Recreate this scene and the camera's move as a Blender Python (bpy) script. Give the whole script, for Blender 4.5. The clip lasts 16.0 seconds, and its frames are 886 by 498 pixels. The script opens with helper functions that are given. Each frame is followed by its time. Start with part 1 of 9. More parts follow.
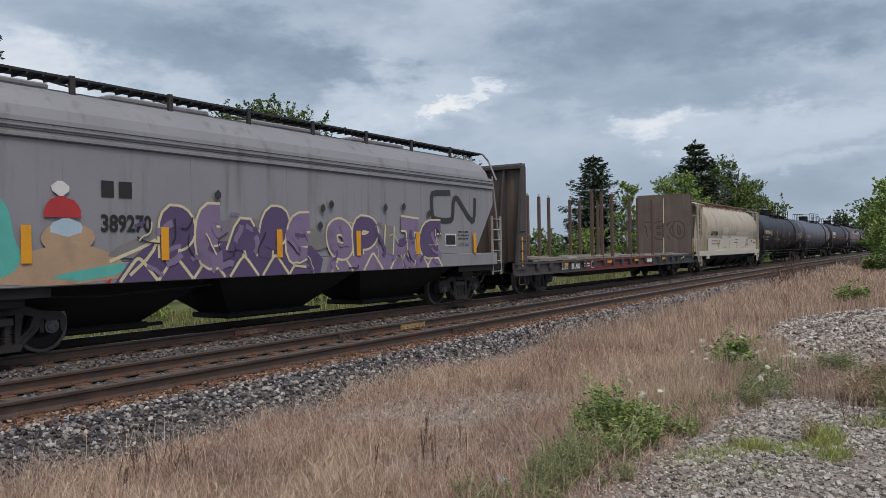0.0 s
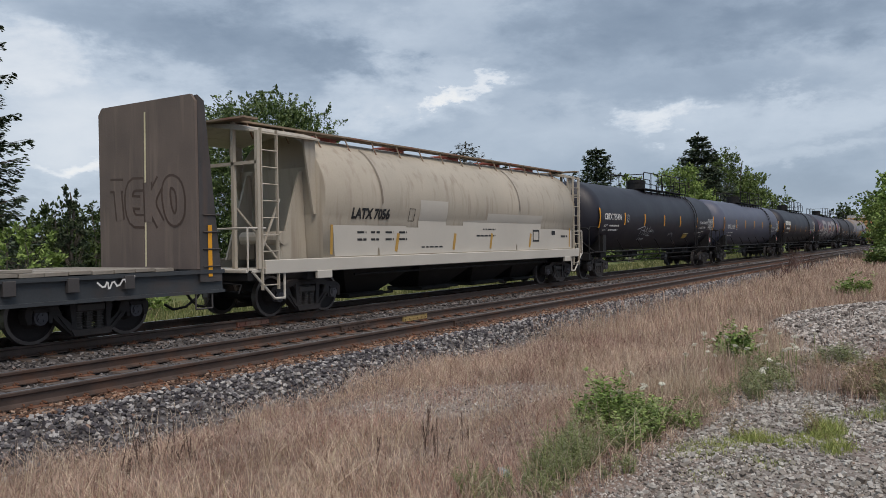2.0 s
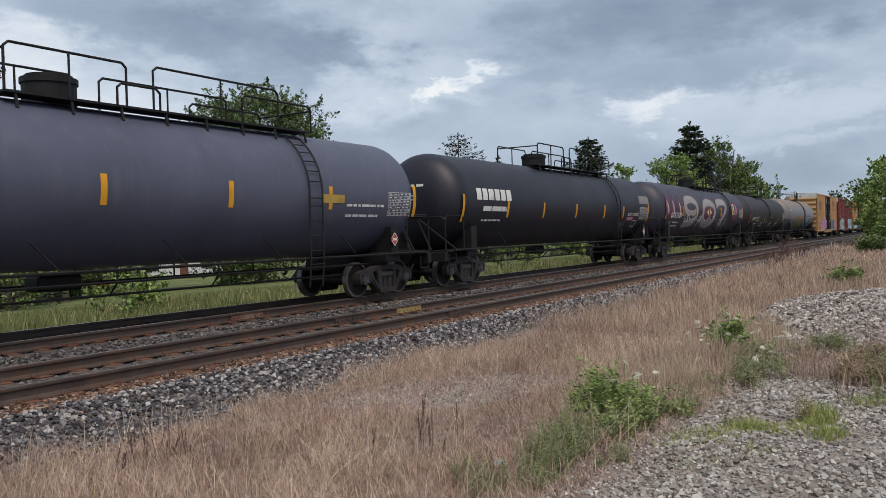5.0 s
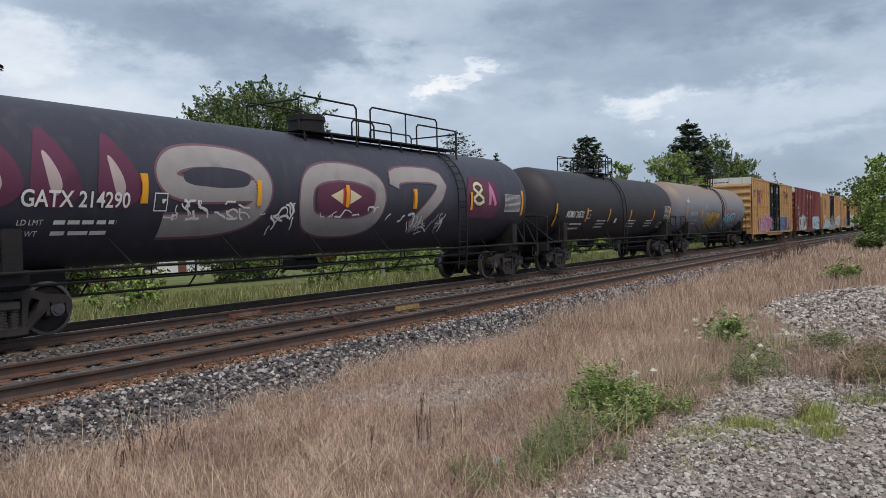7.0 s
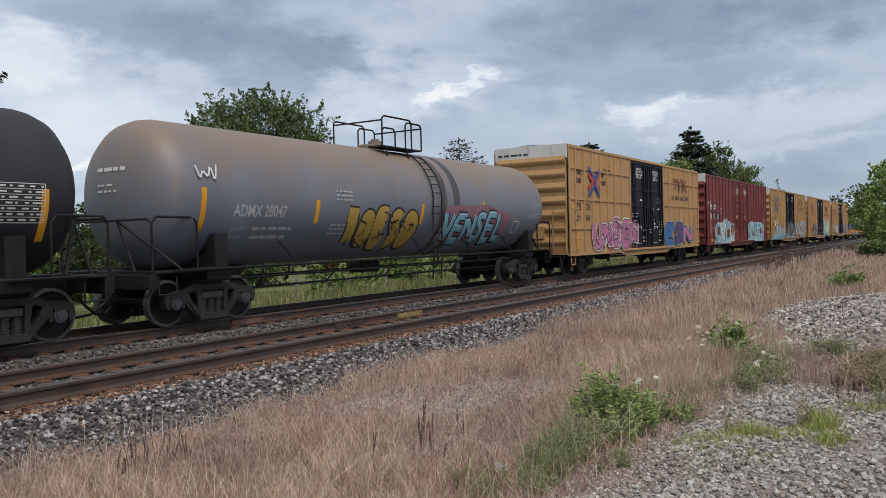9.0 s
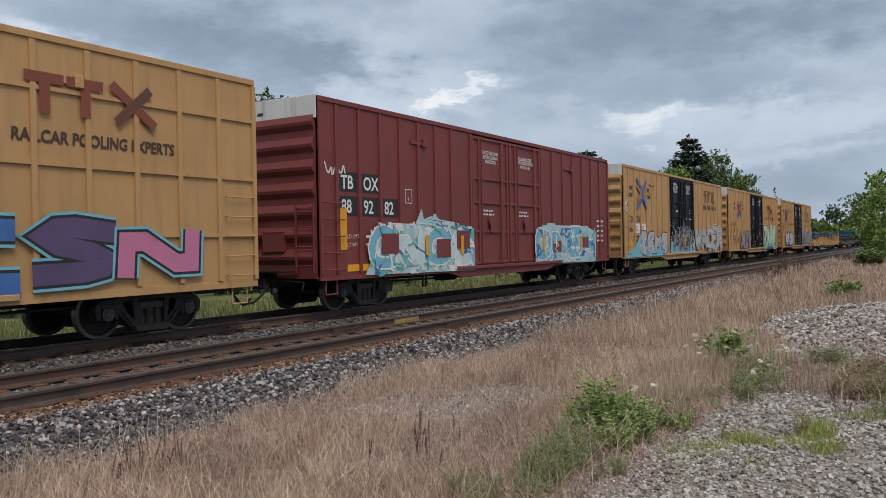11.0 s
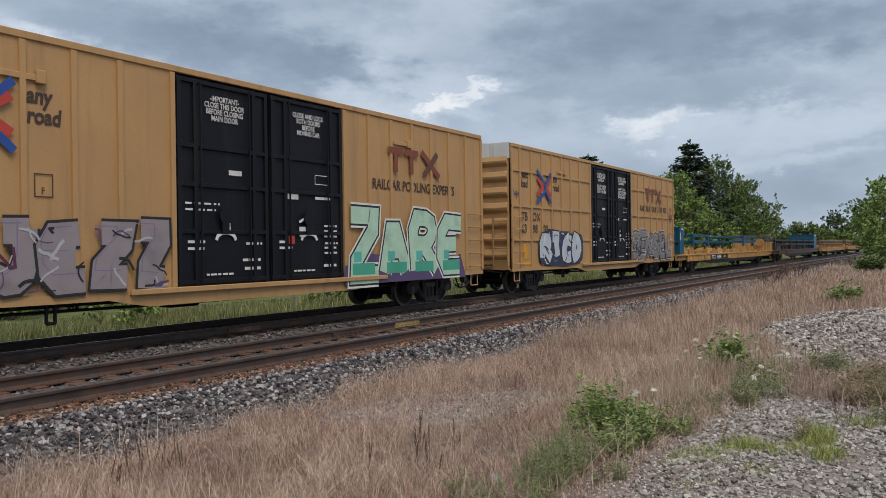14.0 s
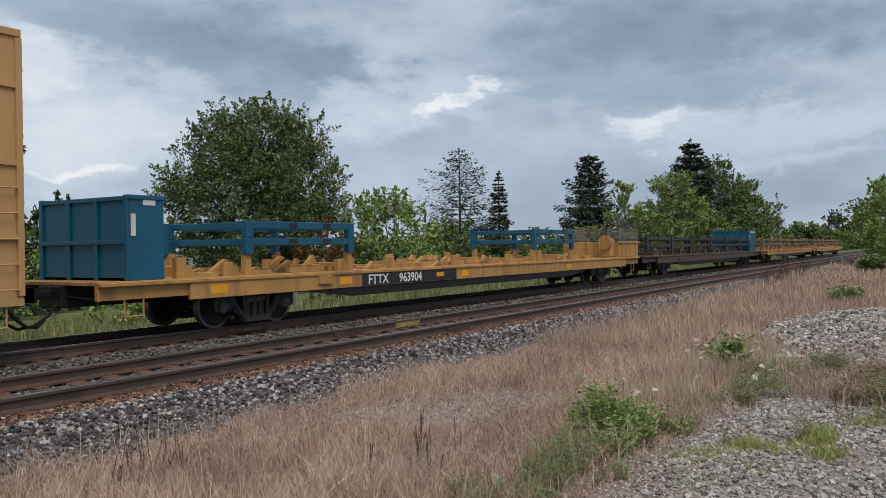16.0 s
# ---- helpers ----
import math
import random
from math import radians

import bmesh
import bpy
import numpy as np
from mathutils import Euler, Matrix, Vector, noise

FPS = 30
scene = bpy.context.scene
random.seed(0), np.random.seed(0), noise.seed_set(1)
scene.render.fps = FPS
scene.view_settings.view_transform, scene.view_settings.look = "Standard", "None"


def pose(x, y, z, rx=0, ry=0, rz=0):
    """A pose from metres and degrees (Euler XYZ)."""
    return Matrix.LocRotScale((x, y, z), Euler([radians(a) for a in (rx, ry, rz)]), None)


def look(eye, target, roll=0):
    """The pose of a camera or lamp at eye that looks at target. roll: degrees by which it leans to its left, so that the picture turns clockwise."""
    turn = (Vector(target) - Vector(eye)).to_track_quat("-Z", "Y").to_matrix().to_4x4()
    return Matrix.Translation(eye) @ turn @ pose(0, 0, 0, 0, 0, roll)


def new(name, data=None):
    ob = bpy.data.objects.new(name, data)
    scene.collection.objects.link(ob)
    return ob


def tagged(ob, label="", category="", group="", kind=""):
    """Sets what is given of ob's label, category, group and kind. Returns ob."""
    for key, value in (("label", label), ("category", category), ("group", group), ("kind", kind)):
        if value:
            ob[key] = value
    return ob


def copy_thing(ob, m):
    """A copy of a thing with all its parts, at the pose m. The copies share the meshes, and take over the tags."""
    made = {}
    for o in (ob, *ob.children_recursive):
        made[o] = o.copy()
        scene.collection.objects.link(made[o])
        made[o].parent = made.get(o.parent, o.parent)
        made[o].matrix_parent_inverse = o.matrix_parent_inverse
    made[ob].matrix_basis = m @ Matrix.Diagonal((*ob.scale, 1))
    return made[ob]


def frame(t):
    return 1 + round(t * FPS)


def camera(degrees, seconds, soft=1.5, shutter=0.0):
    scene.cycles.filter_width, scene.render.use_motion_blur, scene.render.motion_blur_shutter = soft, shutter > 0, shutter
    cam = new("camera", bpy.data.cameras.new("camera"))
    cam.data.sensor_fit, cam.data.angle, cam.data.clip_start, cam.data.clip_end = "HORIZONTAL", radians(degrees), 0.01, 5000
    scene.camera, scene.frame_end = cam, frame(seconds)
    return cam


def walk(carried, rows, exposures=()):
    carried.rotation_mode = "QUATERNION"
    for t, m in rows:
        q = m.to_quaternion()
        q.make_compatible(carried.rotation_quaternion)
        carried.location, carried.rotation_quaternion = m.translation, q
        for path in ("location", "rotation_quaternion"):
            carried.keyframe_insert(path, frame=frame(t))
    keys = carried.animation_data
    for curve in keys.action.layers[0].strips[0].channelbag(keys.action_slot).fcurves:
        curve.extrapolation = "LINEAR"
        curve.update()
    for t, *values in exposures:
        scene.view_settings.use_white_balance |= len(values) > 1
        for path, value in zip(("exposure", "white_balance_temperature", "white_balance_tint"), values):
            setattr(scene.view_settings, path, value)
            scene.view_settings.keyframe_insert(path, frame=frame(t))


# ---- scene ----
# The world: x runs along the tracks, y away from the camera, z = 0 at the rail heads.
YC = 13.716          # centre line of the train's track
Y1 = 9.598           # centre line of the empty track
EYE = (0.0, 0.0, 1.585)
SPEED = 17.5         # metres a second

GAZE = [(0.0, 32.377, 0.108, -1.034), (0.5, 32.442, 0.077, -0.997), (1.0, 32.481, -0.131, -0.98), (1.5, 32.599, -0.325, -0.93),
        (2.0, 32.548, -0.452, -0.917), (2.5, 32.5, -0.548, -0.853), (3.0, 32.472, -0.564, -0.92), (3.5, 32.453, -0.683, -1.108),
        (4.0, 32.334, -0.832, -1.254), (6.5, 31.903, -1.247, -1.562), (7.0, 31.962, -1.235, -1.427), (7.5, 32.023, -1.189, -1.423),
        (8.0, 32.059, -1.102, -1.396), (8.5, 32.115, -0.919, -1.41), (9.0, 32.131, -0.736, -1.415), (11.5, 31.866, -0.232, -0.945),
        (12.0, 31.737, -0.235, -0.892), (12.5, 31.651, -0.213, -0.842), (13.0, 31.659, -0.182, -0.844), (13.5, 31.818, -0.093, -0.862),
        (14.0, 31.997, -0.01, -0.785), (14.5, 32.06, 0.035, -0.775), (15.0, 32.052, 0.068, -0.839), (15.5, 32.053, 0.004, -0.823),
        (16.0, 32.052, -0.018, -0.84)]


def gaze(yaw, pitch, roll):
    a, b = radians(yaw), radians(pitch)
    d = Vector((math.cos(a) * math.cos(b), math.sin(a) * math.cos(b), math.sin(b)))
    return look(EYE, Vector(EYE) + d * 10, roll)


cam = camera(57.83, 16.0, soft=0.7, shutter=0.0)
walk(cam, [(t, gaze(a, b, c)) for t, a, b, c in GAZE], [(0.0, -0.02), (3.5, -0.02), (6.5, 0.14), (8.0, 0.06), (9.0, 0.09), (11.5, 0.02), (16.0, 0.0)])

# ---- light: an overcast evening sky, the sun behind the clouds ----
SUN_AZ, SUN_EL = 235.0, 57.0   # direction towards the sun, degrees from +x to +y
world = bpy.data.worlds.new("overcast_sky")
scene.world = world
world.use_nodes = True
wn, wl = world.node_tree.nodes, world.node_tree.links
wn.clear()


def wnode(kind, **props):
    n = wn.new(kind)
    for k, v in props.items():
        if k in n.inputs:
            n.inputs[k].default_value = v
    return n


w_out, w_bg = wn.new("ShaderNodeOutputWorld"), wn.new("ShaderNodeBackground")
sky = wn.new("ShaderNodeTexSky")
sky.sky_type, sky.sun_disc = "NISHITA", False
sky.sun_elevation, sky.sun_rotation = radians(SUN_EL), radians(90 - SUN_AZ)
wco = wn.new("ShaderNodeTexCoord")
wsep = wn.new("ShaderNodeSeparateXYZ")
wl.new(wco.outputs["Generated"], wsep.inputs[0])


def wmath(op, a, b=None, clamp=False):
    n = wn.new("ShaderNodeMath")
    n.operation, n.use_clamp = op, clamp
    for i, v in enumerate((a, b)):
        if v is None:
            continue
        if isinstance(v, (int, float)):
            n.inputs[i].default_value = v
        else:
            wl.new(v, n.inputs[i])
    return n.outputs[0]


def wramp(fac, stops, mode="LINEAR"):
    n = wn.new("ShaderNodeValToRGB")
    n.color_ramp.interpolation = mode
    while len(n.color_ramp.elements) < len(stops):
        n.color_ramp.elements.new(0.5)
    for e, (p, c) in zip(n.color_ramp.elements, stops):
        e.position, e.color = p, (*c, 1)
    wl.new(fac, n.inputs[0])
    return n.outputs[0]


# the cloud deck ahead, as a plane across the view down the line, with torn thick and thin places in it
HEADING = radians(32)
w_ahead = wmath("ADD", wmath("MULTIPLY", wsep.outputs[0], math.cos(HEADING)), wmath("MULTIPLY", wsep.outputs[1], math.sin(HEADING)))
w_right = wmath("SUBTRACT", wmath("MULTIPLY", wsep.outputs[0], math.sin(HEADING)), wmath("MULTIPLY", wsep.outputs[1], math.cos(HEADING)))
w_front = wmath("MULTIPLY", wmath("SUBTRACT", w_ahead, 0.15), 4.0, True)
w_depth = wmath("MAXIMUM", w_ahead, 0.15)
wrot = wn.new("ShaderNodeMapping")
wrot.inputs["Rotation"].default_value = (0, radians(4), 0)
wrot.inputs["Scale"].default_value = (1.0, 1.0, 2.3)
wrot.inputs["Location"].default_value = (2.3, 0.7, 0.4)
wl.new(wco.outputs["Generated"], wrot.inputs[0])


def wnoise(scale, detail, rough, dist, out="Fac"):
    n = wnode("ShaderNodeTexNoise", Scale=scale, Detail=detail, Roughness=rough, Distortion=dist)
    wl.new(wrot.outputs[0], n.inputs["Vector"])
    return n.outputs[out]


big, small = wnoise(2.6, 5, 0.52, 0.25), wnoise(9.0, 7, 0.58, 0.3)
wtear = wn.new("ShaderNodeSeparateColor")
wl.new(wnoise(10.0, 7, 0.62, 0.1, "Color"), wtear.inputs[0])


def wtorn(v, channel, amount):
    return wmath("ADD", v, wmath("MULTIPLY", wmath("SUBTRACT", wtear.outputs[channel], 0.5), amount))


w_u = wtorn(wmath("DIVIDE", w_right, w_depth), 0, 0.30)
w_v = wtorn(wmath("DIVIDE", wsep.outputs[2], w_depth), 1, 0.15)


def wcloud(u, v, half_w, half_h, tilt, amount):
    """A thicker (darker) or thinner (brighter) place in the deck."""
    c, s = math.cos(radians(tilt)), math.sin(radians(tilt))
    du, dv = wmath("SUBTRACT", w_u, u), wmath("SUBTRACT", w_v, v)
    p = wmath("ADD", wmath("MULTIPLY", du, c / half_w), wmath("MULTIPLY", dv, s / half_w))
    q = wmath("SUBTRACT", wmath("MULTIPLY", dv, c / half_h), wmath("MULTIPLY", du, s / half_h))
    d2 = wmath("ADD", wmath("MULTIPLY", p, p), wmath("MULTIPLY", q, q))
    return wmath("MULTIPLY", wmath("SMOOTH_MAX", wmath("SUBTRACT", 1.0, d2), 0.0), amount)


deck = wmath("ADD", 0.468, wmath("ADD", wmath("MULTIPLY", wmath("SUBTRACT", big, 0.5), 0.42), wmath("MULTIPLY", wmath("SUBTRACT", small, 0.5), 0.16)))
places = 0.0
for place in ((-0.010, 0.183, 0.049, 0.012, 8, 0.27),
              (0.041, 0.200, 0.025, 0.013, 15, 0.22),
              (-0.038, 0.189, 0.148, 0.049, 6, 0.2),
              (0.013, 0.275, 0.120, 0.063, 0, 0.13),
              (-0.282, 0.254, 0.296, 0.056, -14, -0.16),
              (-0.134, 0.242, 0.092, 0.042, -20, -0.08),
              (-0.543, 0.243, 0.106, 0.053, 0, 0.26),
              (-0.464, 0.152, 0.211, 0.092, 0, 0.22),
              (-0.449, 0.104, 0.095, 0.013, 2, 0.22),
              (0.309, 0.273, 0.366, 0.067, 3, -0.13),
              (0.429, 0.267, 0.183, 0.039, 8, -0.09),
              (0.331, 0.197, 0.296, 0.027, 3, -0.09),
              (0.272, 0.147, 0.070, 0.020, 6, 0.26),
              (0.431, 0.149, 0.232, 0.035, 8, 0.13),
              (0.417, 0.104, 0.141, 0.018, 3, 0.12),
              (-0.104, 0.143, 0.183, 0.035, 0, -0.05),
              (0.121, 0.136, 0.113, 0.042, 0, 0.04),
              (0.488, 0.057, 0.155, 0.028, 0, -0.04),
              (0.535, 0.212, 0.085, 0.028, 10, 0.05),
              (-0.061, 0.077, 0.211, 0.028, 0, 0.03)):
    places = wmath("ADD", places, wcloud(*place))
deck = wmath("ADD", deck, wmath("MULTIPLY", places, w_front))
cloud_col = wramp(deck, [(0.14, (0.13, 0.175, 0.25)), (0.26, (0.215, 0.28, 0.375)), (0.42, (0.355, 0.435, 0.545)), (0.60, (0.54, 0.62, 0.725)), (0.78, (0.765, 0.81, 0.87)), (1.0, (1.02, 1.0, 0.96))])
w_mix = wn.new("ShaderNodeMixRGB")
w_mix.inputs[0].default_value = 0.93
sky_dim = wn.new("ShaderNodeMixRGB")
sky_dim.blend_type = "MULTIPLY"
sky_dim.inputs[0].default_value = 1.0
sky_dim.inputs[2].default_value = (0.1, 0.1, 0.1, 1)
wl.new(sky.outputs[0], sky_dim.inputs[1])
wl.new(sky_dim.outputs[0], w_mix.inputs[1])
wl.new(cloud_col, w_mix.inputs[2])
wl.new(w_mix.outputs[0], w_bg.inputs[0])
w_bg.inputs[1].default_value = 1.0
wl.new(w_bg.outputs[0], w_out.inputs[0])

sun = new("sun", bpy.data.lights.new("sun", "SUN"))
sun.data.energy, sun.data.angle, sun.data.color = 2.3, radians(30), (1.0, 0.88, 0.77)
sd = Vector((math.cos(radians(SUN_AZ)) * math.cos(radians(SUN_EL)), math.sin(radians(SUN_AZ)) * math.cos(radians(SUN_EL)), math.sin(radians(SUN_EL))))
sun.matrix_world = look(sd * 50, (0, 0, 0))
scene.view_settings.exposure = 0.0

# ---- materials ----


def material(name, base, rough=0.6, metal=0.0, vary=0.25, scale=3.0, fine=60.0, bump=0.2, dirt=None, dirt_amount=0.0, streak=0.0, spec=0.5, depth=0.01):
    """A surface with colour variation at two scales, optional dirt in patches or in vertical streaks, and fine relief."""
    m = bpy.data.materials.new(name)
    m.use_nodes = True
    nt = m.node_tree
    nd, ln = nt.nodes, nt.links
    bsdf = nd["Principled BSDF"]
    co = nd.new("ShaderNodeTexCoord")

    def noise_at(sc, detail, stretch=(1, 1, 1)):
        mp = nd.new("ShaderNodeMapping")
        mp.inputs["Scale"].default_value = stretch
        ln.new(co.outputs["Object"], mp.inputs[0])
        n = nd.new("ShaderNodeTexNoise")
        n.inputs["Scale"].default_value, n.inputs["Detail"].default_value = sc, detail
        ln.new(mp.outputs[0], n.inputs["Vector"])
        return n.outputs["Fac"]

    big_n, fine_n = noise_at(scale, 5), noise_at(fine, 3)
    r = nd.new("ShaderNodeValToRGB")
    lo, hi = [c * (1 - vary) for c in base], [min(1, c * (1 + vary)) for c in base]
    r.color_ramp.elements[0].position, r.color_ramp.elements[0].color = 0.3, (*lo, 1)
    r.color_ramp.elements[1].position, r.color_ramp.elements[1].color = 0.72, (*hi, 1)
    mx = nd.new("ShaderNodeMath")
    mx.operation = "MULTIPLY_ADD"
    mx.inputs[1].default_value = 0.35
    ln.new(fine_n, mx.inputs[0])
    m2 = nd.new("ShaderNodeMath")
    m2.operation = "MULTIPLY"
    m2.inputs[1].default_value = 0.65
    ln.new(big_n, m2.inputs[0])
    ln.new(m2.outputs[0], mx.inputs[2])
    ln.new(mx.outputs[0], r.inputs[0])
    col = r.outputs[0]
    if dirt:
        dn = noise_at(1.6, 7, (3.0, 3.0, 0.25) if streak else (1, 1, 1))
        dr = nd.new("ShaderNodeValToRGB")
        dr.color_ramp.elements[0].position, dr.color_ramp.elements[1].position = 0.62 - 0.3 * dirt_amount, 0.75
        ln.new(dn, dr.inputs[0])
        mm = nd.new("ShaderNodeMath")
        mm.operation = "MULTIPLY"
        mm.inputs[1].default_value = min(1.0, 0.35 + dirt_amount)
        ln.new(dr.outputs[0], mm.inputs[0])
        mix = nd.new("ShaderNodeMixRGB")
        mix.inputs[2].default_value = (*dirt, 1)
        ln.new(mm.outputs[0], mix.inputs[0])
        ln.new(col, mix.inputs[1])
        col = mix.outputs[0]
    ln.new(col, bsdf.inputs["Base Color"])
    rr = nd.new("ShaderNodeMapRange")
    rr.inputs[3].default_value, rr.inputs[4].default_value = max(0, rough - 0.12), min(1, rough + 0.12)
    ln.new(big_n, rr.inputs[0])
    ln.new(rr.outputs[0], bsdf.inputs["Roughness"])
    bsdf.inputs["Metallic"].default_value = metal
    bsdf.inputs["Specular IOR Level"].default_value = spec
    if bump:
        b = nd.new("ShaderNodeBump")
        b.inputs["Strength"].default_value, b.inputs["Distance"].default_value = bump, depth
        ln.new(fine_n, b.inputs["Height"])
        ln.new(b.outputs[0], bsdf.inputs["Normal"])
    return m


def pieces_material(name, stops, rough=0.85, by_object=False, patches=0.0):
    """Loose pieces, each with its own tone."""
    m = bpy.data.materials.new(name)
    m.use_nodes = True
    nd, ln = m.node_tree.nodes, m.node_tree.links
    src = nd.new("ShaderNodeObjectInfo").outputs["Random"] if by_object else nd.new("ShaderNodeNewGeometry").outputs["Random Per Island"]
    co, nz = nd.new("ShaderNodeTexCoord"), nd.new("ShaderNodeTexNoise")
    nz.inputs["Scale"].default_value, nz.inputs["Detail"].default_value = 35, 3
    ln.new(co.outputs["Object"], nz.inputs["Vector"])
    r = nd.new("ShaderNodeValToRGB")
    while len(r.color_ramp.elements) < len(stops):
        r.color_ramp.elements.new(0.5)
    for e, (p, c) in zip(r.color_ramp.elements, stops):
        e.position, e.color = p, (*c, 1)
    ln.new(src, r.inputs[0])
    mul = nd.new("ShaderNodeMixRGB")
    mul.blend_type = "MULTIPLY"
    mul.inputs[0].default_value = 0.45
    ln.new(r.outputs[0], mul.inputs[1])
    ln.new(nz.outputs["Fac"], mul.inputs[2])
    col = mul.outputs[0]
    if patches:
        n2, r2, m2 = nd.new("ShaderNodeTexNoise"), nd.new("ShaderNodeMapRange"), nd.new("ShaderNodeMixRGB")
        n2.inputs["Scale"].default_value, n2.inputs["Detail"].default_value = patches, 3
        ln.new(co.outputs["Object"], n2.inputs["Vector"])
        r2.inputs[1].default_value, r2.inputs[2].default_value, r2.inputs[3].default_value, r2.inputs[4].default_value = 0.35, 0.65, 0.72, 1.12
        ln.new(n2.outputs["Fac"], r2.inputs[0])
        m2.blend_type = "MULTIPLY"
        m2.inputs[0].default_value = 1.0
        ln.new(col, m2.inputs[1])
        ln.new(r2.outputs[0], m2.inputs[2])
        col = m2.outputs[0]
    b = nd["Principled BSDF"]
    ln.new(col, b.inputs["Base Color"])
    b.inputs["Roughness"].default_value = rough
    b.inputs["Specular IOR Level"].default_value = 0.3
    return m


M_RAIL = material("rusted_rail_steel", (0.085, 0.060, 0.050), 0.6, 0.3, 0.35, 4, 80, 0.3, (0.16, 0.07, 0.035), 0.3)
M_RAILTOP = material("worn_rail_head", (0.30, 0.29, 0.29), 0.34, 0.8, 0.2, 6, 90, 0.05)
M_PLATE = material("rusty_tie_plate", (0.14, 0.062, 0.034), 0.85, 0.1, 0.4, 8, 60, 0.5)
M_TIE = material("weathered_timber_tie", (0.10, 0.075, 0.062), 0.9, 0, 0.4, 6, 50, 0.6, (0.16, 0.08, 0.045), 0.3)
M_BLACKSTEEL = material("grimy_black_steel", (0.013, 0.0122, 0.0128), 0.62, 0.0, 0.4, 5, 70, 0.3, (0.032, 0.027, 0.025), 0.3, 0, 0.3)
M_BOGIE = material("dusty_cast_steel", (0.030, 0.026, 0.026), 0.65, 0.0, 0.4, 6, 70, 0.4, (0.062, 0.048, 0.042), 0.35, 0, 0.35)
M_WHEEL = material("wheel_steel", (0.026, 0.022, 0.022), 0.65, 0.0, 0.3, 5, 60, 0.2, None, 0, 0, 0.2)
M_WHEELRIM = material("bare_wheel_rim", (0.15, 0.135, 0.13), 0.4, 0.6, 0.25, 8, 60, 0.1)
M_SPRING = material("spring_steel", (0.062, 0.054, 0.05), 0.6, 0.2, 0.3)
M_HUB = material("blue_grey_bearing_cap", (0.075, 0.072, 0.082), 0.6, 0.2, 0.3)
M_HUBBROWN = material("rusty_bearing_cap", (0.13, 0.075, 0.05), 0.75, 0.1, 0.3)


# ---- mesh helpers ----


def part(name, bm, mat, parent=None, label="", smooth=False):
    me = bpy.data.meshes.new(name)
    bm.to_mesh(me)
    bm.free()
    mats = mat if isinstance(mat, (list, tuple)) else [mat]
    for one in mats:
        me.materials.append(one)
    if smooth:
        for p in me.polygons:
            p.use_smooth = True
    ob = new(name, me)
    ob.parent = parent
    if label:
        tagged(ob, label)
    return ob


def again(ob, parent, m=None):
    """Another object on the same mesh."""
    o = new(ob.name.split(".")[0], ob.data)
    o.parent = parent
    o.matrix_basis = m if m is not None else ob.matrix_basis.copy()
    return o


def thing(name, label, category, group="", kind=""):
    return tagged(new(name), label, category, group, kind)


def box(bm, x0, x1, y0, y1, z0, z1, bevel=0.0, mat=0):
    g = bmesh.ops.create_cube(bm, size=1.0)
    vs = g["verts"]
    for v in vs:
        v.co = Vector(((x0 + x1) / 2 + v.co.x * (x1 - x0), (y0 + y1) / 2 + v.co.y * (y1 - y0), (z0 + z1) / 2 + v.co.z * (z1 - z0)))
    fs = {f for v in vs for f in v.link_faces}
    for f in fs:
        f.material_index = mat
    if bevel:
        es = list({e for v in vs for e in v.link_edges})
        bmesh.ops.bevel(bm, geom=es, offset=bevel, segments=1, affect="EDGES")


def rod(bm, p, q, r=0.02, seg=6, mat=0, cap=True):
    p, q = Vector(p), Vector(q)
    d = q - p
    if d.length < 1e-6:
        return
    z = d.normalized()
    x = z.orthogonal().normalized()
    y = z.cross(x)
    rings = []
    for c in (p, q):
        rings.append([bm.verts.new(c + r * (math.cos(2 * math.pi * i / seg) * x + math.sin(2 * math.pi * i / seg) * y)) for i in range(seg)])
    for i in range(seg):
        j = (i + 1) % seg
        bm.faces.new((rings[0][i], rings[0][j], rings[1][j], rings[1][i])).material_index = mat
    if cap:
        bm.faces.new(rings[0][::-1]).material_index = mat
        bm.faces.new(rings[1]).material_index = mat


def pipe(bm, pts, r=0.02, seg=6, mat=0):
    for a, b in zip(pts, pts[1:]):
        rod(bm, a, b, r, seg, mat)


def prism(bm, outline, y0, y1, mat=0):
    """An outline in x, z pushed from y0 to y1."""
    a = [bm.verts.new((x, y0, z)) for x, z in outline]
    b = [bm.verts.new((x, y1, z)) for x, z in outline]
    n = len(outline)
    fs = [bm.faces.new(a), bm.faces.new(b[::-1])]
    for i in range(n):
        j = (i + 1) % n
        fs.append(bm.faces.new((a[j], a[i], b[i], b[j])))
    for f in fs:
        f.material_index = mat
    bmesh.ops.recalc_face_normals(bm, faces=fs)


def section(bm, outline, x0, x1, mat=0):
    """An outline in y, z pushed from x0 to x1."""
    a = [bm.verts.new((x0, y, z)) for y, z in outline]
    b = [bm.verts.new((x1, y, z)) for y, z in outline]
    n = len(outline)
    fs = [bm.faces.new(a), bm.faces.new(b[::-1])]
    for i in range(n):
        j = (i + 1) % n
        fs.append(bm.faces.new((a[j], a[i], b[i], b[j])))
    for f in fs:
        f.material_index = mat
    bmesh.ops.recalc_face_normals(bm, faces=fs)


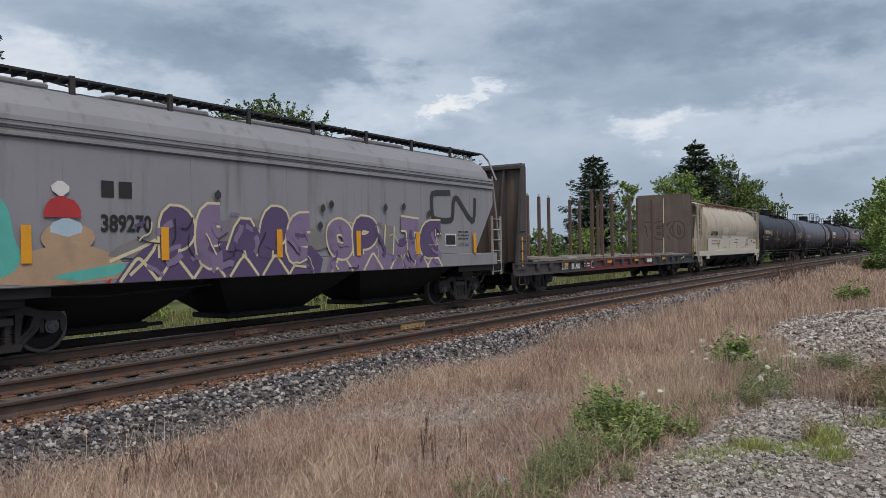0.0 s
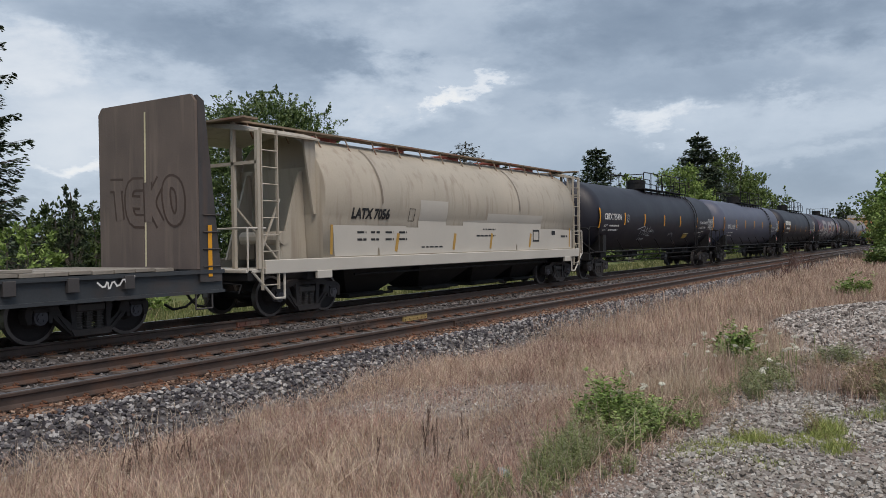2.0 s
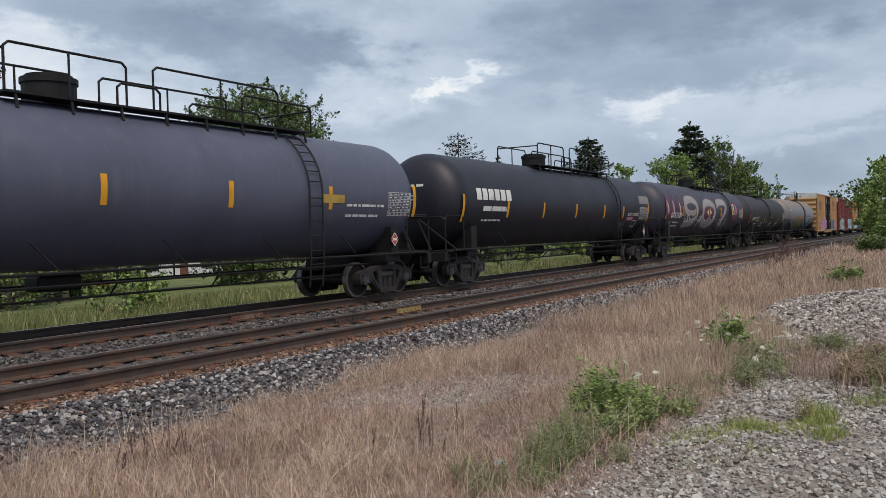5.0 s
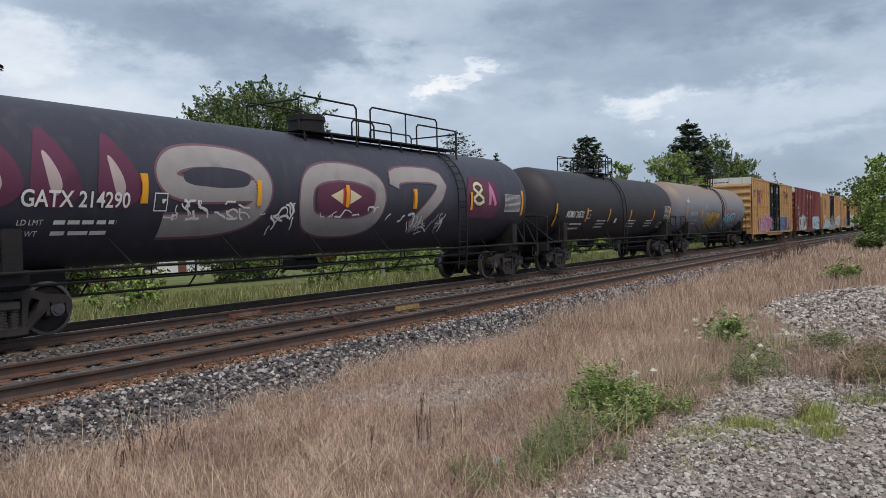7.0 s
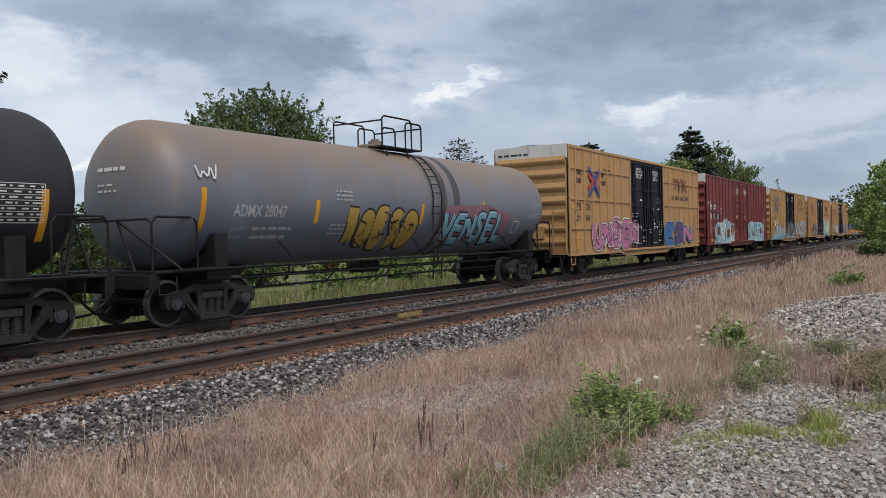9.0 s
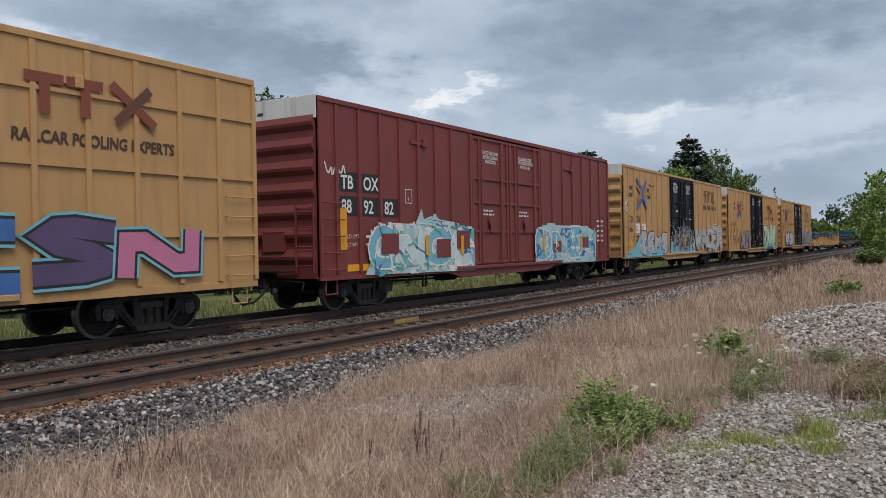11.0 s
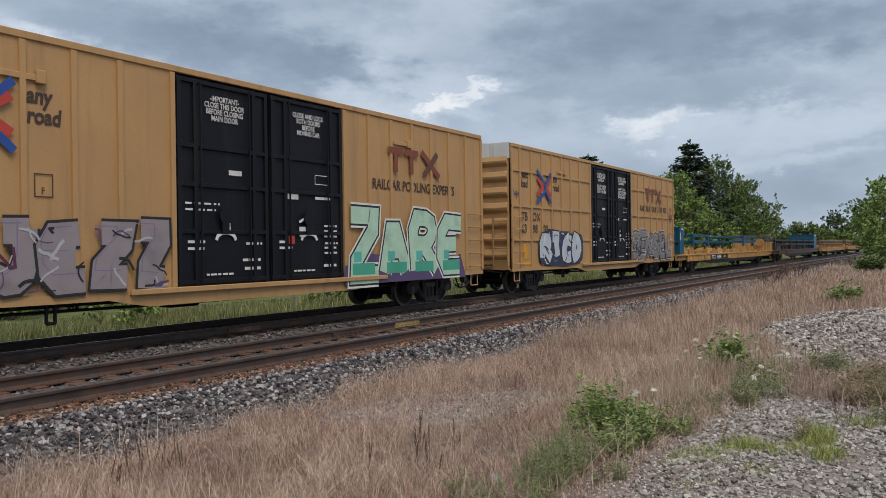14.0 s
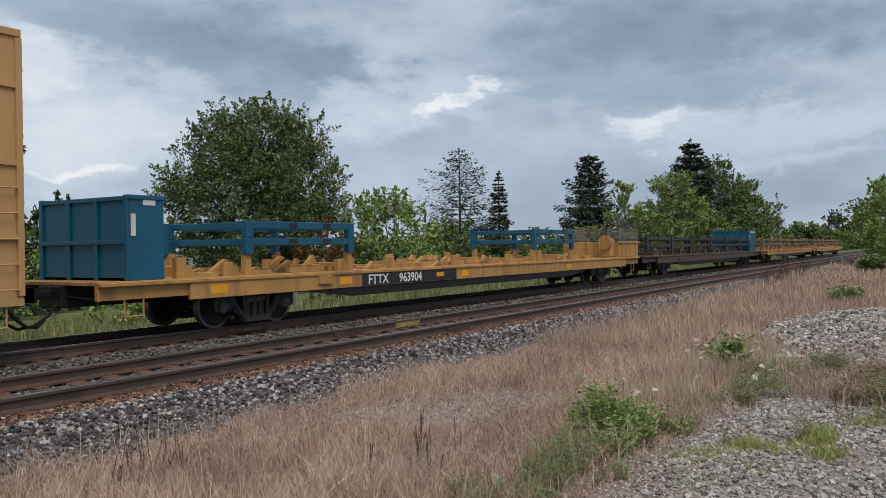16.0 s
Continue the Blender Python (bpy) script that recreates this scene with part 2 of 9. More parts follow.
def lathe(bm, profile, axis_z, seg=32, mat=0, y_mid=0.0):
    """A profile of (x, radius) turned about the line along x at height axis_z."""
    rings = []
    for x, r in profile:
        if r < 1e-4:
            rings.append([bm.verts.new((x, y_mid, axis_z))])
        else:
            rings.append([bm.verts.new((x, y_mid + r * math.sin(2 * math.pi * i / seg), axis_z + r * math.cos(2 * math.pi * i / seg))) for i in range(seg)])
    fs = []
    for a, b in zip(rings, rings[1:]):
        for i in range(seg):
            j = (i + 1) % seg
            if len(a) == 1:
                fs.append(bm.faces.new((a[0], b[j], b[i])))
            elif len(b) == 1:
                fs.append(bm.faces.new((a[i], a[j], b[0])))
            else:
                fs.append(bm.faces.new((a[i], a[j], b[j], b[i])))
    for f in fs:
        f.material_index = mat
    bmesh.ops.recalc_face_normals(bm, faces=fs)
    return fs


def raw(name, verts, faces, mat, parent=None, label="", smooth=False):
    me = bpy.data.meshes.new(name)
    me.from_pydata(verts, [], faces)
    me.materials.append(mat)
    if smooth:
        for p in me.polygons:
            p.use_smooth = True
    ob = new(name, me)
    ob.parent = parent
    if label:
        tagged(ob, label)
    return ob
# ---- ground: one sheet with the ballast beds, the gravel mound and the field ----
rng = np.random.default_rng(7)


def smooth01(a, b, v):
    t = np.clip((v - a) / (b - a), 0, 1)
    return t * t * (3 - 2 * t)


def wave(x, y):
    return (np.sin(x * 0.9 + 1.3 * np.sin(y * 0.7)) + np.sin(y * 1.7 + 0.8 * np.sin(x * 1.1 + 2)) + 0.6 * np.sin(x * 3.1 + y * 2.3) + 0.5 * np.sin(y * 4.3 - x * 2.7 + 1)) / 3.1


def mound(x, y):
    return np.clip(1 - ((x - 20.5) / 5.2) ** 2 - ((y - 0.9) / 3.0) ** 2, 0, 1)


def height(x, y):
    x, y = np.asarray(x, float), np.asarray(y, float)
    near = -0.56 + 0.24 * smooth01(5.5, 0.5, y) + 0.05 * wave(x, y)
    near = near + 0.30 * mound(x, y) ** 0.75 + 0.03 * wave(x * 2.3, y * 2.1) * (mound(x, y) > 0)
    bed = -0.215 + 0.0 * x - 0.10 * smooth01(10.95, 11.4, y) * smooth01(12.4, 11.9, y)
    far = -0.75 + 0.05 * wave(x * 0.4, y * 0.4) - 1.87 * smooth01(18, 66, y) + 3.2 * smooth01(90, 500, y)
    z = near + (bed - near) * smooth01(7.5, 8.25, y)
    return np.where(y < 15, z, bed + (far - bed) * smooth01(15.1, 16.9, y))


def steps(*spans):
    out = []
    for a, b, d in spans:
        out += list(np.arange(a, b, d))
    return np.array(out + [spans[-1][1]])


gx = steps((-2500, -300, 200), (-300, -20, 20), (-20, 0, 1), (0, 30, 0.2), (30, 60, 0.5), (60, 160, 2), (160, 400, 20), (400, 4000, 200))
gy = steps((-2500, -100, 200), (-100, -6, 8), (-6, -1, 0.5), (-1, 9, 0.15), (9, 17, 0.2), (17, 40, 1), (40, 120, 8), (120, 400, 40), (400, 4000, 200))
GX, GY = np.meshgrid(gx, gy)
GZ = height(GX, GY)
nx, ny = len(gx), len(gy)
idx = np.arange(nx * ny).reshape(ny, nx)
quads = np.stack([idx[:-1, :-1], idx[:-1, 1:], idx[1:, 1:], idx[1:, :-1]], -1).reshape(-1, 4)


def gravel_mask(x, y):
    """Where stones lie bare: the patch by the camera, the mound and a strip in the dry grass."""
    w = wave(x * 1.3, y * 1.9)
    a = smooth01(2.5, 2.0, y + 0.3 * w + np.clip(x - 9.3, 0, 9) * 0.3) * smooth01(11.6, 10.2, x + 0.6 * w) * (0.55 + 0.45 * smooth01(-0.5, 0.1, wave(x * 2.9 + 1, y * 3.3)))
    b = smooth01(0.02, 0.25, mound(x, y) + 0.12 * w)
    c = smooth01(1.0, 0.45, np.abs((x - 9.4) * 0.42 + (y - 5.6) * 0.55) * 1.1 + ((x - 9.4) * 0.55 - (y - 5.6) * 0.42) ** 2 * 0.35 + 0.25 * w)
    d = 0.8 * smooth01(0.0, 0.4, 1 - ((x - 17.2) / 4.0) ** 2 - ((y - 0.7) / 2.2) ** 2 + 0.35 * w)
    e = 0.75 * smooth01(0.8, 0.3, np.abs(y - 1.7 + 0.08 * (x - 13)) + 0.25 * w) * smooth01(9.5, 10.5, x) * smooth01(17.0, 15.5, x)
    return np.clip(np.maximum.reduce([a, b, 0.55 * c, d, e]), 0, 1)


def ground_material():
    m = bpy.data.materials.new("ground_soil_stone_grass")
    m.use_nodes = True
    nd, ln = m.node_tree.nodes, m.node_tree.links
    co = nd.new("ShaderNodeTexCoord")

    def nz(sc, det=5):
        n = nd.new("ShaderNodeTexNoise")
        n.inputs["Scale"].default_value, n.inputs["Detail"].default_value = sc, det
        ln.new(co.outputs["Object"], n.inputs["Vector"])
        return n.outputs["Fac"]

    def ramp(fac, stops):
        r = nd.new("ShaderNodeValToRGB")
        while len(r.color_ramp.elements) < len(stops):
            r.color_ramp.elements.new(0.5)
        for e, (p, c) in zip(r.color_ramp.elements, stops):
            e.position, e.color = p, (*c, 1)
        ln.new(fac, r.inputs[0])
        return r.outputs[0]

    def mix(fac, a, b):
        n = nd.new("ShaderNodeMixRGB")
        ln.new(fac, n.inputs[0])
        ln.new(a, n.inputs[1])
        ln.new(b, n.inputs[2])
        return n.outputs[0]

    def attr(name):
        n = nd.new("ShaderNodeAttribute")
        n.attribute_name = name
        return n.outputs["Fac"]

    vor = nd.new("ShaderNodeTexVoronoi")
    vor.inputs["Scale"].default_value = 22
    ln.new(co.outputs["Object"], vor.inputs["Vector"])
    soil = ramp(nz(7, 8), [(0.3, (0.11, 0.076, 0.06)), (0.5, (0.21, 0.15, 0.12)), (0.7, (0.32, 0.245, 0.20))])
    stone = ramp(vor.outputs["Color"], [(0.1, (0.13, 0.11, 0.098)), (0.5, (0.25, 0.225, 0.205)), (0.9, (0.40, 0.375, 0.35))])
    bed = ramp(vor.outputs["Color"], [(0.1, (0.04, 0.036, 0.036)), (0.5, (0.095, 0.086, 0.085)), (0.9, (0.18, 0.17, 0.165))])
    green = ramp(nz(0.35, 8), [(0.3, (0.075, 0.10, 0.032)), (0.5, (0.12, 0.145, 0.05)), (0.7, (0.185, 0.19, 0.08))])
    c = mix(attr("gravel"), soil, stone)
    c = mix(attr("bed"), c, bed)
    c = mix(attr("field"), c, green)
    b = nd["Principled BSDF"]
    ln.new(c, b.inputs["Base Color"])
    b.inputs["Roughness"].default_value = 0.95
    b.inputs["Specular IOR Level"].default_value = 0.2
    bp = nd.new("ShaderNodeBump")
    bp.inputs["Strength"].default_value, bp.inputs["Distance"].default_value = 0.35, 0.02
    ln.new(vor.outputs["Distance"], bp.inputs["Height"])
    ln.new(bp.outputs[0], b.inputs["Normal"])
    return m


ground = raw("ground", np.stack([GX, GY, GZ], -1).reshape(-1, 3).tolist(), quads.tolist(), ground_material(), smooth=True)
tagged(ground, "uneven ground of dry soil, gravel, ballast and green field", "ground", kind="structure")
wv = wave(GX * 0.8, GY)
masks = {"gravel": gravel_mask(GX, GY), "bed": smooth01(7.35, 7.7, GY + 0.12 * wv) * smooth01(16.6, 16.0, GY), "field": smooth01(16.2, 17.0, GY + 0.2 * wv)}
for key, val in masks.items():
    at = ground.data.attributes.new(key, "FLOAT", "POINT")
    at.data.foreach_set("value", val.astype(np.float32).ravel())

# ---- loose stones ----
CHIP_V = np.array([(-1, -1, -1), (1, -1, -1), (1, 1, -1), (-1, 1, -1), (-1, -1, 1), (1, -1, 1), (1, 1, 1), (-1, 1, 1)]) * 0.62
CHIP_F = np.array([(0, 2, 1), (0, 3, 2), (4, 5, 6), (4, 6, 7), (0, 1, 5), (0, 5, 4), (1, 2, 6), (1, 6, 5), (2, 3, 7), (2, 7, 6), (3, 0, 4), (3, 4, 7)])


def stones(name, xs, ys, sizes, mat, label, lift=0.25, over=0.0):
    """Angular crushed stones, each an uneven eight-cornered chip lying at its own tilt."""
    n = len(xs)
    zs = height(xs, ys) + over
    v = (CHIP_V[None] + rng.uniform(-0.22, 0.22, (n, 8, 3))) * rng.uniform(0.6, 1.05, (n, 1, 3))
    q = rng.normal(size=(n, 4))
    q /= np.linalg.norm(q, axis=1)[:, None]
    w, axis = q[:, None, :1], q[:, None, 1:]
    turn = np.cross(axis, v) * 2
    v = v + w * turn + np.cross(axis, turn)
    s = (sizes / 2)[:, None, None]
    out = v * s * np.array([1, 1, 0.82]) + np.stack([xs, ys, zs + sizes * lift], -1)[:, None, :]
    faces = (CHIP_F[None] + (np.arange(n) * 8)[:, None, None]).reshape(-1, 3)
    return tagged(raw(name, out.reshape(-1, 3).tolist(), faces.tolist(), mat), label, "stones", kind="stuff")


def scatter(n, x0, x1, y0, y1, power=1.0):
    return x0 + (x1 - x0) * rng.uniform(0, 1, n) ** power, rng.uniform(y0, y1, n)


M_BALLAST = pieces_material("ballast_stone", [(0.0, (0.04, 0.036, 0.042)), (0.4, (0.13, 0.12, 0.13)), (0.7, (0.30, 0.285, 0.285)), (0.9, (0.60, 0.575, 0.56)), (0.96, (0.5, 0.46, 0.43)), (1.0, (0.30, 0.17, 0.11))])
M_RUSTSTONE = pieces_material("rust_stained_ballast", [(0.0, (0.07, 0.04, 0.028)), (0.4, (0.17, 0.098, 0.067)), (0.75, (0.31, 0.185, 0.125)), (0.92, (0.50, 0.36, 0.27)), (1.0, (0.36, 0.16, 0.08))])
M_BEDSTONE = pieces_material("grimy_ballast", [(0.0, (0.05, 0.043, 0.042)), (0.5, (0.14, 0.128, 0.125)), (0.9, (0.31, 0.29, 0.285)), (1.0, (0.21, 0.13, 0.09))])
M_MOUND = pieces_material("weathered_gravel", [(0.0, (0.12, 0.098, 0.088)), (0.3, (0.32, 0.28, 0.25)), (0.7, (0.56, 0.505, 0.46)), (0.95, (0.78, 0.73, 0.68)), (1.0, (0.38, 0.27, 0.20))])
M_LIME = pieces_material("limestone_gravel", [(0.0, (0.16, 0.135, 0.115)), (0.3, (0.33, 0.30, 0.265)), (0.7, (0.50, 0.47, 0.43)), (0.93, (0.66, 0.63, 0.58)), (1.0, (0.42, 0.34, 0.28))])

xs, ys = scatter(23000, 2.0, 42, 7.2, 8.36, 1.55)
keep = ys > 7.55 + 0.25 * wave(xs * 1.5, ys) + rng.uniform(-0.2, 0.2, len(xs))
xs, ys = xs[keep], ys[keep]
stones("ballast_shoulder", xs, ys, (0.02 + 0.062 * rng.uniform(0, 1, len(xs)) ** 1.3) * (1 + xs / 70) * (0.7 + 0.35 * smooth01(7.4, 7.9, ys)), M_BALLAST, "grey crushed stone ballast on the track shoulder")
xs, ys = scatter(8200, 2.5, 42, 8.24, 8.86, 1.4)
stones("rusty_ballast", xs, ys, rng.uniform(0.025, 0.065, len(xs)) * (1 + xs / 60), M_RUSTSTONE, "rust-stained stones at the sleeper ends", 0.2, 0.012)
xs, ys = scatter(9000, 4, 60, 10.85, 12.5, 1.4)
stones("ballast_between_tracks", xs, ys, rng.uniform(0.035, 0.085, len(xs)) * (1 + xs / 60), M_BEDSTONE, "grimy grey ballast between the two tracks")
xs, ys = scatter(6500, 2, 40, 8.85, 10.85, 1.4)
stones("ballast_near_track", xs, ys, rng.uniform(0.03, 0.07, len(xs)) * (1 + xs / 60), M_BEDSTONE, "dark ballast lying between the sleepers", 0.05)
xs, ys = scatter(4000, 4, 50, 12.45, 15.2, 1.4)
stones("ballast_far_track", xs, ys, rng.uniform(0.03, 0.075, len(xs)) * (1 + xs / 60), M_BEDSTONE, "dark ballast under the passing train", 0.05)
for name, n, x0, x1, y0, y1, lo, hi, most, label in (
        ("limestone_gravel", 19000, 5, 12, -1.2, 3.0, 0.022, 0.078, 1.0, "pale crushed limestone gravel lying loose on the soil"),
        ("gravel_mound", 22000, 12.0, 26.0, -2.3, 4.1, 0.04, 0.125, 1.0, "low mound of grey-white limestone gravel"),
        ("fine_gravel", 22000, 5, 12, -1.2, 3.0, 0.012, 0.034, 1.0, "fine brown-grey gravel between the larger stones"),
        ("gravel_strip", 5000, 7.2, 11.6, 4.0, 7.2, 0.025, 0.055, 1.0, "thin strip of fine gravel in the dry grass")):
    xs, ys = scatter(n, x0, x1, y0, y1)
    g = gravel_mask(xs, ys)
    fresh = 0.35 + 0.65 * smooth01(-0.45, 0.05, wave(xs * 2.2 + 0.7, ys * 2.6))
    keep = rng.uniform(0, 1, len(xs)) < g * most * (fresh if name == "limestone_gravel" else 1.0)
    xs, ys = xs[keep], ys[keep]
    stones(name, xs, ys, lo + (hi - lo) * rng.uniform(0, 1, len(xs)) ** 1.6, M_LIME if name == "limestone_gravel" else M_MOUND, label, 0.18)

xs, ys = scatter(4200, 5.4, 8.2, 1.5, 2.75)
stones("soil_gravel", xs, ys, 0.01 + 0.032 * rng.uniform(0, 1, len(xs)) ** 2, M_MOUND, "brown gravel scattered on bare soil", 0.15)

# ---- two tracks ----


def rail_profile(yr):
    half = [(0.076, -0.186), (0.076, -0.172), (0.020, -0.150), (0.009, -0.135), (0.009, -0.055), (0.036, -0.040), (0.037, -0.010), (0.028, 0.0)]
    return [(yr + a, b) for a, b in half] + [(yr - a, b) for a, b in half[::-1]]


def make_track(yt, label):
    track = thing("railway_track", label, "track", "parallel tracks", "structure")
    for s in (-1, 1):
        bm = bmesh.new()
        section(bm, rail_profile(yt + s * 0.7525), -80, 420)
        box(bm, -80, 420, yt + s * 0.7525 - 0.026, yt + s * 0.7525 + 0.026, -0.003, 0.0015, 0, 1)
        part("rail", bm, [M_RAIL, M_RAILTOP], track, "rust-brown steel rail with a worn bright head")
    bm = bmesh.new()
    box(bm, -0.115, 0.115, -1.3, 1.3, -0.36, -0.19, 0.012)
    for v in bm.verts:
        v.co += Vector((rng.uniform(-0.008, 0.008), rng.uniform(-0.02, 0.02), rng.uniform(-0.006, 0.006)))
    first = part("sleeper", bm, M_TIE, track)
    bm = bmesh.new()
    box(bm, -0.1, 0.1, -0.19, 0.17, -0.192, -0.176, 0.004)
    for sx in (-0.06, 0.06):
        for sy in (-0.10, 0.10):
            box(bm, sx - 0.013, sx + 0.013, sy - 0.018, sy + 0.018, -0.18, -0.15, 0.004)
    for sx in (-1, 1):
        pipe(bm, [(0.135 * sx, -0.09, -0.172), (0.115 * sx, -0.055, -0.155), (0.115 * sx, 0.055, -0.155), (0.135 * sx, 0.09, -0.172)], 0.012, 5)
    plate = part("tie_plate", bm, M_PLATE, track)
    first.matrix_basis, plate.matrix_basis = pose(-6, yt, 0), pose(-6, yt - 0.7525, 0)
    for i in range(1, 130):
        x = -6 + i * 0.53
        again(first, track, pose(x + rng.uniform(-0.03, 0.03), yt + rng.uniform(-0.05, 0.05), rng.uniform(-0.01, 0.004), 0, 0, rng.uniform(-1, 1)))
        again(plate, track, pose(x, yt - 0.7525, 0))
        again(plate, track, pose(x, yt + 0.7525, 0))
    bm = bmesh.new()
    for i in range(160):
        box(bm, 63 + i * 0.6, 63.23 + i * 0.6, yt - 1.3, yt + 1.3, -0.34, -0.19)
    tagged(part("sleepers_beyond", bm, M_TIE, track), kind="stuff")
    return track


near_track = make_track(Y1, "empty railway track with rusty rails on timber sleepers")
far_track = make_track(YC, "railway track under the passing freight train")
M_YELLOWPAINT = material("faded_yellow_paint", (0.34, 0.25, 0.10), 0.7, 0, 0.3, 8, 60, 0.3, (0.15, 0.08, 0.04), 0.5)
M_REDPAINT = material("faded_red_paint", (0.17, 0.075, 0.055), 0.7, 0, 0.3, 8, 60, 0.3, (0.3, 0.25, 0.2), 0.3)


def joint_bar(x, yr, mat, track, label):
    bm = bmesh.new()
    for s in (-1, 1):
        box(bm, x - 0.46, x + 0.46, yr + s * 0.011, yr + s * 0.05, -0.148, -0.048, 0.008)
        for i in range(6):
            rod(bm, (x - 0.4 + 0.16 * i, yr + s * 0.05, -0.098), (x - 0.4 + 0.16 * i, yr + s * 0.072, -0.098), 0.018, 6)
    part("joint_bar", bm, mat, track, label)


joint_bar(14.94, Y1 + 0.7525, M_YELLOWPAINT, near_track, "yellow-painted bolted joint bar")
joint_bar(12.8, Y1 + 0.7525, M_RAIL, near_track, "rusty bolted joint bar")
joint_bar(14.65, Y1 - 0.7525, M_RAIL, near_track, "rusty bolted joint bar")
joint_bar(12.5, YC - 0.7525, M_REDPAINT, far_track, "red-marked bolted joint bar")
# ---- paint and lettering on the cars ----
PAINTS = {}


def paint(name, base, rough=0.6):
    if name not in PAINTS:
        PAINTS[name] = material(name + "_paint", base, rough, 0, 0.14, 2.5, 40, 0.05, tuple(c * 0.45 for c in base), 0.12)
    return PAINTS[name]


P_WHITE, P_BLACK, P_YELLOW = paint("white", (0.68, 0.68, 0.66)), paint("black", (0.018, 0.018, 0.02)), paint("reflector_yellow", (0.72, 0.33, 0.015))
P_SILVER, P_PURPLE, P_LILAC = paint("silver_spray", (0.42, 0.43, 0.45)), paint("purple_spray", (0.095, 0.065, 0.15)), paint("lilac_spray", (0.21, 0.16, 0.27))
P_CREAM, P_CYAN, P_BLUE = paint("cream_spray", (0.62, 0.56, 0.36)), paint("cyan_spray", (0.17, 0.42, 0.52)), paint("blue_spray", (0.05, 0.14, 0.38))
P_MINT, P_GREEN, P_PINK = paint("mint_spray", (0.42, 0.62, 0.47)), paint("green_spray", (0.06, 0.36, 0.24)), paint("pink_spray", (0.50, 0.17, 0.30))
P_RED, P_MAROON, P_GOLD = paint("red_spray", (0.42, 0.035, 0.04)), paint("maroon_spray", (0.105, 0.026, 0.06)), paint("gold_spray", (0.45, 0.30, 0.06))
P_TEAL, P_SKIN, P_GREY = paint("teal_spray", (0.10, 0.42, 0.37)), paint("beige_spray", (0.42, 0.29, 0.19)), paint("grey_spray", (0.20, 0.19, 0.19))
P_ROAD = paint("sign_red", (0.45, 0.05, 0.035))
P_DARKRED = paint("faded_sign_red", (0.20, 0.055, 0.03))
P_BROWN = paint("dark_brown", (0.06, 0.035, 0.025))
P_CHALK, P_ROSE = paint("chalk_grey_spray", (0.29, 0.275, 0.275)), paint("dull_rose_spray", (0.15, 0.075, 0.10))
P_LOGO = paint("dark_grey_logo", (0.032, 0.034, 0.037))

GLYPHS = {
    "J": [[(0.95, 1), (0.9, 0.2), (0.5, 0), (0.05, 0.15)], [(0.2, 1), (1, 1)]],
    "Z": [[(0, 1), (1, 1), (0, 0), (1, 0)]], "A": [[(0, 0), (0.45, 1), (1, 0)], [(0.22, 0.38), (0.8, 0.38)]],
    "R": [[(0, 0), (0, 1), (0.75, 0.98), (0.85, 0.72), (0.6, 0.5), (0.1, 0.5)], [(0.4, 0.5), (1, 0)]],
    "E": [[(1, 1), (0, 1), (0, 0), (1, 0)], [(0, 0.52), (0.8, 0.52)]], "S": [[(0.95, 0.9), (0.3, 1), (0.05, 0.75), (0.9, 0.4), (0.8, 0.05), (0, 0.05)]],
    "N": [[(0, 0), (0, 1), (0.9, 0), (0.9, 1)]], "O": [[(0.5, 1), (0.05, 0.8), (0.05, 0.2), (0.5, 0), (0.95, 0.2), (0.95, 0.8), (0.5, 1)]],
    "P": [[(0.05, 0), (0.05, 1), (0.8, 1), (0.95, 0.7), (0.6, 0.45), (0.1, 0.45)]], "C": [[(0.95, 0.85), (0.4, 1), (0.05, 0.6), (0.1, 0.15), (0.5, 0), (0.95, 0.12)]],
    "T": [[(0, 1), (1, 1)], [(0.5, 1), (0.5, 0)]], "V": [[(0, 1), (0.45, 0), (0.95, 1)]], "L": [[(0.1, 1), (0.05, 0), (0.9, 0.02)]],
    "D": [[(0.05, 0), (0.05, 1), (0.7, 0.9), (0.95, 0.5), (0.7, 0.08), (0.05, 0)]], "U": [[(0.05, 1), (0.1, 0.15), (0.5, 0), (0.9, 0.15), (0.95, 1)]],
    "W": [[(0, 1), (0.25, 0), (0.5, 0.7), (0.75, 0), (1, 1)]], "M": [[(0, 0), (0.1, 1), (0.5, 0.4), (0.9, 1), (1, 0)]], "K": [[(0.05, 0), (0.05, 1)], [(0.95, 1), (0.15, 0.5), (1, 0)]],
    "9": [[(0.9, 0.55), (0.2, 0.45), (0.03, 0.72), (0.2, 1), (0.8, 1), (0.97, 0.7), (0.9, 0.2), (0.6, 0), (0.05, 0.02)]],
    "0": [[(0.5, 1), (0.08, 0.85), (0.03, 0.4), (0.15, 0.03), (0.85, 0.03), (0.97, 0.4), (0.92, 0.85), (0.5, 1)]], "7": [[(0, 0.72), (0.05, 1), (1, 1), (0.35, 0)]],
    "H": [[(0.05, 0), (0.05, 1)], [(0.95, 0), (0.95, 1)], [(0.05, 0.5), (0.95, 0.5)]], "X": [[(0, 0), (1, 1)], [(0, 1), (1, 0)]],
    "I": [[(0.5, 1), (0.5, 0)]], "8": [[(0.5, 0.52), (0.1, 0.75), (0.5, 1), (0.9, 0.75), (0.5, 0.52), (0.05, 0.25), (0.5, 0), (0.95, 0.25), (0.5, 0.52)]]}


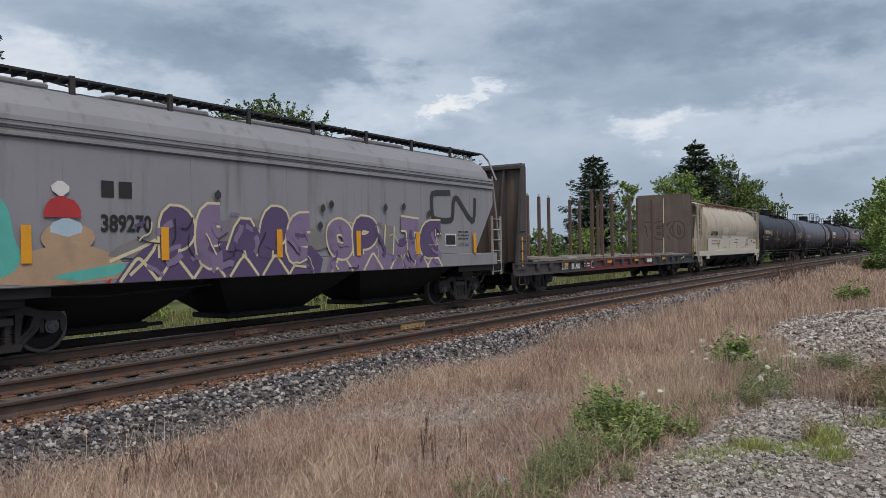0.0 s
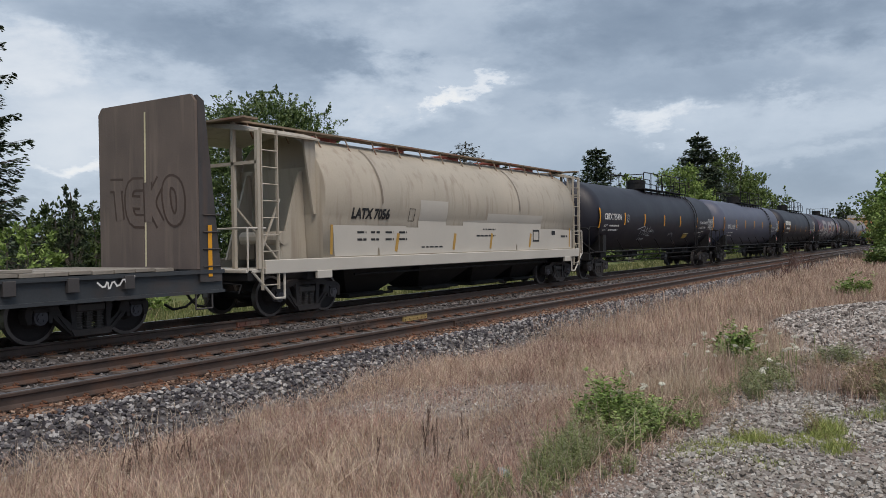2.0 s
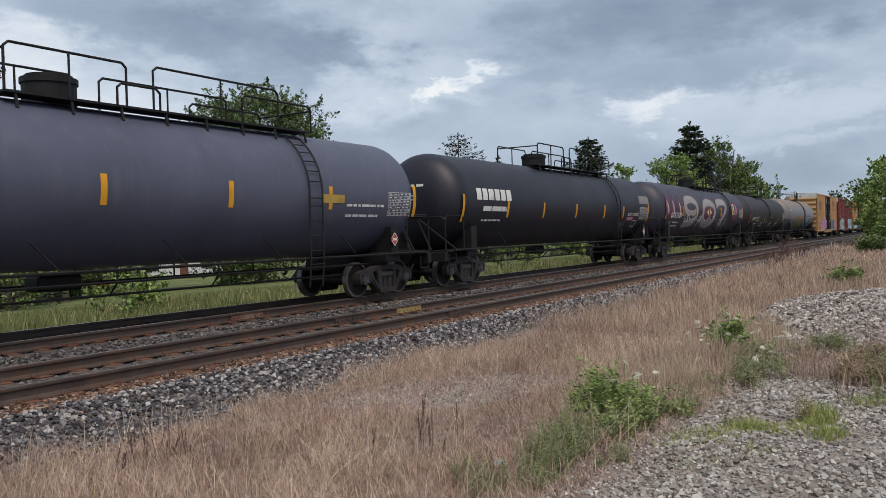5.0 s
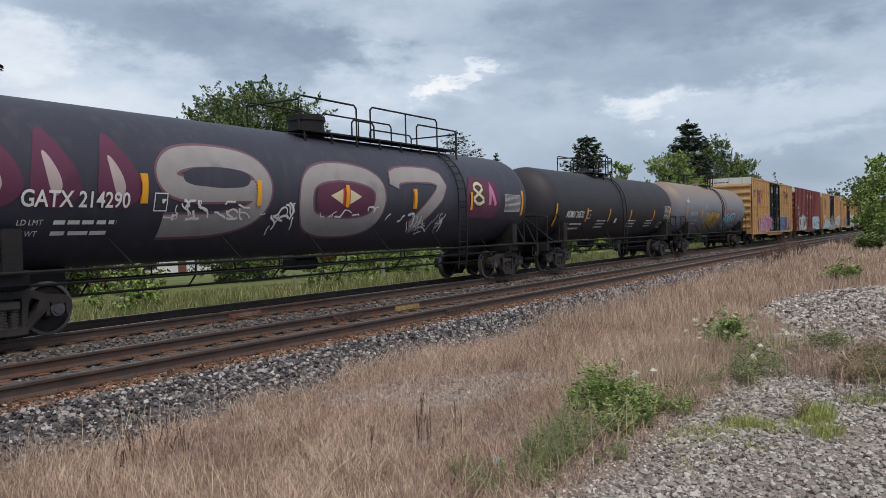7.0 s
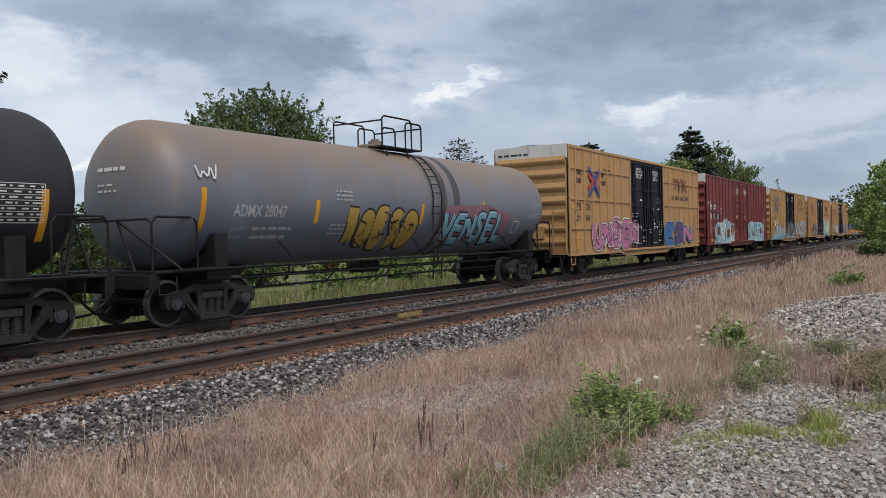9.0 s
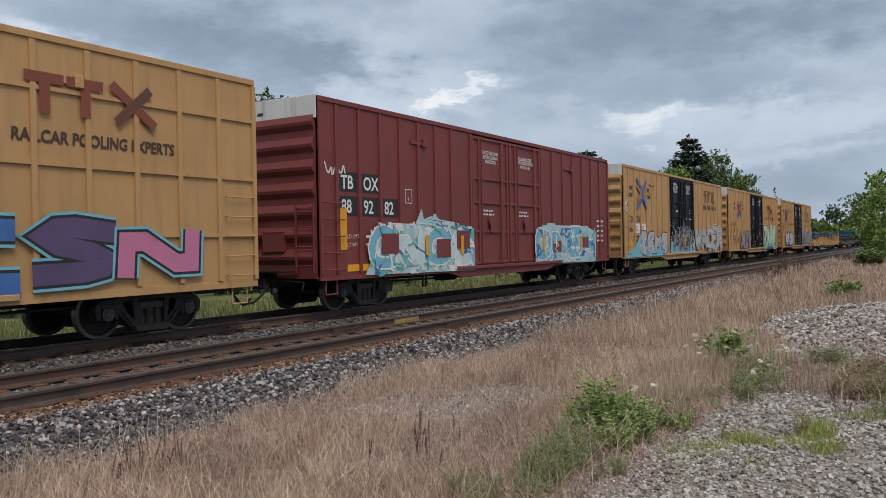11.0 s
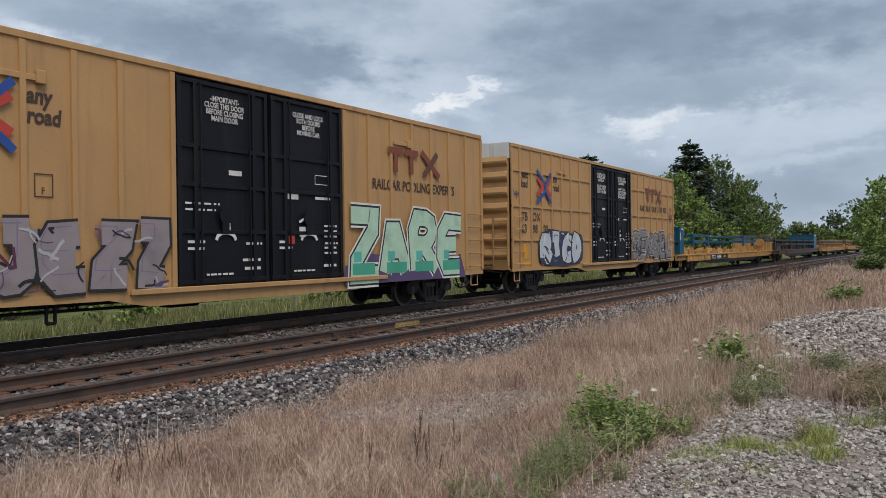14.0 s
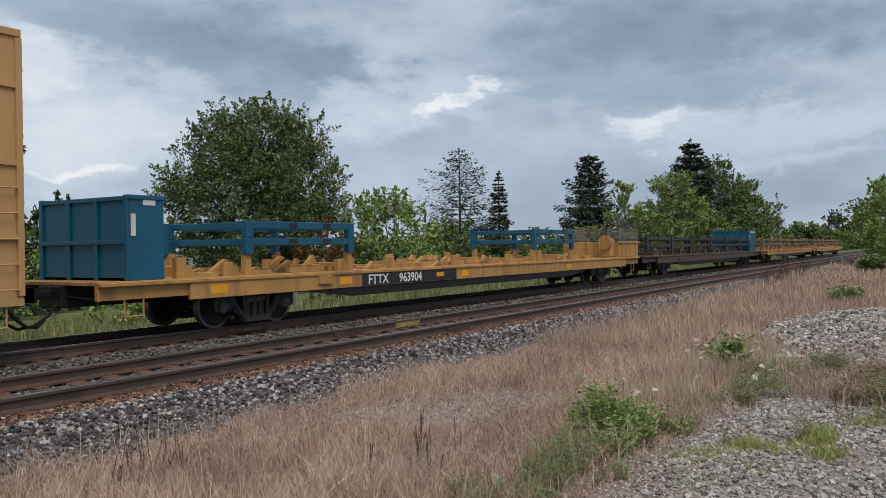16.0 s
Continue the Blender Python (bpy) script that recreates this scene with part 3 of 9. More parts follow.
def rounded(pts, times=2):
    for _ in range(times):
        if pts[0] == pts[-1]:
            out = []
            for (ax, az), (bx, bz) in zip(pts, pts[1:]):
                out += [(0.75 * ax + 0.25 * bx, 0.75 * az + 0.25 * bz), (0.25 * ax + 0.75 * bx, 0.25 * az + 0.75 * bz)]
            pts = out + [out[0]]
            continue
        out = [pts[0]]
        for (ax, az), (bx, bz) in zip(pts, pts[1:]):
            out += [(0.75 * ax + 0.25 * bx, 0.75 * az + 0.25 * bz), (0.25 * ax + 0.75 * bx, 0.25 * az + 0.75 * bz)]
        pts = out + [pts[-1]]
    return pts


def flat_side(half):
    return lambda x, z, o: (x, -half - o, z)


def round_side(radius, zc):
    return lambda x, z, o: (x, -math.sqrt(max(1e-4, (radius + o) ** 2 - (z - zc) ** 2)), z)


def end_face(x_end):
    """The end that faces down the track towards -x; u runs from the far side to the near side."""
    return lambda u, z, o: (x_end - o, -u, z)


class Paint:
    """Coats of paint laid on one surface of a car, a little above each other."""

    def __init__(self, surf, curved=False):
        self.surf, self.bm, self.mats, self.n, self.curved = surf, bmesh.new(), [], 0, curved

    def index(self, mat):
        if mat not in self.mats:
            self.mats.append(mat)
        return self.mats.index(mat)

    def lift(self):
        self.n += 1
        return 0.004 + (0.0006 if self.curved else 0.0002) * self.n

    def stroke(self, pts, width, mat, o=None, round_=0):
        o = self.lift() if o is None else o
        k = self.index(mat)
        if round_:
            pts = rounded(pts, round_)
        fine = [pts[0]]
        for a, b in zip(pts, pts[1:]):
            m = max(1, int(math.hypot(b[0] - a[0], b[1] - a[1]) / (0.06 if self.curved else 0.15)))
            fine += [(a[0] + (b[0] - a[0]) * i / m, a[1] + (b[1] - a[1]) * i / m) for i in range(1, m + 1)]
        rows = []
        across = np.linspace(-1, 1, 1 + max(1, int(math.ceil(width / 0.07))) if self.curved else 2)
        for i, p in enumerate(fine):
            a, b = fine[max(0, i - 1)], fine[min(len(fine) - 1, i + 1)]
            loop = fine[0] == fine[-1] and len(fine) > 3
            if loop and i in (0, len(fine) - 1):
                a, b = fine[-2], fine[1]
            if loop or (i and i < len(fine) - 1):
                d1, d2 = Vector((p[0] - a[0], p[1] - a[1])).normalized(), Vector((b[0] - p[0], b[1] - p[1])).normalized()
                t = d1 + d2
                if t.length < 0.2:
                    t = d1
                t.normalize()
                s = min(1.7, 1 / max(0.3, abs(t.dot(d1))))
            else:
                t, s = Vector((b[0] - a[0], b[1] - a[1])).normalized(), 1
            nx, nz = -t.y * width / 2 * s, t.x * width / 2 * s
            rows.append([self.bm.verts.new(self.surf(p[0] + nx * q, p[1] + nz * q, o + 4e-6 * i)) for q in across])
        for r, s in zip(rows, rows[1:]):
            for j in range(len(across) - 1):
                self.bm.faces.new((r[j], s[j], s[j + 1], r[j + 1])).material_index = k

    def fill(self, outline, mat, o=None, dz=0.07):
        o = self.lift() if o is None else o
        k = self.index(mat)
        z0, z1 = min(p[1] for p in outline), max(p[1] for p in outline)
        n = max(1, int((z1 - z0) / (min(dz, 0.035) if self.curved else dz)))

        def cuts(z):
            xs = []
            for (ax, az), (bx, bz) in zip(outline, outline[1:] + outline[:1]):
                if (az <= z) != (bz <= z):
                    xs.append(ax + (bx - ax) * (z - az) / (bz - az))
            return sorted(xs)
        for i in range(n):
            a, b = z0 + (z1 - z0) * i / n, z0 + (z1 - z0) * (i + 1) / n
            ca, cb = cuts(a + 1e-4), cuts(b - 1e-4)
            if len(ca) != len(cb):
                ca = cb = cuts((a + b) / 2)
            for j in range(0, len(ca) - 1, 2):
                q = [(ca[j], a), (ca[j + 1], a), (cb[j + 1], b), (cb[j], b)]
                self.bm.faces.new([self.bm.verts.new(self.surf(x, z, o)) for x, z in q]).material_index = k

    def rect(self, x0, x1, z0, z1, mat, o=None):
        self.fill([(x0, z0), (x1, z0), (x1, z1), (x0, z1)], mat, o, 0.2)

    def frame_rect(self, x0, x1, z0, z1, w, mat):
        self.stroke([(x0, z0), (x1, z0), (x1, z1), (x0, z1), (x0, z0)], w, mat)

    def bars(self, x0, x1, z, h, mat, seed=0, gap=0.03):
        """Small writing that cannot be read: a row of short bars."""
        r, x = random.Random(seed), x0
        while x < x1:
            w = h * r.uniform(1.2, 4.2)
            self.rect(x, min(x1, x + w), z + h * 0.12, z + h * 0.88, mat, 0.004 + (0.0006 if self.curved else 0.0002) * (self.n + 1))
            x += w + gap * r.uniform(0.8, 2.4)

    def text(self, words, x, z, size, mat, wide=1.0, lean=0.0, centre=False, o=None, heavy=0.0):
        cu = bpy.data.curves.new("words", "FONT")
        cu.body, cu.size, cu.resolution_u, cu.offset = words, size, 3, heavy
        tmp = bpy.data.objects.new("words", cu)
        me = bpy.data.meshes.new_from_object(tmp)
        o = self.lift() if o is None else o
        k = self.index(mat)
        shift = 0.0
        if centre and len(me.vertices):
            shift = (min(v.co.x for v in me.vertices) + max(v.co.x for v in me.vertices)) / 2
        vs = [self.bm.verts.new(self.surf(x + (v.co.x - shift) * wide + v.co.y * lean, z + v.co.y, o)) for v in me.vertices]
        for p in me.polygons:
            try:
                self.bm.faces.new([vs[i] for i in p.vertices]).material_index = k
            except ValueError:
                pass
        bpy.data.objects.remove(tmp)
        bpy.data.meshes.remove(me)
        bpy.data.curves.remove(cu)

    def graffiti(self, letters, x0, x1, z0, z1, fill, line, halo, width, seed=1, spots=(), shine=None, soft_edge=1):
        r = random.Random(seed)
        n = len(letters)
        cell = (x1 - x0) / n
        for i, ch in enumerate(letters):
            lx, lw = x0 + i * cell - cell * 0.08, cell * r.uniform(1.02, 1.2)
            dz, sk = r.uniform(-0.06, 0.06), r.uniform(-0.12, 0.12)
            top, low = z1 + dz - width / 2, z0 + r.uniform(-0.05, 0.05) + width / 2
            pad = width / 2
            lines = [[(lx + pad + (lw - 2 * pad) * u + sk * (v - 0.5) + r.uniform(-0.04, 0.04), low + (top - low) * v + r.uniform(-0.03, 0.03)) for u, v in pl] for pl in GLYPHS[ch]]
            for pl, g in zip(lines, GLYPHS[ch]):
                if g[0] == g[-1]:
                    pl[-1] = pl[0]
            for w, mat in ((width + 0.2, halo), (width + 0.1, line)):
                if mat:
                    for pl in lines:
                        self.stroke(pl, w, mat, None, soft_edge)
            f = fill[i % len(fill)]
            for pl in lines:
                self.stroke(pl, width, f, None, soft_edge)
            for pl in lines:
                for q in range(2):
                    a = r.choice(pl)
                    for s in spots:
                        w = r.uniform(0.3, 0.8) * width * 0.5
                        self.stroke([(a[0] - w, a[1]), (a[0] + w, a[1] + r.uniform(-0.1, 0.1))], w, s)
            if shine:
                for pl in lines:
                    self.stroke([(x - width * 0.32, z + width * 0.3) for x, z in pl], 0.02, shine, None, 1)

    def busy(self, x0, x1, z0, z1, mats, n, seed, width=0.05, long=0.5):
        """Many short curved spray strokes over an area."""
        r = random.Random(seed)
        for _ in range(n):
            x, z, a = r.uniform(x0, x1), r.uniform(z0, z1), r.uniform(0, 6.28)
            pts = [(x, z)]
            for _ in range(4):
                a += r.uniform(-0.9, 0.9)
                x, z = min(x1, max(x0, x + math.cos(a) * long / 4)), min(z1, max(z0, z + math.sin(a) * long / 4))
                if math.hypot(x - pts[-1][0], z - pts[-1][1]) > 0.02:
                    pts.append((x, z))
            if len(pts) > 2:
                self.stroke(pts, width * r.uniform(0.5, 1.6), r.choice(mats), None, 1)

    def done(self, name, parent, label):
        return part(name, self.bm, self.mats, parent, label)


def scrawl(p, x, z, w, h, mat, width, seed, n=9):
    r = random.Random(seed)
    p.stroke([(x + w * (i / n) + r.uniform(-0.1, 0.1) * w, z + h * (0.5 + 0.5 * (-1) ** i * r.uniform(0.3, 1))) for i in range(n + 1)], width, mat, None, 1)


# ---- bogies, couplers ----
WHEEL_R = 0.457


def bogie_meshes():
    b = {}
    bm = bmesh.new()
    for s in (-1, 1):
        prof = [(0.70, 0.0), (0.70, 0.30), (0.686, 0.37), (0.686, 0.425), (0.705, WHEEL_R - 0.002), (0.79, WHEEL_R), (0.835, WHEEL_R + 0.0), (0.84, 0.40), (0.80, 0.36), (0.775, 0.20), (0.82, 0.12), (0.82, 0.0)]
        g = bmesh.new()
        fs = lathe(g, [(x * s, r) for x, r in prof], 0.0, 28)
        for f in fs:
            c = f.calc_center_median()
            f.material_index = 1 if math.hypot(c.y, c.z) > 0.395 else 0
        bmesh.ops.rotate(g, verts=g.verts, cent=(0, 0, 0), matrix=Matrix.Rotation(radians(90), 3, "Z"))
        me = bpy.data.meshes.new("tmp")
        g.to_mesh(me)
        g.free()
        bm.from_mesh(me)
        bpy.data.meshes.remove(me)
    rod(bm, (0, -1.0, 0), (0, 1.0, 0), 0.085, 12)
    for s in (-1, 1):
        rod(bm, (0, s * 0.98, 0), (0, s * 1.13, 0), 0.125, 14, 2)
        rod(bm, (0, s * 1.13, 0), (0, s * 1.15, 0), 0.085, 10, 2)
        for i in range(3):
            a = i * 2.094
            rod(bm, (0.055 * math.cos(a), s * 1.14, 0.055 * math.sin(a)), (0.055 * math.cos(a), s * 1.168, 0.055 * math.sin(a)), 0.018, 6, 2)
    b["wheelset"] = bm
    bm = bmesh.new()
    # cast side frame: top chord, sloping bottom chord, columns and pedestals round two windows and the spring opening
    prism(bm, [(-1.16, 0.54), (-1.13, 0.64), (-1.02, 0.695), (-0.74, 0.715), (-0.5, 0.80), (0.5, 0.80), (0.74, 0.715), (1.02, 0.695), (1.13, 0.64), (1.16, 0.54), (1.08, 0.53), (0.72, 0.595), (0.45, 0.675), (-0.45, 0.675), (-0.72, 0.595), (-1.08, 0.53)], -0.09, 0.09)
    for s in (-1, 1):
        prism(bm, [(s * 0.80, 0.62), (s * 0.60, 0.63), (s * 0.52, 0.45), (s * 0.24, 0.20), (s * 0.22, 0.10), (s * 0.36, 0.11), (s * 0.66, 0.40)], -0.10, 0.10)
        prism(bm, [(s * 0.285, 0.70), (s * 0.40, 0.70), (s * 0.40, 0.58), (s * 0.37, 0.34), (s * 0.40, 0.2), (s * 0.285, 0.2)], -0.11, 0.11)
        prism(bm, [(s * 0.50, 0.70), (s * 0.40, 0.70), (s * 0.40, 0.60)], -0.08, 0.08)
        prism(bm, [(s * 0.68, 0.62), (s * 0.765, 0.62), (s * 0.765, 0.36), (s * 0.71, 0.36)], -0.10, 0.10)
        prism(bm, [(s * 1.04, 0.62), (s * 1.16, 0.60), (s * 1.17, 0.48), (s * 1.13, 0.36), (s * 1.07, 0.36)], -0.10, 0.10)
        prism(bm, [(s * 0.76, 0.60), (s * 1.05, 0.60), (s * 1.02, 0.545), (s * 0.79, 0.545)], -0.12, 0.12)
        prism(bm, [(s * 0.56, 0.42), (s * 0.62, 0.46), (s * 0.42, 0.20), (s * 0.36, 0.22)], -0.13, 0.13)
    prism(bm, [(-0.34, 0.10), (0.34, 0.10), (0.40, 0.21), (-0.40, 0.21)], -0.15, 0.15)
    box(bm, -0.22, 0.22, -0.115, -0.10, 0.705, 0.755, 0.006)
    bmesh.ops.recalc_face_normals(bm, faces=bm.faces)
    b["side_frame"] = bm
    bm = bmesh.new()
    for x in (-0.2, 0.0, 0.2):
        for i in range(7):
            z = 0.21 + i * 0.043
            rod(bm, (x, 0, z), (x, 0, z + 0.026), 0.088 if i % 7 else 0.09, 10)
        rod(bm, (x, 0, 0.2), (x, 0, 0.52), 0.06, 8)
    box(bm, -0.27, 0.27, -0.11, 0.11, 0.50, 0.64, 0.02)
    b["spring_nest"] = bm
    bm = bmesh.new()
    section(bm, [(-1.05, 0.5), (1.05, 0.5), (1.05, 0.66), (0.5, 0.74), (-0.5, 0.74), (-1.05, 0.66)], -0.2, 0.2)
    rod(bm, (0, 0, 0.7), (0, 0, 0.86), 0.2, 12)
    for s in (-1, 1):
        box(bm, s * 0.36 - 0.06, s * 0.36 + 0.06, -0.72, 0.72, 0.28, 0.38, 0.01)
    b["bogie"] = bm
    return b


BM = bogie_meshes()
MASTER = {"bogie": part("bogie", BM["bogie"], M_BLACKSTEEL)}
WHEELS = []


def finish_master():
    m = MASTER["bogie"]
    tagged(m, "four-wheel cast steel freight bogie")
    for x in (-0.905, 0.905):
        if "wheelset" not in MASTER:
            w = part("wheelset", BM["wheelset"], [M_WHEEL, M_WHEELRIM, M_HUB], m, "steel wheel pair with worn bright rims")
            MASTER["wheelset"] = w
        else:
            w = again(MASTER["wheelset"], m)
        w.matrix_basis = pose(x, 0, WHEEL_R)
        WHEELS.append(w)
    for s in (-1, 1):
        for key, mat in (("side_frame", M_BOGIE), ("spring_nest", M_SPRING)):
            o = part(key, BM[key], mat, m) if key not in MASTER else again(MASTER[key], m)
            MASTER.setdefault(key, o)
            o.matrix_basis = pose(0, s * 1.02, 0)


finish_master()
CARS = []
SPARE = [MASTER["bogie"]]


def put_bogie(car, x):
    if SPARE:
        b = SPARE.pop()
        b.matrix_basis = pose(x, 0, 0)
    else:
        b = copy_thing(MASTER["bogie"], pose(x, 0, 0))
        WHEELS.extend(c for c in b.children if c.name.startswith("wheelset"))
    b.parent = car
    return b


def coupler(car, x, s, mat=None):
    """s: -1 for the end at the low x, 1 for the other."""
    bm = bmesh.new()
    box(bm, min(x, x + s * 0.55), max(x, x + s * 0.55), -0.07, 0.07, 0.80, 0.94, 0.015)
    prism(bm, [(x + s * 0.48, 0.74), (x + s * 0.82, 0.74), (x + s * 0.86, 0.86), (x + s * 0.82, 1.0), (x + s * 0.48, 1.0)], -0.14, 0.13)
    box(bm, min(x, x - s * 0.5), max(x, x - s * 0.5), -0.22, 0.22, 0.68, 1.0, 0.02)
    rod(bm, (x, -1.3, 0.78), (x, -0.2, 0.84), 0.016, 5)
    rod(bm, (x, -1.3, 0.78), (x + s * 0.1, -1.32, 0.6), 0.016, 5)
    pipe(bm, [(x + s * 0.15, -0.32, 0.72), (x + s * 0.3, -0.3, 0.52), (x + s * 0.55, -0.24, 0.34), (x + s * 0.8, -0.16, 0.30), (x + s * 0.98, -0.1, 0.42)], 0.028, 6)
    return part("coupler", bm, mat or M_BLACKSTEEL, car, "knuckle coupler with air hose")


def ladder(car, x0, x1, y, z0, z1, mat, n=6, r=0.014, stiles=True, name="ladder"):
    bm = bmesh.new()
    for i in range(n):
        z = z0 + (z1 - z0) * i / (n - 1)
        pipe(bm, [(x0, y + 0.07, z), (x0, y, z), (x1, y, z), (x1, y + 0.07, z)], r, 5)
    if stiles:
        for x in (x0, x1):
            box(bm, x - 0.012, x + 0.012, y - 0.02, y + 0.05, z0 - 0.1, z1 + 0.1)
    return part(name, bm, mat, car)


def step(car, x, mat, y=-1.5, z=0.72):
    bm = bmesh.new()
    pipe(bm, [(x - 0.2, y, z), (x - 0.2, y, z - 0.33), (x + 0.2, y, z - 0.33), (x + 0.2, y, z)], 0.018, 5)
    part("stirrup_step", bm, mat, car)


def register(car, c0):
    CARS.append((car, c0))
    return car


# ---- tank cars ----


def tank_paint(name, base, rough, dirt, amount, streak=1.0):
    return material(name, base, rough, 0.0, 0.22, 0.7, 30, 0.06, dirt, amount, streak, 0.5)


M_TANKBLACK = tank_paint("black_tank_paint", (0.012, 0.0118, 0.021), 0.5, (0.024, 0.022, 0.032), 0.2)
M_TANKBLUE = tank_paint("blue_grey_tank_paint", (0.078, 0.085, 0.125), 0.48, (0.11, 0.112, 0.14), 0.3)
M_TANKPURPLE = tank_paint("slate_tank_paint", (0.034, 0.034, 0.052), 0.52, (0.065, 0.06, 0.075), 0.3)
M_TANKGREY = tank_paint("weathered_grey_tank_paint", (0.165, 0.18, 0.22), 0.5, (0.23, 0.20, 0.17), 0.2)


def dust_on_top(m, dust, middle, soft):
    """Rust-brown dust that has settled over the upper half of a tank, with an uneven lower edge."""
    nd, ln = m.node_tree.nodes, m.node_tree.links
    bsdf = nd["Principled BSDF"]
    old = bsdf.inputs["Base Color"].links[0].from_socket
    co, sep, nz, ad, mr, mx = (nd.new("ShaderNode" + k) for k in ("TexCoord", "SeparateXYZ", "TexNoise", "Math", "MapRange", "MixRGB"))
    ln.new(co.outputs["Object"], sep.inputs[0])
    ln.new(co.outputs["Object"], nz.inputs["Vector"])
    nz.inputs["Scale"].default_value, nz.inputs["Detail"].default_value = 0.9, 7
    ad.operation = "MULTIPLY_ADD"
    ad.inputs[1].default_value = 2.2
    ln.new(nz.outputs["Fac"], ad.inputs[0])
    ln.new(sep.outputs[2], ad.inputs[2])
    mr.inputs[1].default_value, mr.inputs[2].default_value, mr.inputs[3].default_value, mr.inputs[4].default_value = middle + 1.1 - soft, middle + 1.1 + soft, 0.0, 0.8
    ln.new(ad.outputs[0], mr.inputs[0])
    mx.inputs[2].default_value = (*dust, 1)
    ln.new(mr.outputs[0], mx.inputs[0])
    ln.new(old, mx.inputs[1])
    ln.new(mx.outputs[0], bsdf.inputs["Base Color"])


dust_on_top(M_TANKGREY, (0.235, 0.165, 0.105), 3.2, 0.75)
M_TANKDARK = tank_paint("charcoal_tank_paint", (0.023, 0.0205, 0.026), 0.62, (0.036, 0.031, 0.036), 0.3)


def tank_car(c0, length, b0, b1, mat, label, radius=1.5, zc=2.6, plat=None, ladder_x=None, drum=True, bars_x=(), frame_mat=None, bar_z=2.5, pipes=True, inset=0.78, head_words=""):
    fm = frame_mat or M_BLACKSTEEL
    car = thing("tank_car", label, "tank car", "freight train")
    a, b = inset, length - inset
    bm = bmesh.new()
    head = [(0.0, 0.0), (0.012, 0.25), (0.055, 0.6), (0.14, 0.95), (0.27, 1.2), (0.44, 1.38), (0.66, 1.47), (0.85, 1.5)]
    prof = [(a + x, r / 1.5 * radius) for x, r in head]
    prof += [(x, radius) for x in np.linspace(a + 1.0, b - 1.0, 40)]
    prof += [(b - x, r / 1.5 * radius) for x, r in head[::-1]]
    lathe(bm, prof, zc, 56)
    shell = part("tank_shell", bm, mat, car, smooth=True)
    for x in np.arange(a + 3.2, b - 1.2, 2.9):
        bm = bmesh.new()
        lathe(bm, [(x - 0.014, radius + 0.003), (x + 0.014, radius + 0.003)], zc, 56)
        part("weld_seam", bm, mat, car, smooth=True)
    for s, e in ((0.45, b0 + 1.6), (b1 - 1.6, length - 0.45)):
        bm = bmesh.new()
        box(bm, s, e, -0.3, 0.3, 0.72, 1.12, 0.02)
        part("stub_sill", bm, fm, car)
    for e in (0.45, length - 0.45):
        bm = bmesh.new()
        box(bm, e - 0.09, e + 0.09, -1.42, 1.42, 0.78, 1.06, 0.01)
        part("end_sill", bm, fm, car)
    for x in (b0, b1):
        bm = bmesh.new()
        box(bm, x - 0.32, x + 0.32, -1.35, 1.35, 0.88, 1.14, 0.02)
        part("bolster", bm, fm, car)
    for x in (b0, b1):
        for s in (-1, 1):
            bm = bmesh.new()
            for dx in (-0.16, 0.16):
                section(bm, [(s * 1.33, 1.12), (s * 1.40, 1.12), (s * 1.40, 1.80), (s * 1.22, 1.80), (s * 0.75, 1.35), (s * 0.75, 1.12)], x + dx - 0.012, x + dx + 0.012)
            box(bm, x - 0.16, x + 0.16, min(s * 1.39, s * 1.41), max(s * 1.39, s * 1.41), 1.1, 1.8)
            part("saddle_bracket", bm, fm, car)
    # side rails and their brackets
    for s in (-1, 1):
        bm = bmesh.new()
        pipe(bm, [(b0 - 1.2, s * 1.44, 1.1), (b1 + 1.2, s * 1.44, 1.1)], 0.03, 6)
        for x in np.arange(b0 + 2.2, b1 - 0.5, 2.6):
            rod(bm, (x, s * 1.44, 1.1), (x - 0.45, s * 1.30, 1.62), 0.018, 5)
        part("side_sill_rail", bm, fm, car)
    if pipes:
        bm = bmesh.new()
        for y, z in ((-0.95, 0.86), (-0.7, 0.62), (0.8, 0.8)):
            rod(bm, (b0 + 0.5, y, z), (b1 - 0.5, y, z), 0.026, 6)
        for x in np.arange(b0 + 1.6, b1 - 1, 2.4):
            pipe(bm, [(x, -0.95, 1.15), (x, -0.95, 0.86), (x, -0.7, 0.60)], 0.02, 5)
            rod(bm, (x + 0.3, 0.8, 1.2), (x + 0.3, 0.8, 0.75), 0.02, 5)
        box(bm, (b0 + b1) / 2 - 0.4, (b0 + b1) / 2 + 0.5, 0.25, 0.75, 0.7, 1.0, 0.05)
        part("brake_rigging", bm, fm, car, "black brake pipes and rods under the tank")
    # end platforms, hand rails
    for e, s in ((0.45, 1), (length - 0.45, -1)):
        for y in (-1.42, 0.95):
            bm = bmesh.new()
            box(bm, min(e, e + s * 1.6), max(e, e + s * 1.6), y, y + 0.47, 1.06, 1.11, 0.01)
            part("end_platform", bm, fm, car)
        for y in (-1.4, 1.4):
            bm = bmesh.new()
            pipe(bm, [(e, y, 1.1), (e, y, 2.0), (e + s * 0.1, y, 2.12), (e + s * 0.95, y, 2.12), (e + s * 1.05, y, 2.0), (e + s * 1.05, y, 1.1)], 0.024, 6)
            part("end_handrail", bm, fm, car)
        bm = bmesh.new()
        pipe(bm, [(e, -1.4, 2.0), (e - s * 0.02, -1.3, 2.08), (e - s * 0.02, 1.3, 2.08), (e, 1.4, 2.0)], 0.022, 6)
        rod(bm, (e, -0.4, 2.08), (e + s * 0.75, -1.3, 1.12), 0.028, 6)
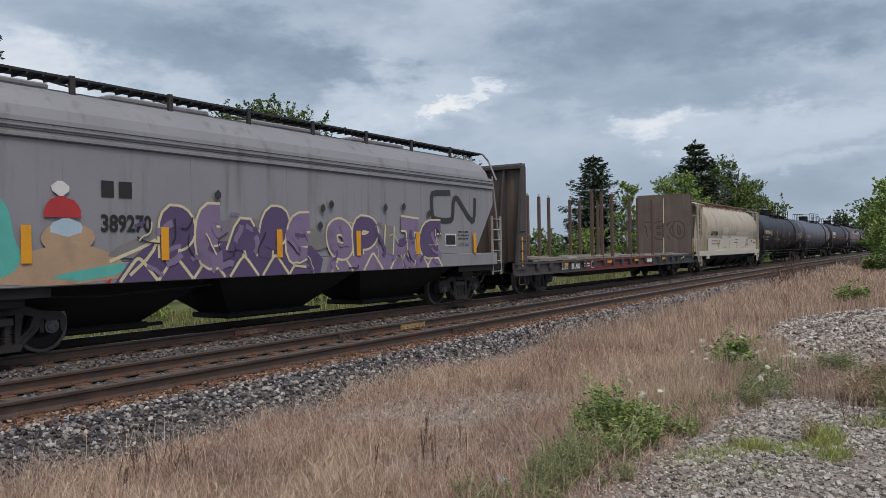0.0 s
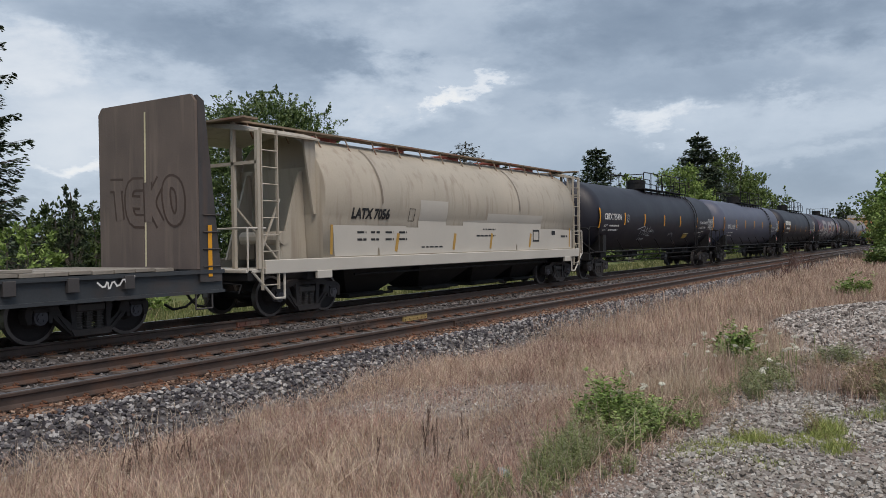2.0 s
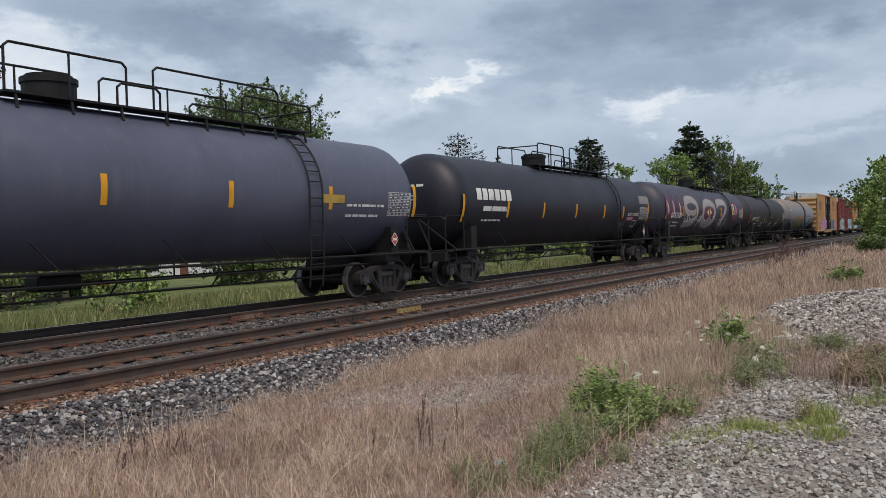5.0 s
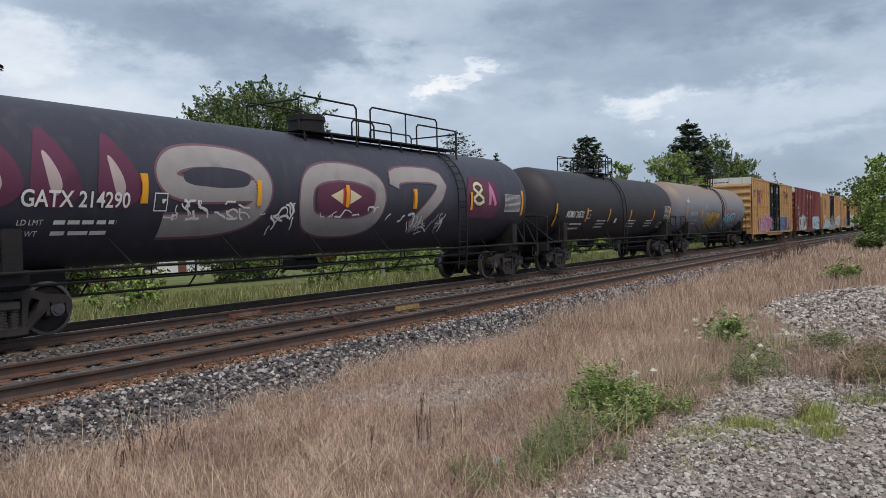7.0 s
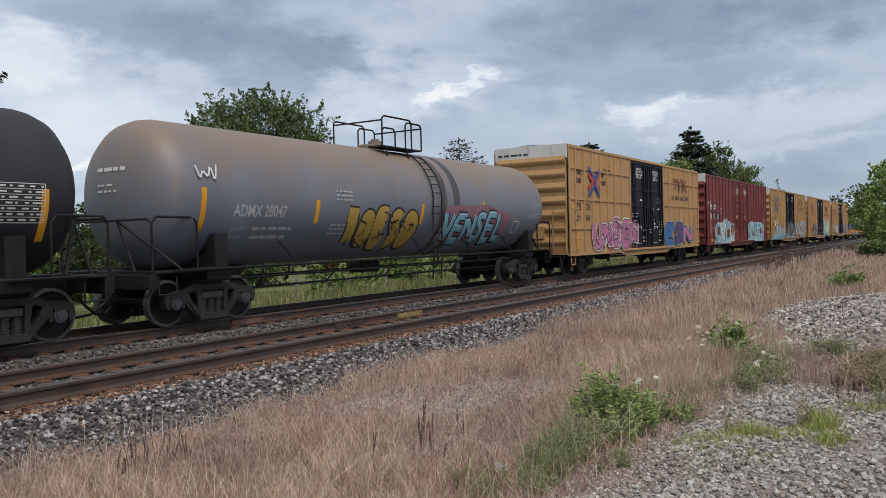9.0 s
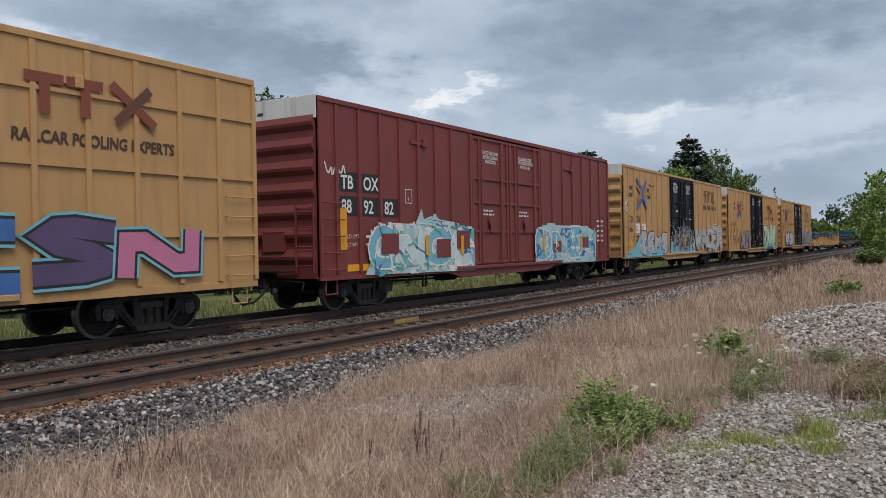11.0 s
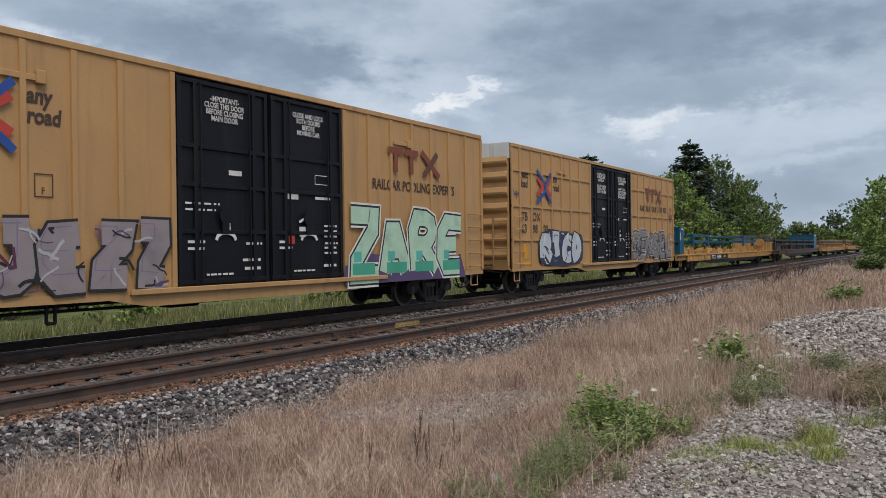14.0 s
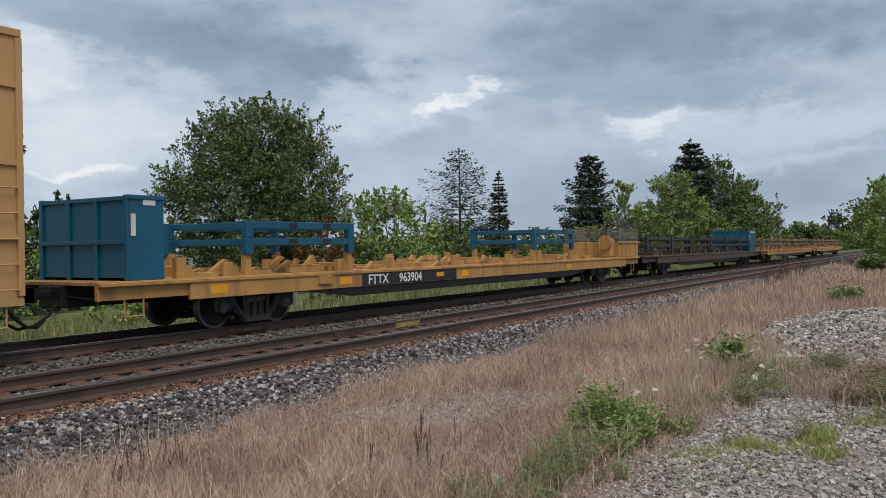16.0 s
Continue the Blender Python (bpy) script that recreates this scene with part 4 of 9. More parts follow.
        rod(bm, (e, -0.4, 2.08), (e - s * 0.0, -0.9, 1.1), 0.028, 6)
        part("end_brace", bm, fm, car)
        step(car, e + s * 0.3, fm, -1.44, 1.0)
    for x, s in ((0.5, -1), (length - 0.5, 1)):
        coupler(car, x, s)
    # top fittings
    top = zc + radius
    if plat:
        p0, p1, dx = plat
        bm = bmesh.new()
        for s in (-1, 1):
            box(bm, p0, p1, min(s * 0.35, s * 0.85), max(s * 0.35, s * 0.85), top - 0.02, top + 0.02)
        for x in np.arange(p0 + 0.2, p1, 1.0):
            for s in (-1, 1):
                rod(bm, (x, s * 0.8, top), (x, s * 0.86, zc + math.sqrt(radius ** 2 - 0.86 ** 2)), 0.03, 5)
        part("top_platform", bm, fm, car, "steel grating platform on top of the tank")
        bm = bmesh.new()
        split = dx + 1.0
        if p1 - p0 > 3:
            loops = ((p0, split, -1, 0.8), (p0, split, 1, 0.8), (split + 0.6, p1 - 1.1, -1, 0.84), (split + 0.6, p1 - 1.1, 1, 0.84), (p1 - 2.2, p1, -1, 0.6), (p1 - 2.2, p1, 1, 0.6), (split - 0.2, split + 0.75, -1, 0.42))
        else:
            loops = ((p0, p1 - 0.5, -1, 0.82), (p0, p1 - 0.5, 1, 0.82), (p1 - 0.8, p1, -1, 0.74), (p1 - 0.8, p1, 1, 0.74), (p0, p0 + 0.6, -1, 0.5))
        for u, v, s, h in loops:
            pipe(bm, [(u, s * 0.84, top), (u, s * 0.84, top + h - 0.08), (u + 0.09, s * 0.84, top + h), (v - 0.09, s * 0.84, top + h), (v, s * 0.84, top + h - 0.08), (v, s * 0.84, top)], 0.024, 6)
            if v - u > 2.2:
                rod(bm, ((u + v) / 2, s * 0.84, top), ((u + v) / 2, s * 0.84, top + h), 0.022, 6)
        low_end = 0.6 if p1 - p0 > 3 else 0.74
        rod(bm, (p1, -0.84, top + low_end - 0.1), (p1, 0.84, top + low_end - 0.1), 0.022, 6)
        rod(bm, (p0, -0.84, top + 0.7), (p0, 0.84, top + 0.7), 0.022, 6)
        part("platform_railing", bm, fm, car, "black tubular railing round the platform")
        bm = bmesh.new()
        if drum:
            for r, z0, z1 in ((0.46, top - 0.06, top + 0.42), (0.49, top + 0.36, top + 0.46), (0.40, top + 0.46, top + 0.52)):
                rod(bm, (dx, 0, z0), (dx, 0, z1), r, 24)
            part("valve_housing", bm, fm, car, "round protective valve housing")
        else:
            rod(bm, (dx, 0, top - 0.05), (dx, 0, top + 0.16), 0.25, 20)
            rod(bm, (dx, 0, top + 0.16), (dx, 0, top + 0.25), 0.2, 20)
            rod(bm, (dx, 0, top + 0.25), (dx, 0, top + 0.31), 0.12, 14)
            box(bm, dx - 0.6, dx - 0.35, -0.2, 0.2, top - 0.05, top + 0.12, 0.02)
            part("manway_dome", bm, mat, car, "small domed manway cover")
    if ladder_x is not None:
        bm = bmesh.new()
        pts = [(-1.5, 0.45), (-1.56, 1.1), (-1.56, zc - 0.3)]
        pts += [(-(radius + 0.07) * math.cos(t), zc + (radius + 0.07) * math.sin(t)) for t in np.linspace(0.05, 1.0, 7)]
        for dx2 in (-0.22, 0.22):
            pipe(bm, [(ladder_x + dx2, y, z) for y, z in pts], 0.022, 5)
        run = 0.0
        for (ya, za), (yb, zb) in zip(pts, pts[1:]):
            d = math.hypot(yb - ya, zb - za)
            for q in np.arange(0.18, d, 0.34):
                y, z = ya + (yb - ya) * q / d, za + (zb - za) * q / d
                rod(bm, (ladder_x - 0.22, y, z), (ladder_x + 0.22, y, z), 0.014, 5)
        part("ladder", bm, fm, car, "black steel side ladder")
    side = round_side(radius, zc)
    for x in bars_x:
        p = Paint(side, True)
        tall = 0.42 if x in (bars_x[0], bars_x[-1]) else 0.27
        p.stroke([(x, bar_z - tall), (x, bar_z + tall)], 0.13, P_YELLOW)
        p.done("reflective_strip", car, "yellow reflective strip")
    # small writing on the tank head
    hx, hr = [x for x, r in head], [r / 1.5 * radius for x, r in head]
    p = Paint(lambda u, z, o: (a + float(np.interp(math.hypot(u, z - zc), hr, hx)) - o - 0.008, -u, z), True)
    if head_words:
        p.text(head_words, -0.42, zc + 0.42, 0.15, P_WHITE)
    else:
        p.bars(-0.42, 0.42, zc + 0.42, 0.1, P_WHITE, int(c0))
    p.bars(-0.4, 0.12, zc + 0.14, 0.05, P_WHITE, int(c0) + 1)
    p.bars(-0.4, 0.2, zc + 0.02, 0.05, P_WHITE, int(c0) + 2)
    p.done("head_lettering", car, "small white lettering on the tank head")
    put_bogie(car, b0)
    put_bogie(car, b1)
    register(car, c0)
    return car, side


def placard(p, x, z, s, mat):
    p.fill([(x, z - s), (x + s, z), (x, z + s), (x - s, z)], P_WHITE)
    p.fill([(x, z - s * 0.86), (x + s * 0.86, z), (x, z + s * 0.86), (x - s * 0.86, z)], mat)
    p.rect(x - s * 0.5, x + s * 0.5, z - s * 0.18, z + s * 0.18, P_WHITE)


def placard_plate(car, x):
    bm = bmesh.new()
    prism(bm, [(x, 1.28), (x + 0.2, 1.48), (x, 1.68), (x - 0.2, 1.48)], -1.478, -1.466)
    plate = part("placard_holder", bm, M_BLACKSTEEL, car, "diamond hazard placard on the sill rail")
    q = Paint(flat_side(1.478))
    placard(q, x, 1.48, 0.18, P_ROAD)
    q.done("placard", plate, "red and white hazard placard")


def table(p, x0, x1, z0, z1, mat, rows=7):
    p.frame_rect(x0, x1, z0, z1, 0.012, mat)
    for i in range(1, rows):
        z = z0 + (z1 - z0) * i / rows
        p.stroke([(x0, z), (x1, z)], 0.01, mat)
    for i in range(rows):
        p.bars(x0 + 0.03, x1 - 0.03, z0 + (z1 - z0) * (i + 0.3) / rows, (z1 - z0) / rows * 0.4, mat, i, 0.05)


def marks(p, words, x, z, size, x_sub, mat=P_WHITE, seed=0, wide=1.0):
    p.text(words, x, z, size, mat, wide, heavy=0.006)
    p.text("LD LMT", x_sub, z - 0.30, 0.13, mat)
    p.bars(x_sub + 0.62, x_sub + 1.8, z - 0.30, 0.09, mat, seed)
    p.text("LT WT", x_sub, z - 0.48, 0.13, mat)
    p.bars(x_sub + 0.62, x_sub + 1.7, z - 0.48, 0.09, mat, seed + 1)


car, side = tank_car(64.7, 21.1, 2.1, 18.9, M_TANKBLACK, "black pressure tank car with white lettering on bogies", plat=(8.9, 16.15, 10.2), ladder_x=15.6, bars_x=(1.45, 4.4, 7.1, 10.1, 12.85, 16.1, 19.75))
p = Paint(side, True)
marks(p, "CBTX 785496", 1.95, 2.45, 0.36, 1.95, seed=3, wide=0.95)
p.frame_rect(4.62, 4.88, 2.38, 2.68, 0.02, P_WHITE)
p.text("C", 4.68, 2.42, 0.16, P_WHITE)
p.text("NON-ODORIZED", 16.75, 2.42, 0.2, P_WHITE)
p.text("LIQUEFIED PETROLEUM GAS", 16.6, 2.15, 0.17, P_WHITE, 0.62)
table(p, 18.45, 19.5, 2.1, 2.72, P_WHITE)
p.frame_rect(17.3, 17.8, 1.72, 1.98, 0.025, P_WHITE)
p.bars(16.7, 17.2, 1.9, 0.06, P_WHITE, 4)
placard_plate(car, 18.85)
p.rect(13.95, 14.85, 1.86, 1.9, P_CREAM)
p.rect(13.95, 14.75, 1.62, 1.82, P_GOLD)
p.done("lettering", car, "white stencilled lettering and small signs")
p = Paint(side, True)
p.stroke([(6.3, 2.05), (7.3, 2.22)], 0.035, P_SILVER)
p.stroke([(6.85, 2.15), (6.8, 1.75)], 0.035, P_SILVER)
p.stroke([(7.0, 2.0), (7.35, 2.02)], 0.03, P_SILVER)
p.stroke([(7.15, 1.78), (7.3, 2.15), (7.42, 1.8), (7.65, 2.18), (7.68, 1.78)], 0.035, P_SILVER)
p.stroke([(8.0, 2.18), (7.85, 1.76), (8.1, 1.8)], 0.035, P_SILVER)
p.stroke([(8.4, 2.05), (8.1, 2.0), (8.05, 1.76), (8.35, 1.78)], 0.035, P_SILVER)
p.stroke([(8.15, 1.95), (8.6, 2.0), (8.75, 1.88)], 0.03, P_SILVER)
p.stroke([(6.9, 1.62), (7.1, 1.68), (7.6, 1.55), (7.8, 1.6), (7.6, 1.66), (7.1, 1.56), (6.9, 1.6)], 0.025, P_SILVER, None, 2)
scrawl(p, 11.2, 1.72, 0.9, 0.25, P_SILVER, 0.03, 5)
scrawl(p, 15.9, 1.75, 0.7, 0.3, P_GREY, 0.03, 6)
p.done("graffiti", car, "thin silver spray-painted scrawl")

car, side = tank_car(85.8, 21.05, 2.1, 18.95, M_TANKBLUE, "blue-grey tank car with white lettering on bogies", plat=(9.0, 16.4, 10.3), ladder_x=15.7, bars_x=(1.45, 4.7, 7.4, 10.3, 13.2, 16.3, 19.8))
p = Paint(side, True)
marks(p, "GATX 212693", 2.35, 2.2, 0.36, 2.35, seed=8, wide=0.93)
p.frame_rect(4.85, 5.1, 2.15, 2.45, 0.02, P_WHITE)
p.rect(16.0, 16.8, 2.38, 2.58, P_GOLD)
p.bars(16.9, 18.4, 2.3, 0.08, P_WHITE, 9)
p.bars(16.9, 18.2, 2.05, 0.08, P_WHITE, 10)
table(p, 18.6, 19.6, 2.1, 2.7, P_WHITE)
placard_plate(car, 18.85)
p.done("lettering", car, "white stencilled lettering and small signs")

car, side = tank_car(106.85, 20.6, 2.1, 18.55, M_TANKBLACK, "black tank car with white lettering and patched paint", plat=(8.0, 15.5, 9.4), ladder_x=14.7, bars_x=(1.4, 4.3, 7.1, 10.1, 13.15, 15.5, 19.0), bar_z=2.35)
p = Paint(side, True)
for i, (u, v) in enumerate(((2.2, 2.5), (2.58, 2.88), (2.96, 3.3), (3.38, 3.7), (3.78, 4.1), (4.18, 4.5))):
    p.rect(u, v, 2.62, 2.98, P_WHITE)
p.bars(2.6, 4.2, 2.25, 0.2, P_WHITE, 12)
p.bars(2.6, 3.9, 1.95, 0.07, P_WHITE, 13)
p.text("NON-ODORIZED", 16.1, 2.2, 0.2, P_WHITE)
p.rect(16.1, 16.9, 2.0, 2.14, P_PINK)
p.frame_rect(17.0, 17.45, 1.72, 1.98, 0.025, P_WHITE)
p.rect(17.7, 19.1, 2.78, 3.15, P_GREY)
table(p, 17.75, 18.85, 2.05, 2.6, P_WHITE)
placard_plate(car, 18.3)
scrawl(p, 15.2, 1.6, 0.8, 0.5, P_GREY, 0.03, 14)
p.done("lettering", car, "white stencilled lettering and a grey paint patch")

car, side = tank_car(127.45, 21.6, 2.1, 19.4, M_TANKPURPLE, "slate-grey tank car with large white and red graffiti", plat=(9.4, 16.6, 10.6), ladder_x=15.7, bars_x=(1.45, 4.5, 7.35, 10.3, 13.25, 16.3, 19.85))
p = Paint(side, True)
for i, fx in enumerate((1.75, 2.75, 3.95)):
    flame = [(fx - 0.42, 2.3), (fx - 0.34, 2.9), (fx - 0.12, 3.6), (fx + 0.2, 3.15), (fx + 0.5, 2.7), (fx + 0.55, 2.35), (fx + 0.1, 2.05), (fx - 0.42, 2.3)]
    p.fill(rounded(flame, 3)[:-1], P_MAROON)
    core = [(fx - 0.02, 2.35), (fx - 0.12, 2.75), (fx - 0.16, 3.15), (fx + 0.06, 2.85), (fx + 0.2, 2.5), (fx + 0.1, 2.3), (fx - 0.02, 2.35)]
    p.fill(rounded(core, 3)[:-1], paint("pale_rose_spray", (0.42, 0.34, 0.34)))
p.graffiti("9", 4.85, 7.95, 1.6, 3.4, [P_CHALK], P_ROSE, None, 0.42, 3, soft_edge=3)
p.fill(rounded([(5.5, 2.58), (6.9, 2.55), (7.2, 2.75), (7.0, 2.98), (5.7, 2.98), (5.35, 2.78), (5.5, 2.58)], 2)[:-1], M_TANKPURPLE)
p.fill([(9.3, 2.0), (11.5, 1.95), (11.7, 2.5), (11.4, 2.95), (9.4, 2.95), (9.2, 2.5)], P_MAROON)
p.graffiti("0", 8.75, 12.1, 1.55, 3.4, [P_CHALK], P_ROSE, None, 0.42, 4, soft_edge=3)
p.fill([(9.7, 2.5), (10.3, 2.72), (10.9, 2.5), (10.3, 2.25)], P_CREAM)
p.stroke([(10.3, 2.28), (10.3, 2.7)], 0.28, P_ROAD)
p.graffiti("7", 12.3, 15.2, 1.5, 3.35, [P_CHALK], P_ROSE, None, 0.40, 5, soft_edge=2)
p.fill([(16.2, 2.0), (17.9, 1.95), (18.2, 2.6), (17.9, 3.2), (16.4, 3.25), (16.0, 2.7)], P_MAROON)
p.graffiti("8", 16.4, 17.2, 2.35, 3.1, [P_CREAM], P_BLACK, None, 0.10, 6)
p.stroke([(17.5, 2.4), (17.6, 3.0), (17.9, 2.4)], 0.16, P_PINK)
p.busy(4.9, 7.6, 1.95, 2.3, [P_WHITE], 22, 71, 0.035, 0.35)
p.busy(7.8, 8.5, 1.6, 2.3, [P_WHITE], 12, 72, 0.035, 0.35)
p.busy(9.3, 11.6, 2.0, 2.25, [P_WHITE], 10, 73, 0.03, 0.3)
p.busy(12.0, 14.9, 1.55, 2.1, [P_WHITE], 26, 74, 0.035, 0.35)
p.done("graffiti", car, "large white numerals over dark red flame shapes")
p = Paint(side, True)
p.n = 60
marks(p, "GATX 214290", 2.2, 2.15, 0.38, 2.2, seed=16, wide=0.88)
p.frame_rect(4.72, 5.0, 2.1, 2.42, 0.02, P_WHITE)
table(p, 18.5, 19.6, 2.2, 2.75, P_WHITE)
for x in (4.5, 7.35, 10.3, 13.25, 16.3):
    p.stroke([(x, 2.23), (x, 2.77)], 0.13, P_YELLOW)
p.done("lettering", car, "white stencilled lettering")

car, side = tank_car(149.05, 17.6, 2.1, 15.5, M_TANKDARK, "charcoal tank car with white lettering and top dome", radius=1.45, zc=2.55, plat=(6.6, 8.9, 7.6), ladder_x=8.55, drum=False, bars_x=(1.3, 4.4, 7.0, 9.8, 13.3, 16.0), bar_z=2.12, inset=0.62, head_words="ADMX 26532")
p = Paint(side, True)
marks(p, "ADMX 26532", 2.3, 2.02, 0.36, 2.3, seed=31, wide=0.86)
p.frame_rect(4.5, 4.75, 1.98, 2.3, 0.02, P_WHITE)
for i, u in enumerate((9.6, 9.75, 12.3, 5.7)):
    for j in range(3):
        p.bars(u, u + 1.0, 1.85 - 0.13 * j, 0.07, P_WHITE, 33 + i * 3 + j)
table(p, 15.0, 16.0, 2.0, 2.62, P_WHITE)
p.frame_rect(14.5, 15.0, 1.55, 1.8, 0.03, P_WHITE)
p.rect(7.8, 8.05, 1.8, 1.98, P_WHITE)
p.done("lettering", car, "white stencilled lettering")

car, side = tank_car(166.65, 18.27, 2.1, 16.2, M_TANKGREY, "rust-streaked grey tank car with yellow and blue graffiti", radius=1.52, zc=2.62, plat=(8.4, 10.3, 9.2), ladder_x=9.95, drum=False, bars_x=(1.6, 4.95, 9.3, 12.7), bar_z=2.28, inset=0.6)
p = Paint(side, True)
marks(p, "ADMX 28047", 2.4, 2.15, 0.34, 2.4, P_SILVER, 41, 0.8)
table(p, 16.0, 16.8, 2.2, 2.75, P_SILVER)
for i, (u, z) in enumerate(((5.6, 2.75), (5.5, 1.95))):
    for j in range(3):
        p.bars(u, u + 0.6, z - 0.1 * j, 0.05, P_SILVER, 43 + i * 3 + j)
p.frame_rect(14.9, 15.3, 1.75, 2.1, 0.03, P_WHITE)
p.done("lettering", car, "faded white stencilled lettering")
p = Paint(side, True)
p.graffiti("TOESO", 6.05, 9.1, 1.36, 2.42, [P_GOLD], P_BLACK, None, 0.36, 9, soft_edge=3)
p.busy(6.2, 9.0, 1.5, 2.3, [P_BLACK], 22, 91, 0.03, 0.3)
p.fill([(10.3, 1.5), (14.3, 1.55), (14.6, 2.3), (13.0, 2.6), (10.5, 2.55)], paint("faded_rose_spray", (0.26, 0.13, 0.16)))
p.graffiti("VENSEL", 10.45, 14.3, 1.4, 2.4, [P_CYAN], P_BLACK, None, 0.2, 10, shine=P_WHITE)
scrawl(p, 1.45, 2.75, 0.55, 0.45, P_WHITE, 0.04, 45, 6)
p.done("graffiti", car, "yellow bubble shapes and blue block graffiti")

# rust streaks and a dark spill band beside the ladder
bm = bmesh.new()
for x in (10.25, 10.95):
    lathe(bm, [(x, 1.523), (x + 0.34, 1.523)], 2.62, 56)
part("spill_band", bm, material("dark_spill_stain", (0.045, 0.042, 0.045), 0.5, 0, 0.5, 3, 30, 0.05, (0.13, 0.12, 0.12), 0.5, 1.0), car, "dark spill stain round the tank", True)

# ---- boxcars ----
M_BOXYELLOW = material("boxcar_yellow_paint", (0.45, 0.268, 0.112), 0.6, 0, 0.12, 0.8, 35, 0.06, (0.30, 0.18, 0.085), 0.3, 1.0)
M_BOXRED = material("boxcar_oxide_red_paint", (0.175, 0.037, 0.034), 0.6, 0, 0.15, 0.8, 35, 0.06, (0.115, 0.035, 0.032), 0.25, 1.0)
M_DOORBLACK = material("boxcar_black_door_paint", (0.0055, 0.0063, 0.0105), 0.55, 0, 0.3, 1.5, 40, 0.06, (0.018, 0.017, 0.018), 0.2, 1.0, 0.26)
M_BANDWHITE = material("white_end_band", (0.62, 0.62, 0.60), 0.55, 0, 0.1, 1.2, 40, 0.05, (0.3, 0.27, 0.22), 0.25, 1.0)
M_ROOF = material("galvanised_roof", (0.30, 0.30, 0.30), 0.5, 0.4, 0.15, 2, 40, 0.05, (0.2, 0.13, 0.08), 0.2)


def boxcar(c0, mat, door_mat, label, ribs=(), posts=20):
    car = thing("boxcar", label, "boxcar", "freight train")
    a, b, h, z0, zt = 1.0, 19.72, 1.56, 0.90, 5.06
    posts_at = []
    for s in (-1, 1):
        for u, v in ((a, 8.02), (12.95, b)):
            bm = bmesh.new()
            box(bm, u, v, min(s * h, s * (h - 0.06)), max(s * h, s * (h - 0.06)), z0, zt)
            part("side_wall", bm, mat, car)
            at = [1.05] + [1.63 + 0.87 * i for i in range(7)] + [7.97] if u < 5 else [u + 0.05 + (v - u - 0.1) * i / 7 for i in range(8)]
            posts_at += [(x, s) for x in at]
            for z in ribs:
                rib = bmesh.new()
                box(rib, u, v, min(s * h, s * (h + 0.042)), max(s * h, s * (h + 0.042)), z - 0.035, z + 0.035)
                part("side_rib", rib, mat, car)
        bm = bmesh.new()
        box(bm, a, b, min(s * (h - 0.04), s * (h + 0.035)), max(s * (h - 0.04), s * (h + 0.035)), zt - 0.1, zt + 0.02, 0.01)
        part("roof_rail", bm, mat, car)
        bm = bmesh.new()
        prism(bm, [(a, z0 + 0.02), (b, z0 + 0.02), (b, z0 - 0.1), (14.2, z0 - 0.13), (13.4, z0 - 0.28), (7.4, z0 - 0.28), (6.6, z0 - 0.13), (a, z0 - 0.1)], s * (h - 0.02), s * (h + 0.028))
        part("side_sill", bm, mat, car)
        for i, (u, v) in enumerate(((8.06, 10.45), (10.53, 12.92))):
            bm = bmesh.new()
            box(bm, u, v, min(s * (h - 0.08), s * (h - 0.01)), max(s * (h - 0.08), s * (h - 0.01)), z0 + 0.05, zt - 0.14)
            d = part("plug_door", bm, door_mat, car, "sliding plug door with bracing")
            for z in (z0 + 0.12, 1.98, 2.88, 3.62, zt - 0.2):
                bm = bmesh.new()
                box(bm, u, v, min(s * (h - 0.01), s * (h + 0.035)), max(s * (h - 0.01), s * (h + 0.035)), z - 0.04, z + 0.04, 0.008)
                part("door_brace", bm, door_mat, d)
            for x in (u + 0.06, u + 0.45, u + 1.98, v - 0.06):
                bm = bmesh.new()
                box(bm, x - 0.045, x + 0.045, min(s * (h - 0.01), s * (h + 0.04)), max(s * (h - 0.01), s * (h + 0.04)), z0 + 0.06, zt - 0.15, 0.008)
                part("door_brace", bm, door_mat, d)
            bm = bmesh.new()
            x = u + 1.15
            for q in (x - 0.6, x + 0.68):
                rod(bm, (q, s * (h + 0.06), z0 + 0.1), (q, s * (h + 0.06), zt - 0.2), 0.022, 6)
            rod(bm, (x, s * (h + 0.045), 2.3), (x, s * (h + 0.08), 2.3), 0.16, 16)
            box(bm, x - 0.09, x + 0.09, min(s * (h + 0.04), s * (h + 0.07)), max(s * (h + 0.04), s * (h + 0.07)), 1.95, 2.2)
            part("door_handle", bm, door_mat, d, "locking bars and crank")
        bm = bmesh.new()
        box(bm, 7.0, 14.6, min(s * (h + 0.0), s * (h + 0.11)), max(s * (h + 0.0), s * (h + 0.11)), z0 - 0.06, z0 + 0.04, 0.01)
        part("door_track", bm, mat, car)
    bm = bmesh.new()
    prism(bm, [(-0.05, z0 + 0.05), (0.05, z0 + 0.05), (0.05, zt - 0.12), (-0.05, zt - 0.12)], -0.005, 0.052)
    post = part("side_post", bm, mat, car)
    post.matrix_basis = pose(posts_at[0][0], posts_at[0][1] * h, 0, 0, 0, 180 if posts_at[0][1] < 0 else 0)
    for x, s in posts_at[1:]:
        again(post, car, pose(x, s * h, 0, 0, 0, 180 if s < 0 else 0))
    bm = bmesh.new()
    prism(bm, [(0, -0.17), (0.085, -0.05), (0.10, 0.02), (0.04, 0.17), (0, 0.19)], -h + 0.1, h - 0.1)
    rib = part("end_rib", bm, mat, car)
    rib.matrix_basis = pose(b, 0, 1.35)
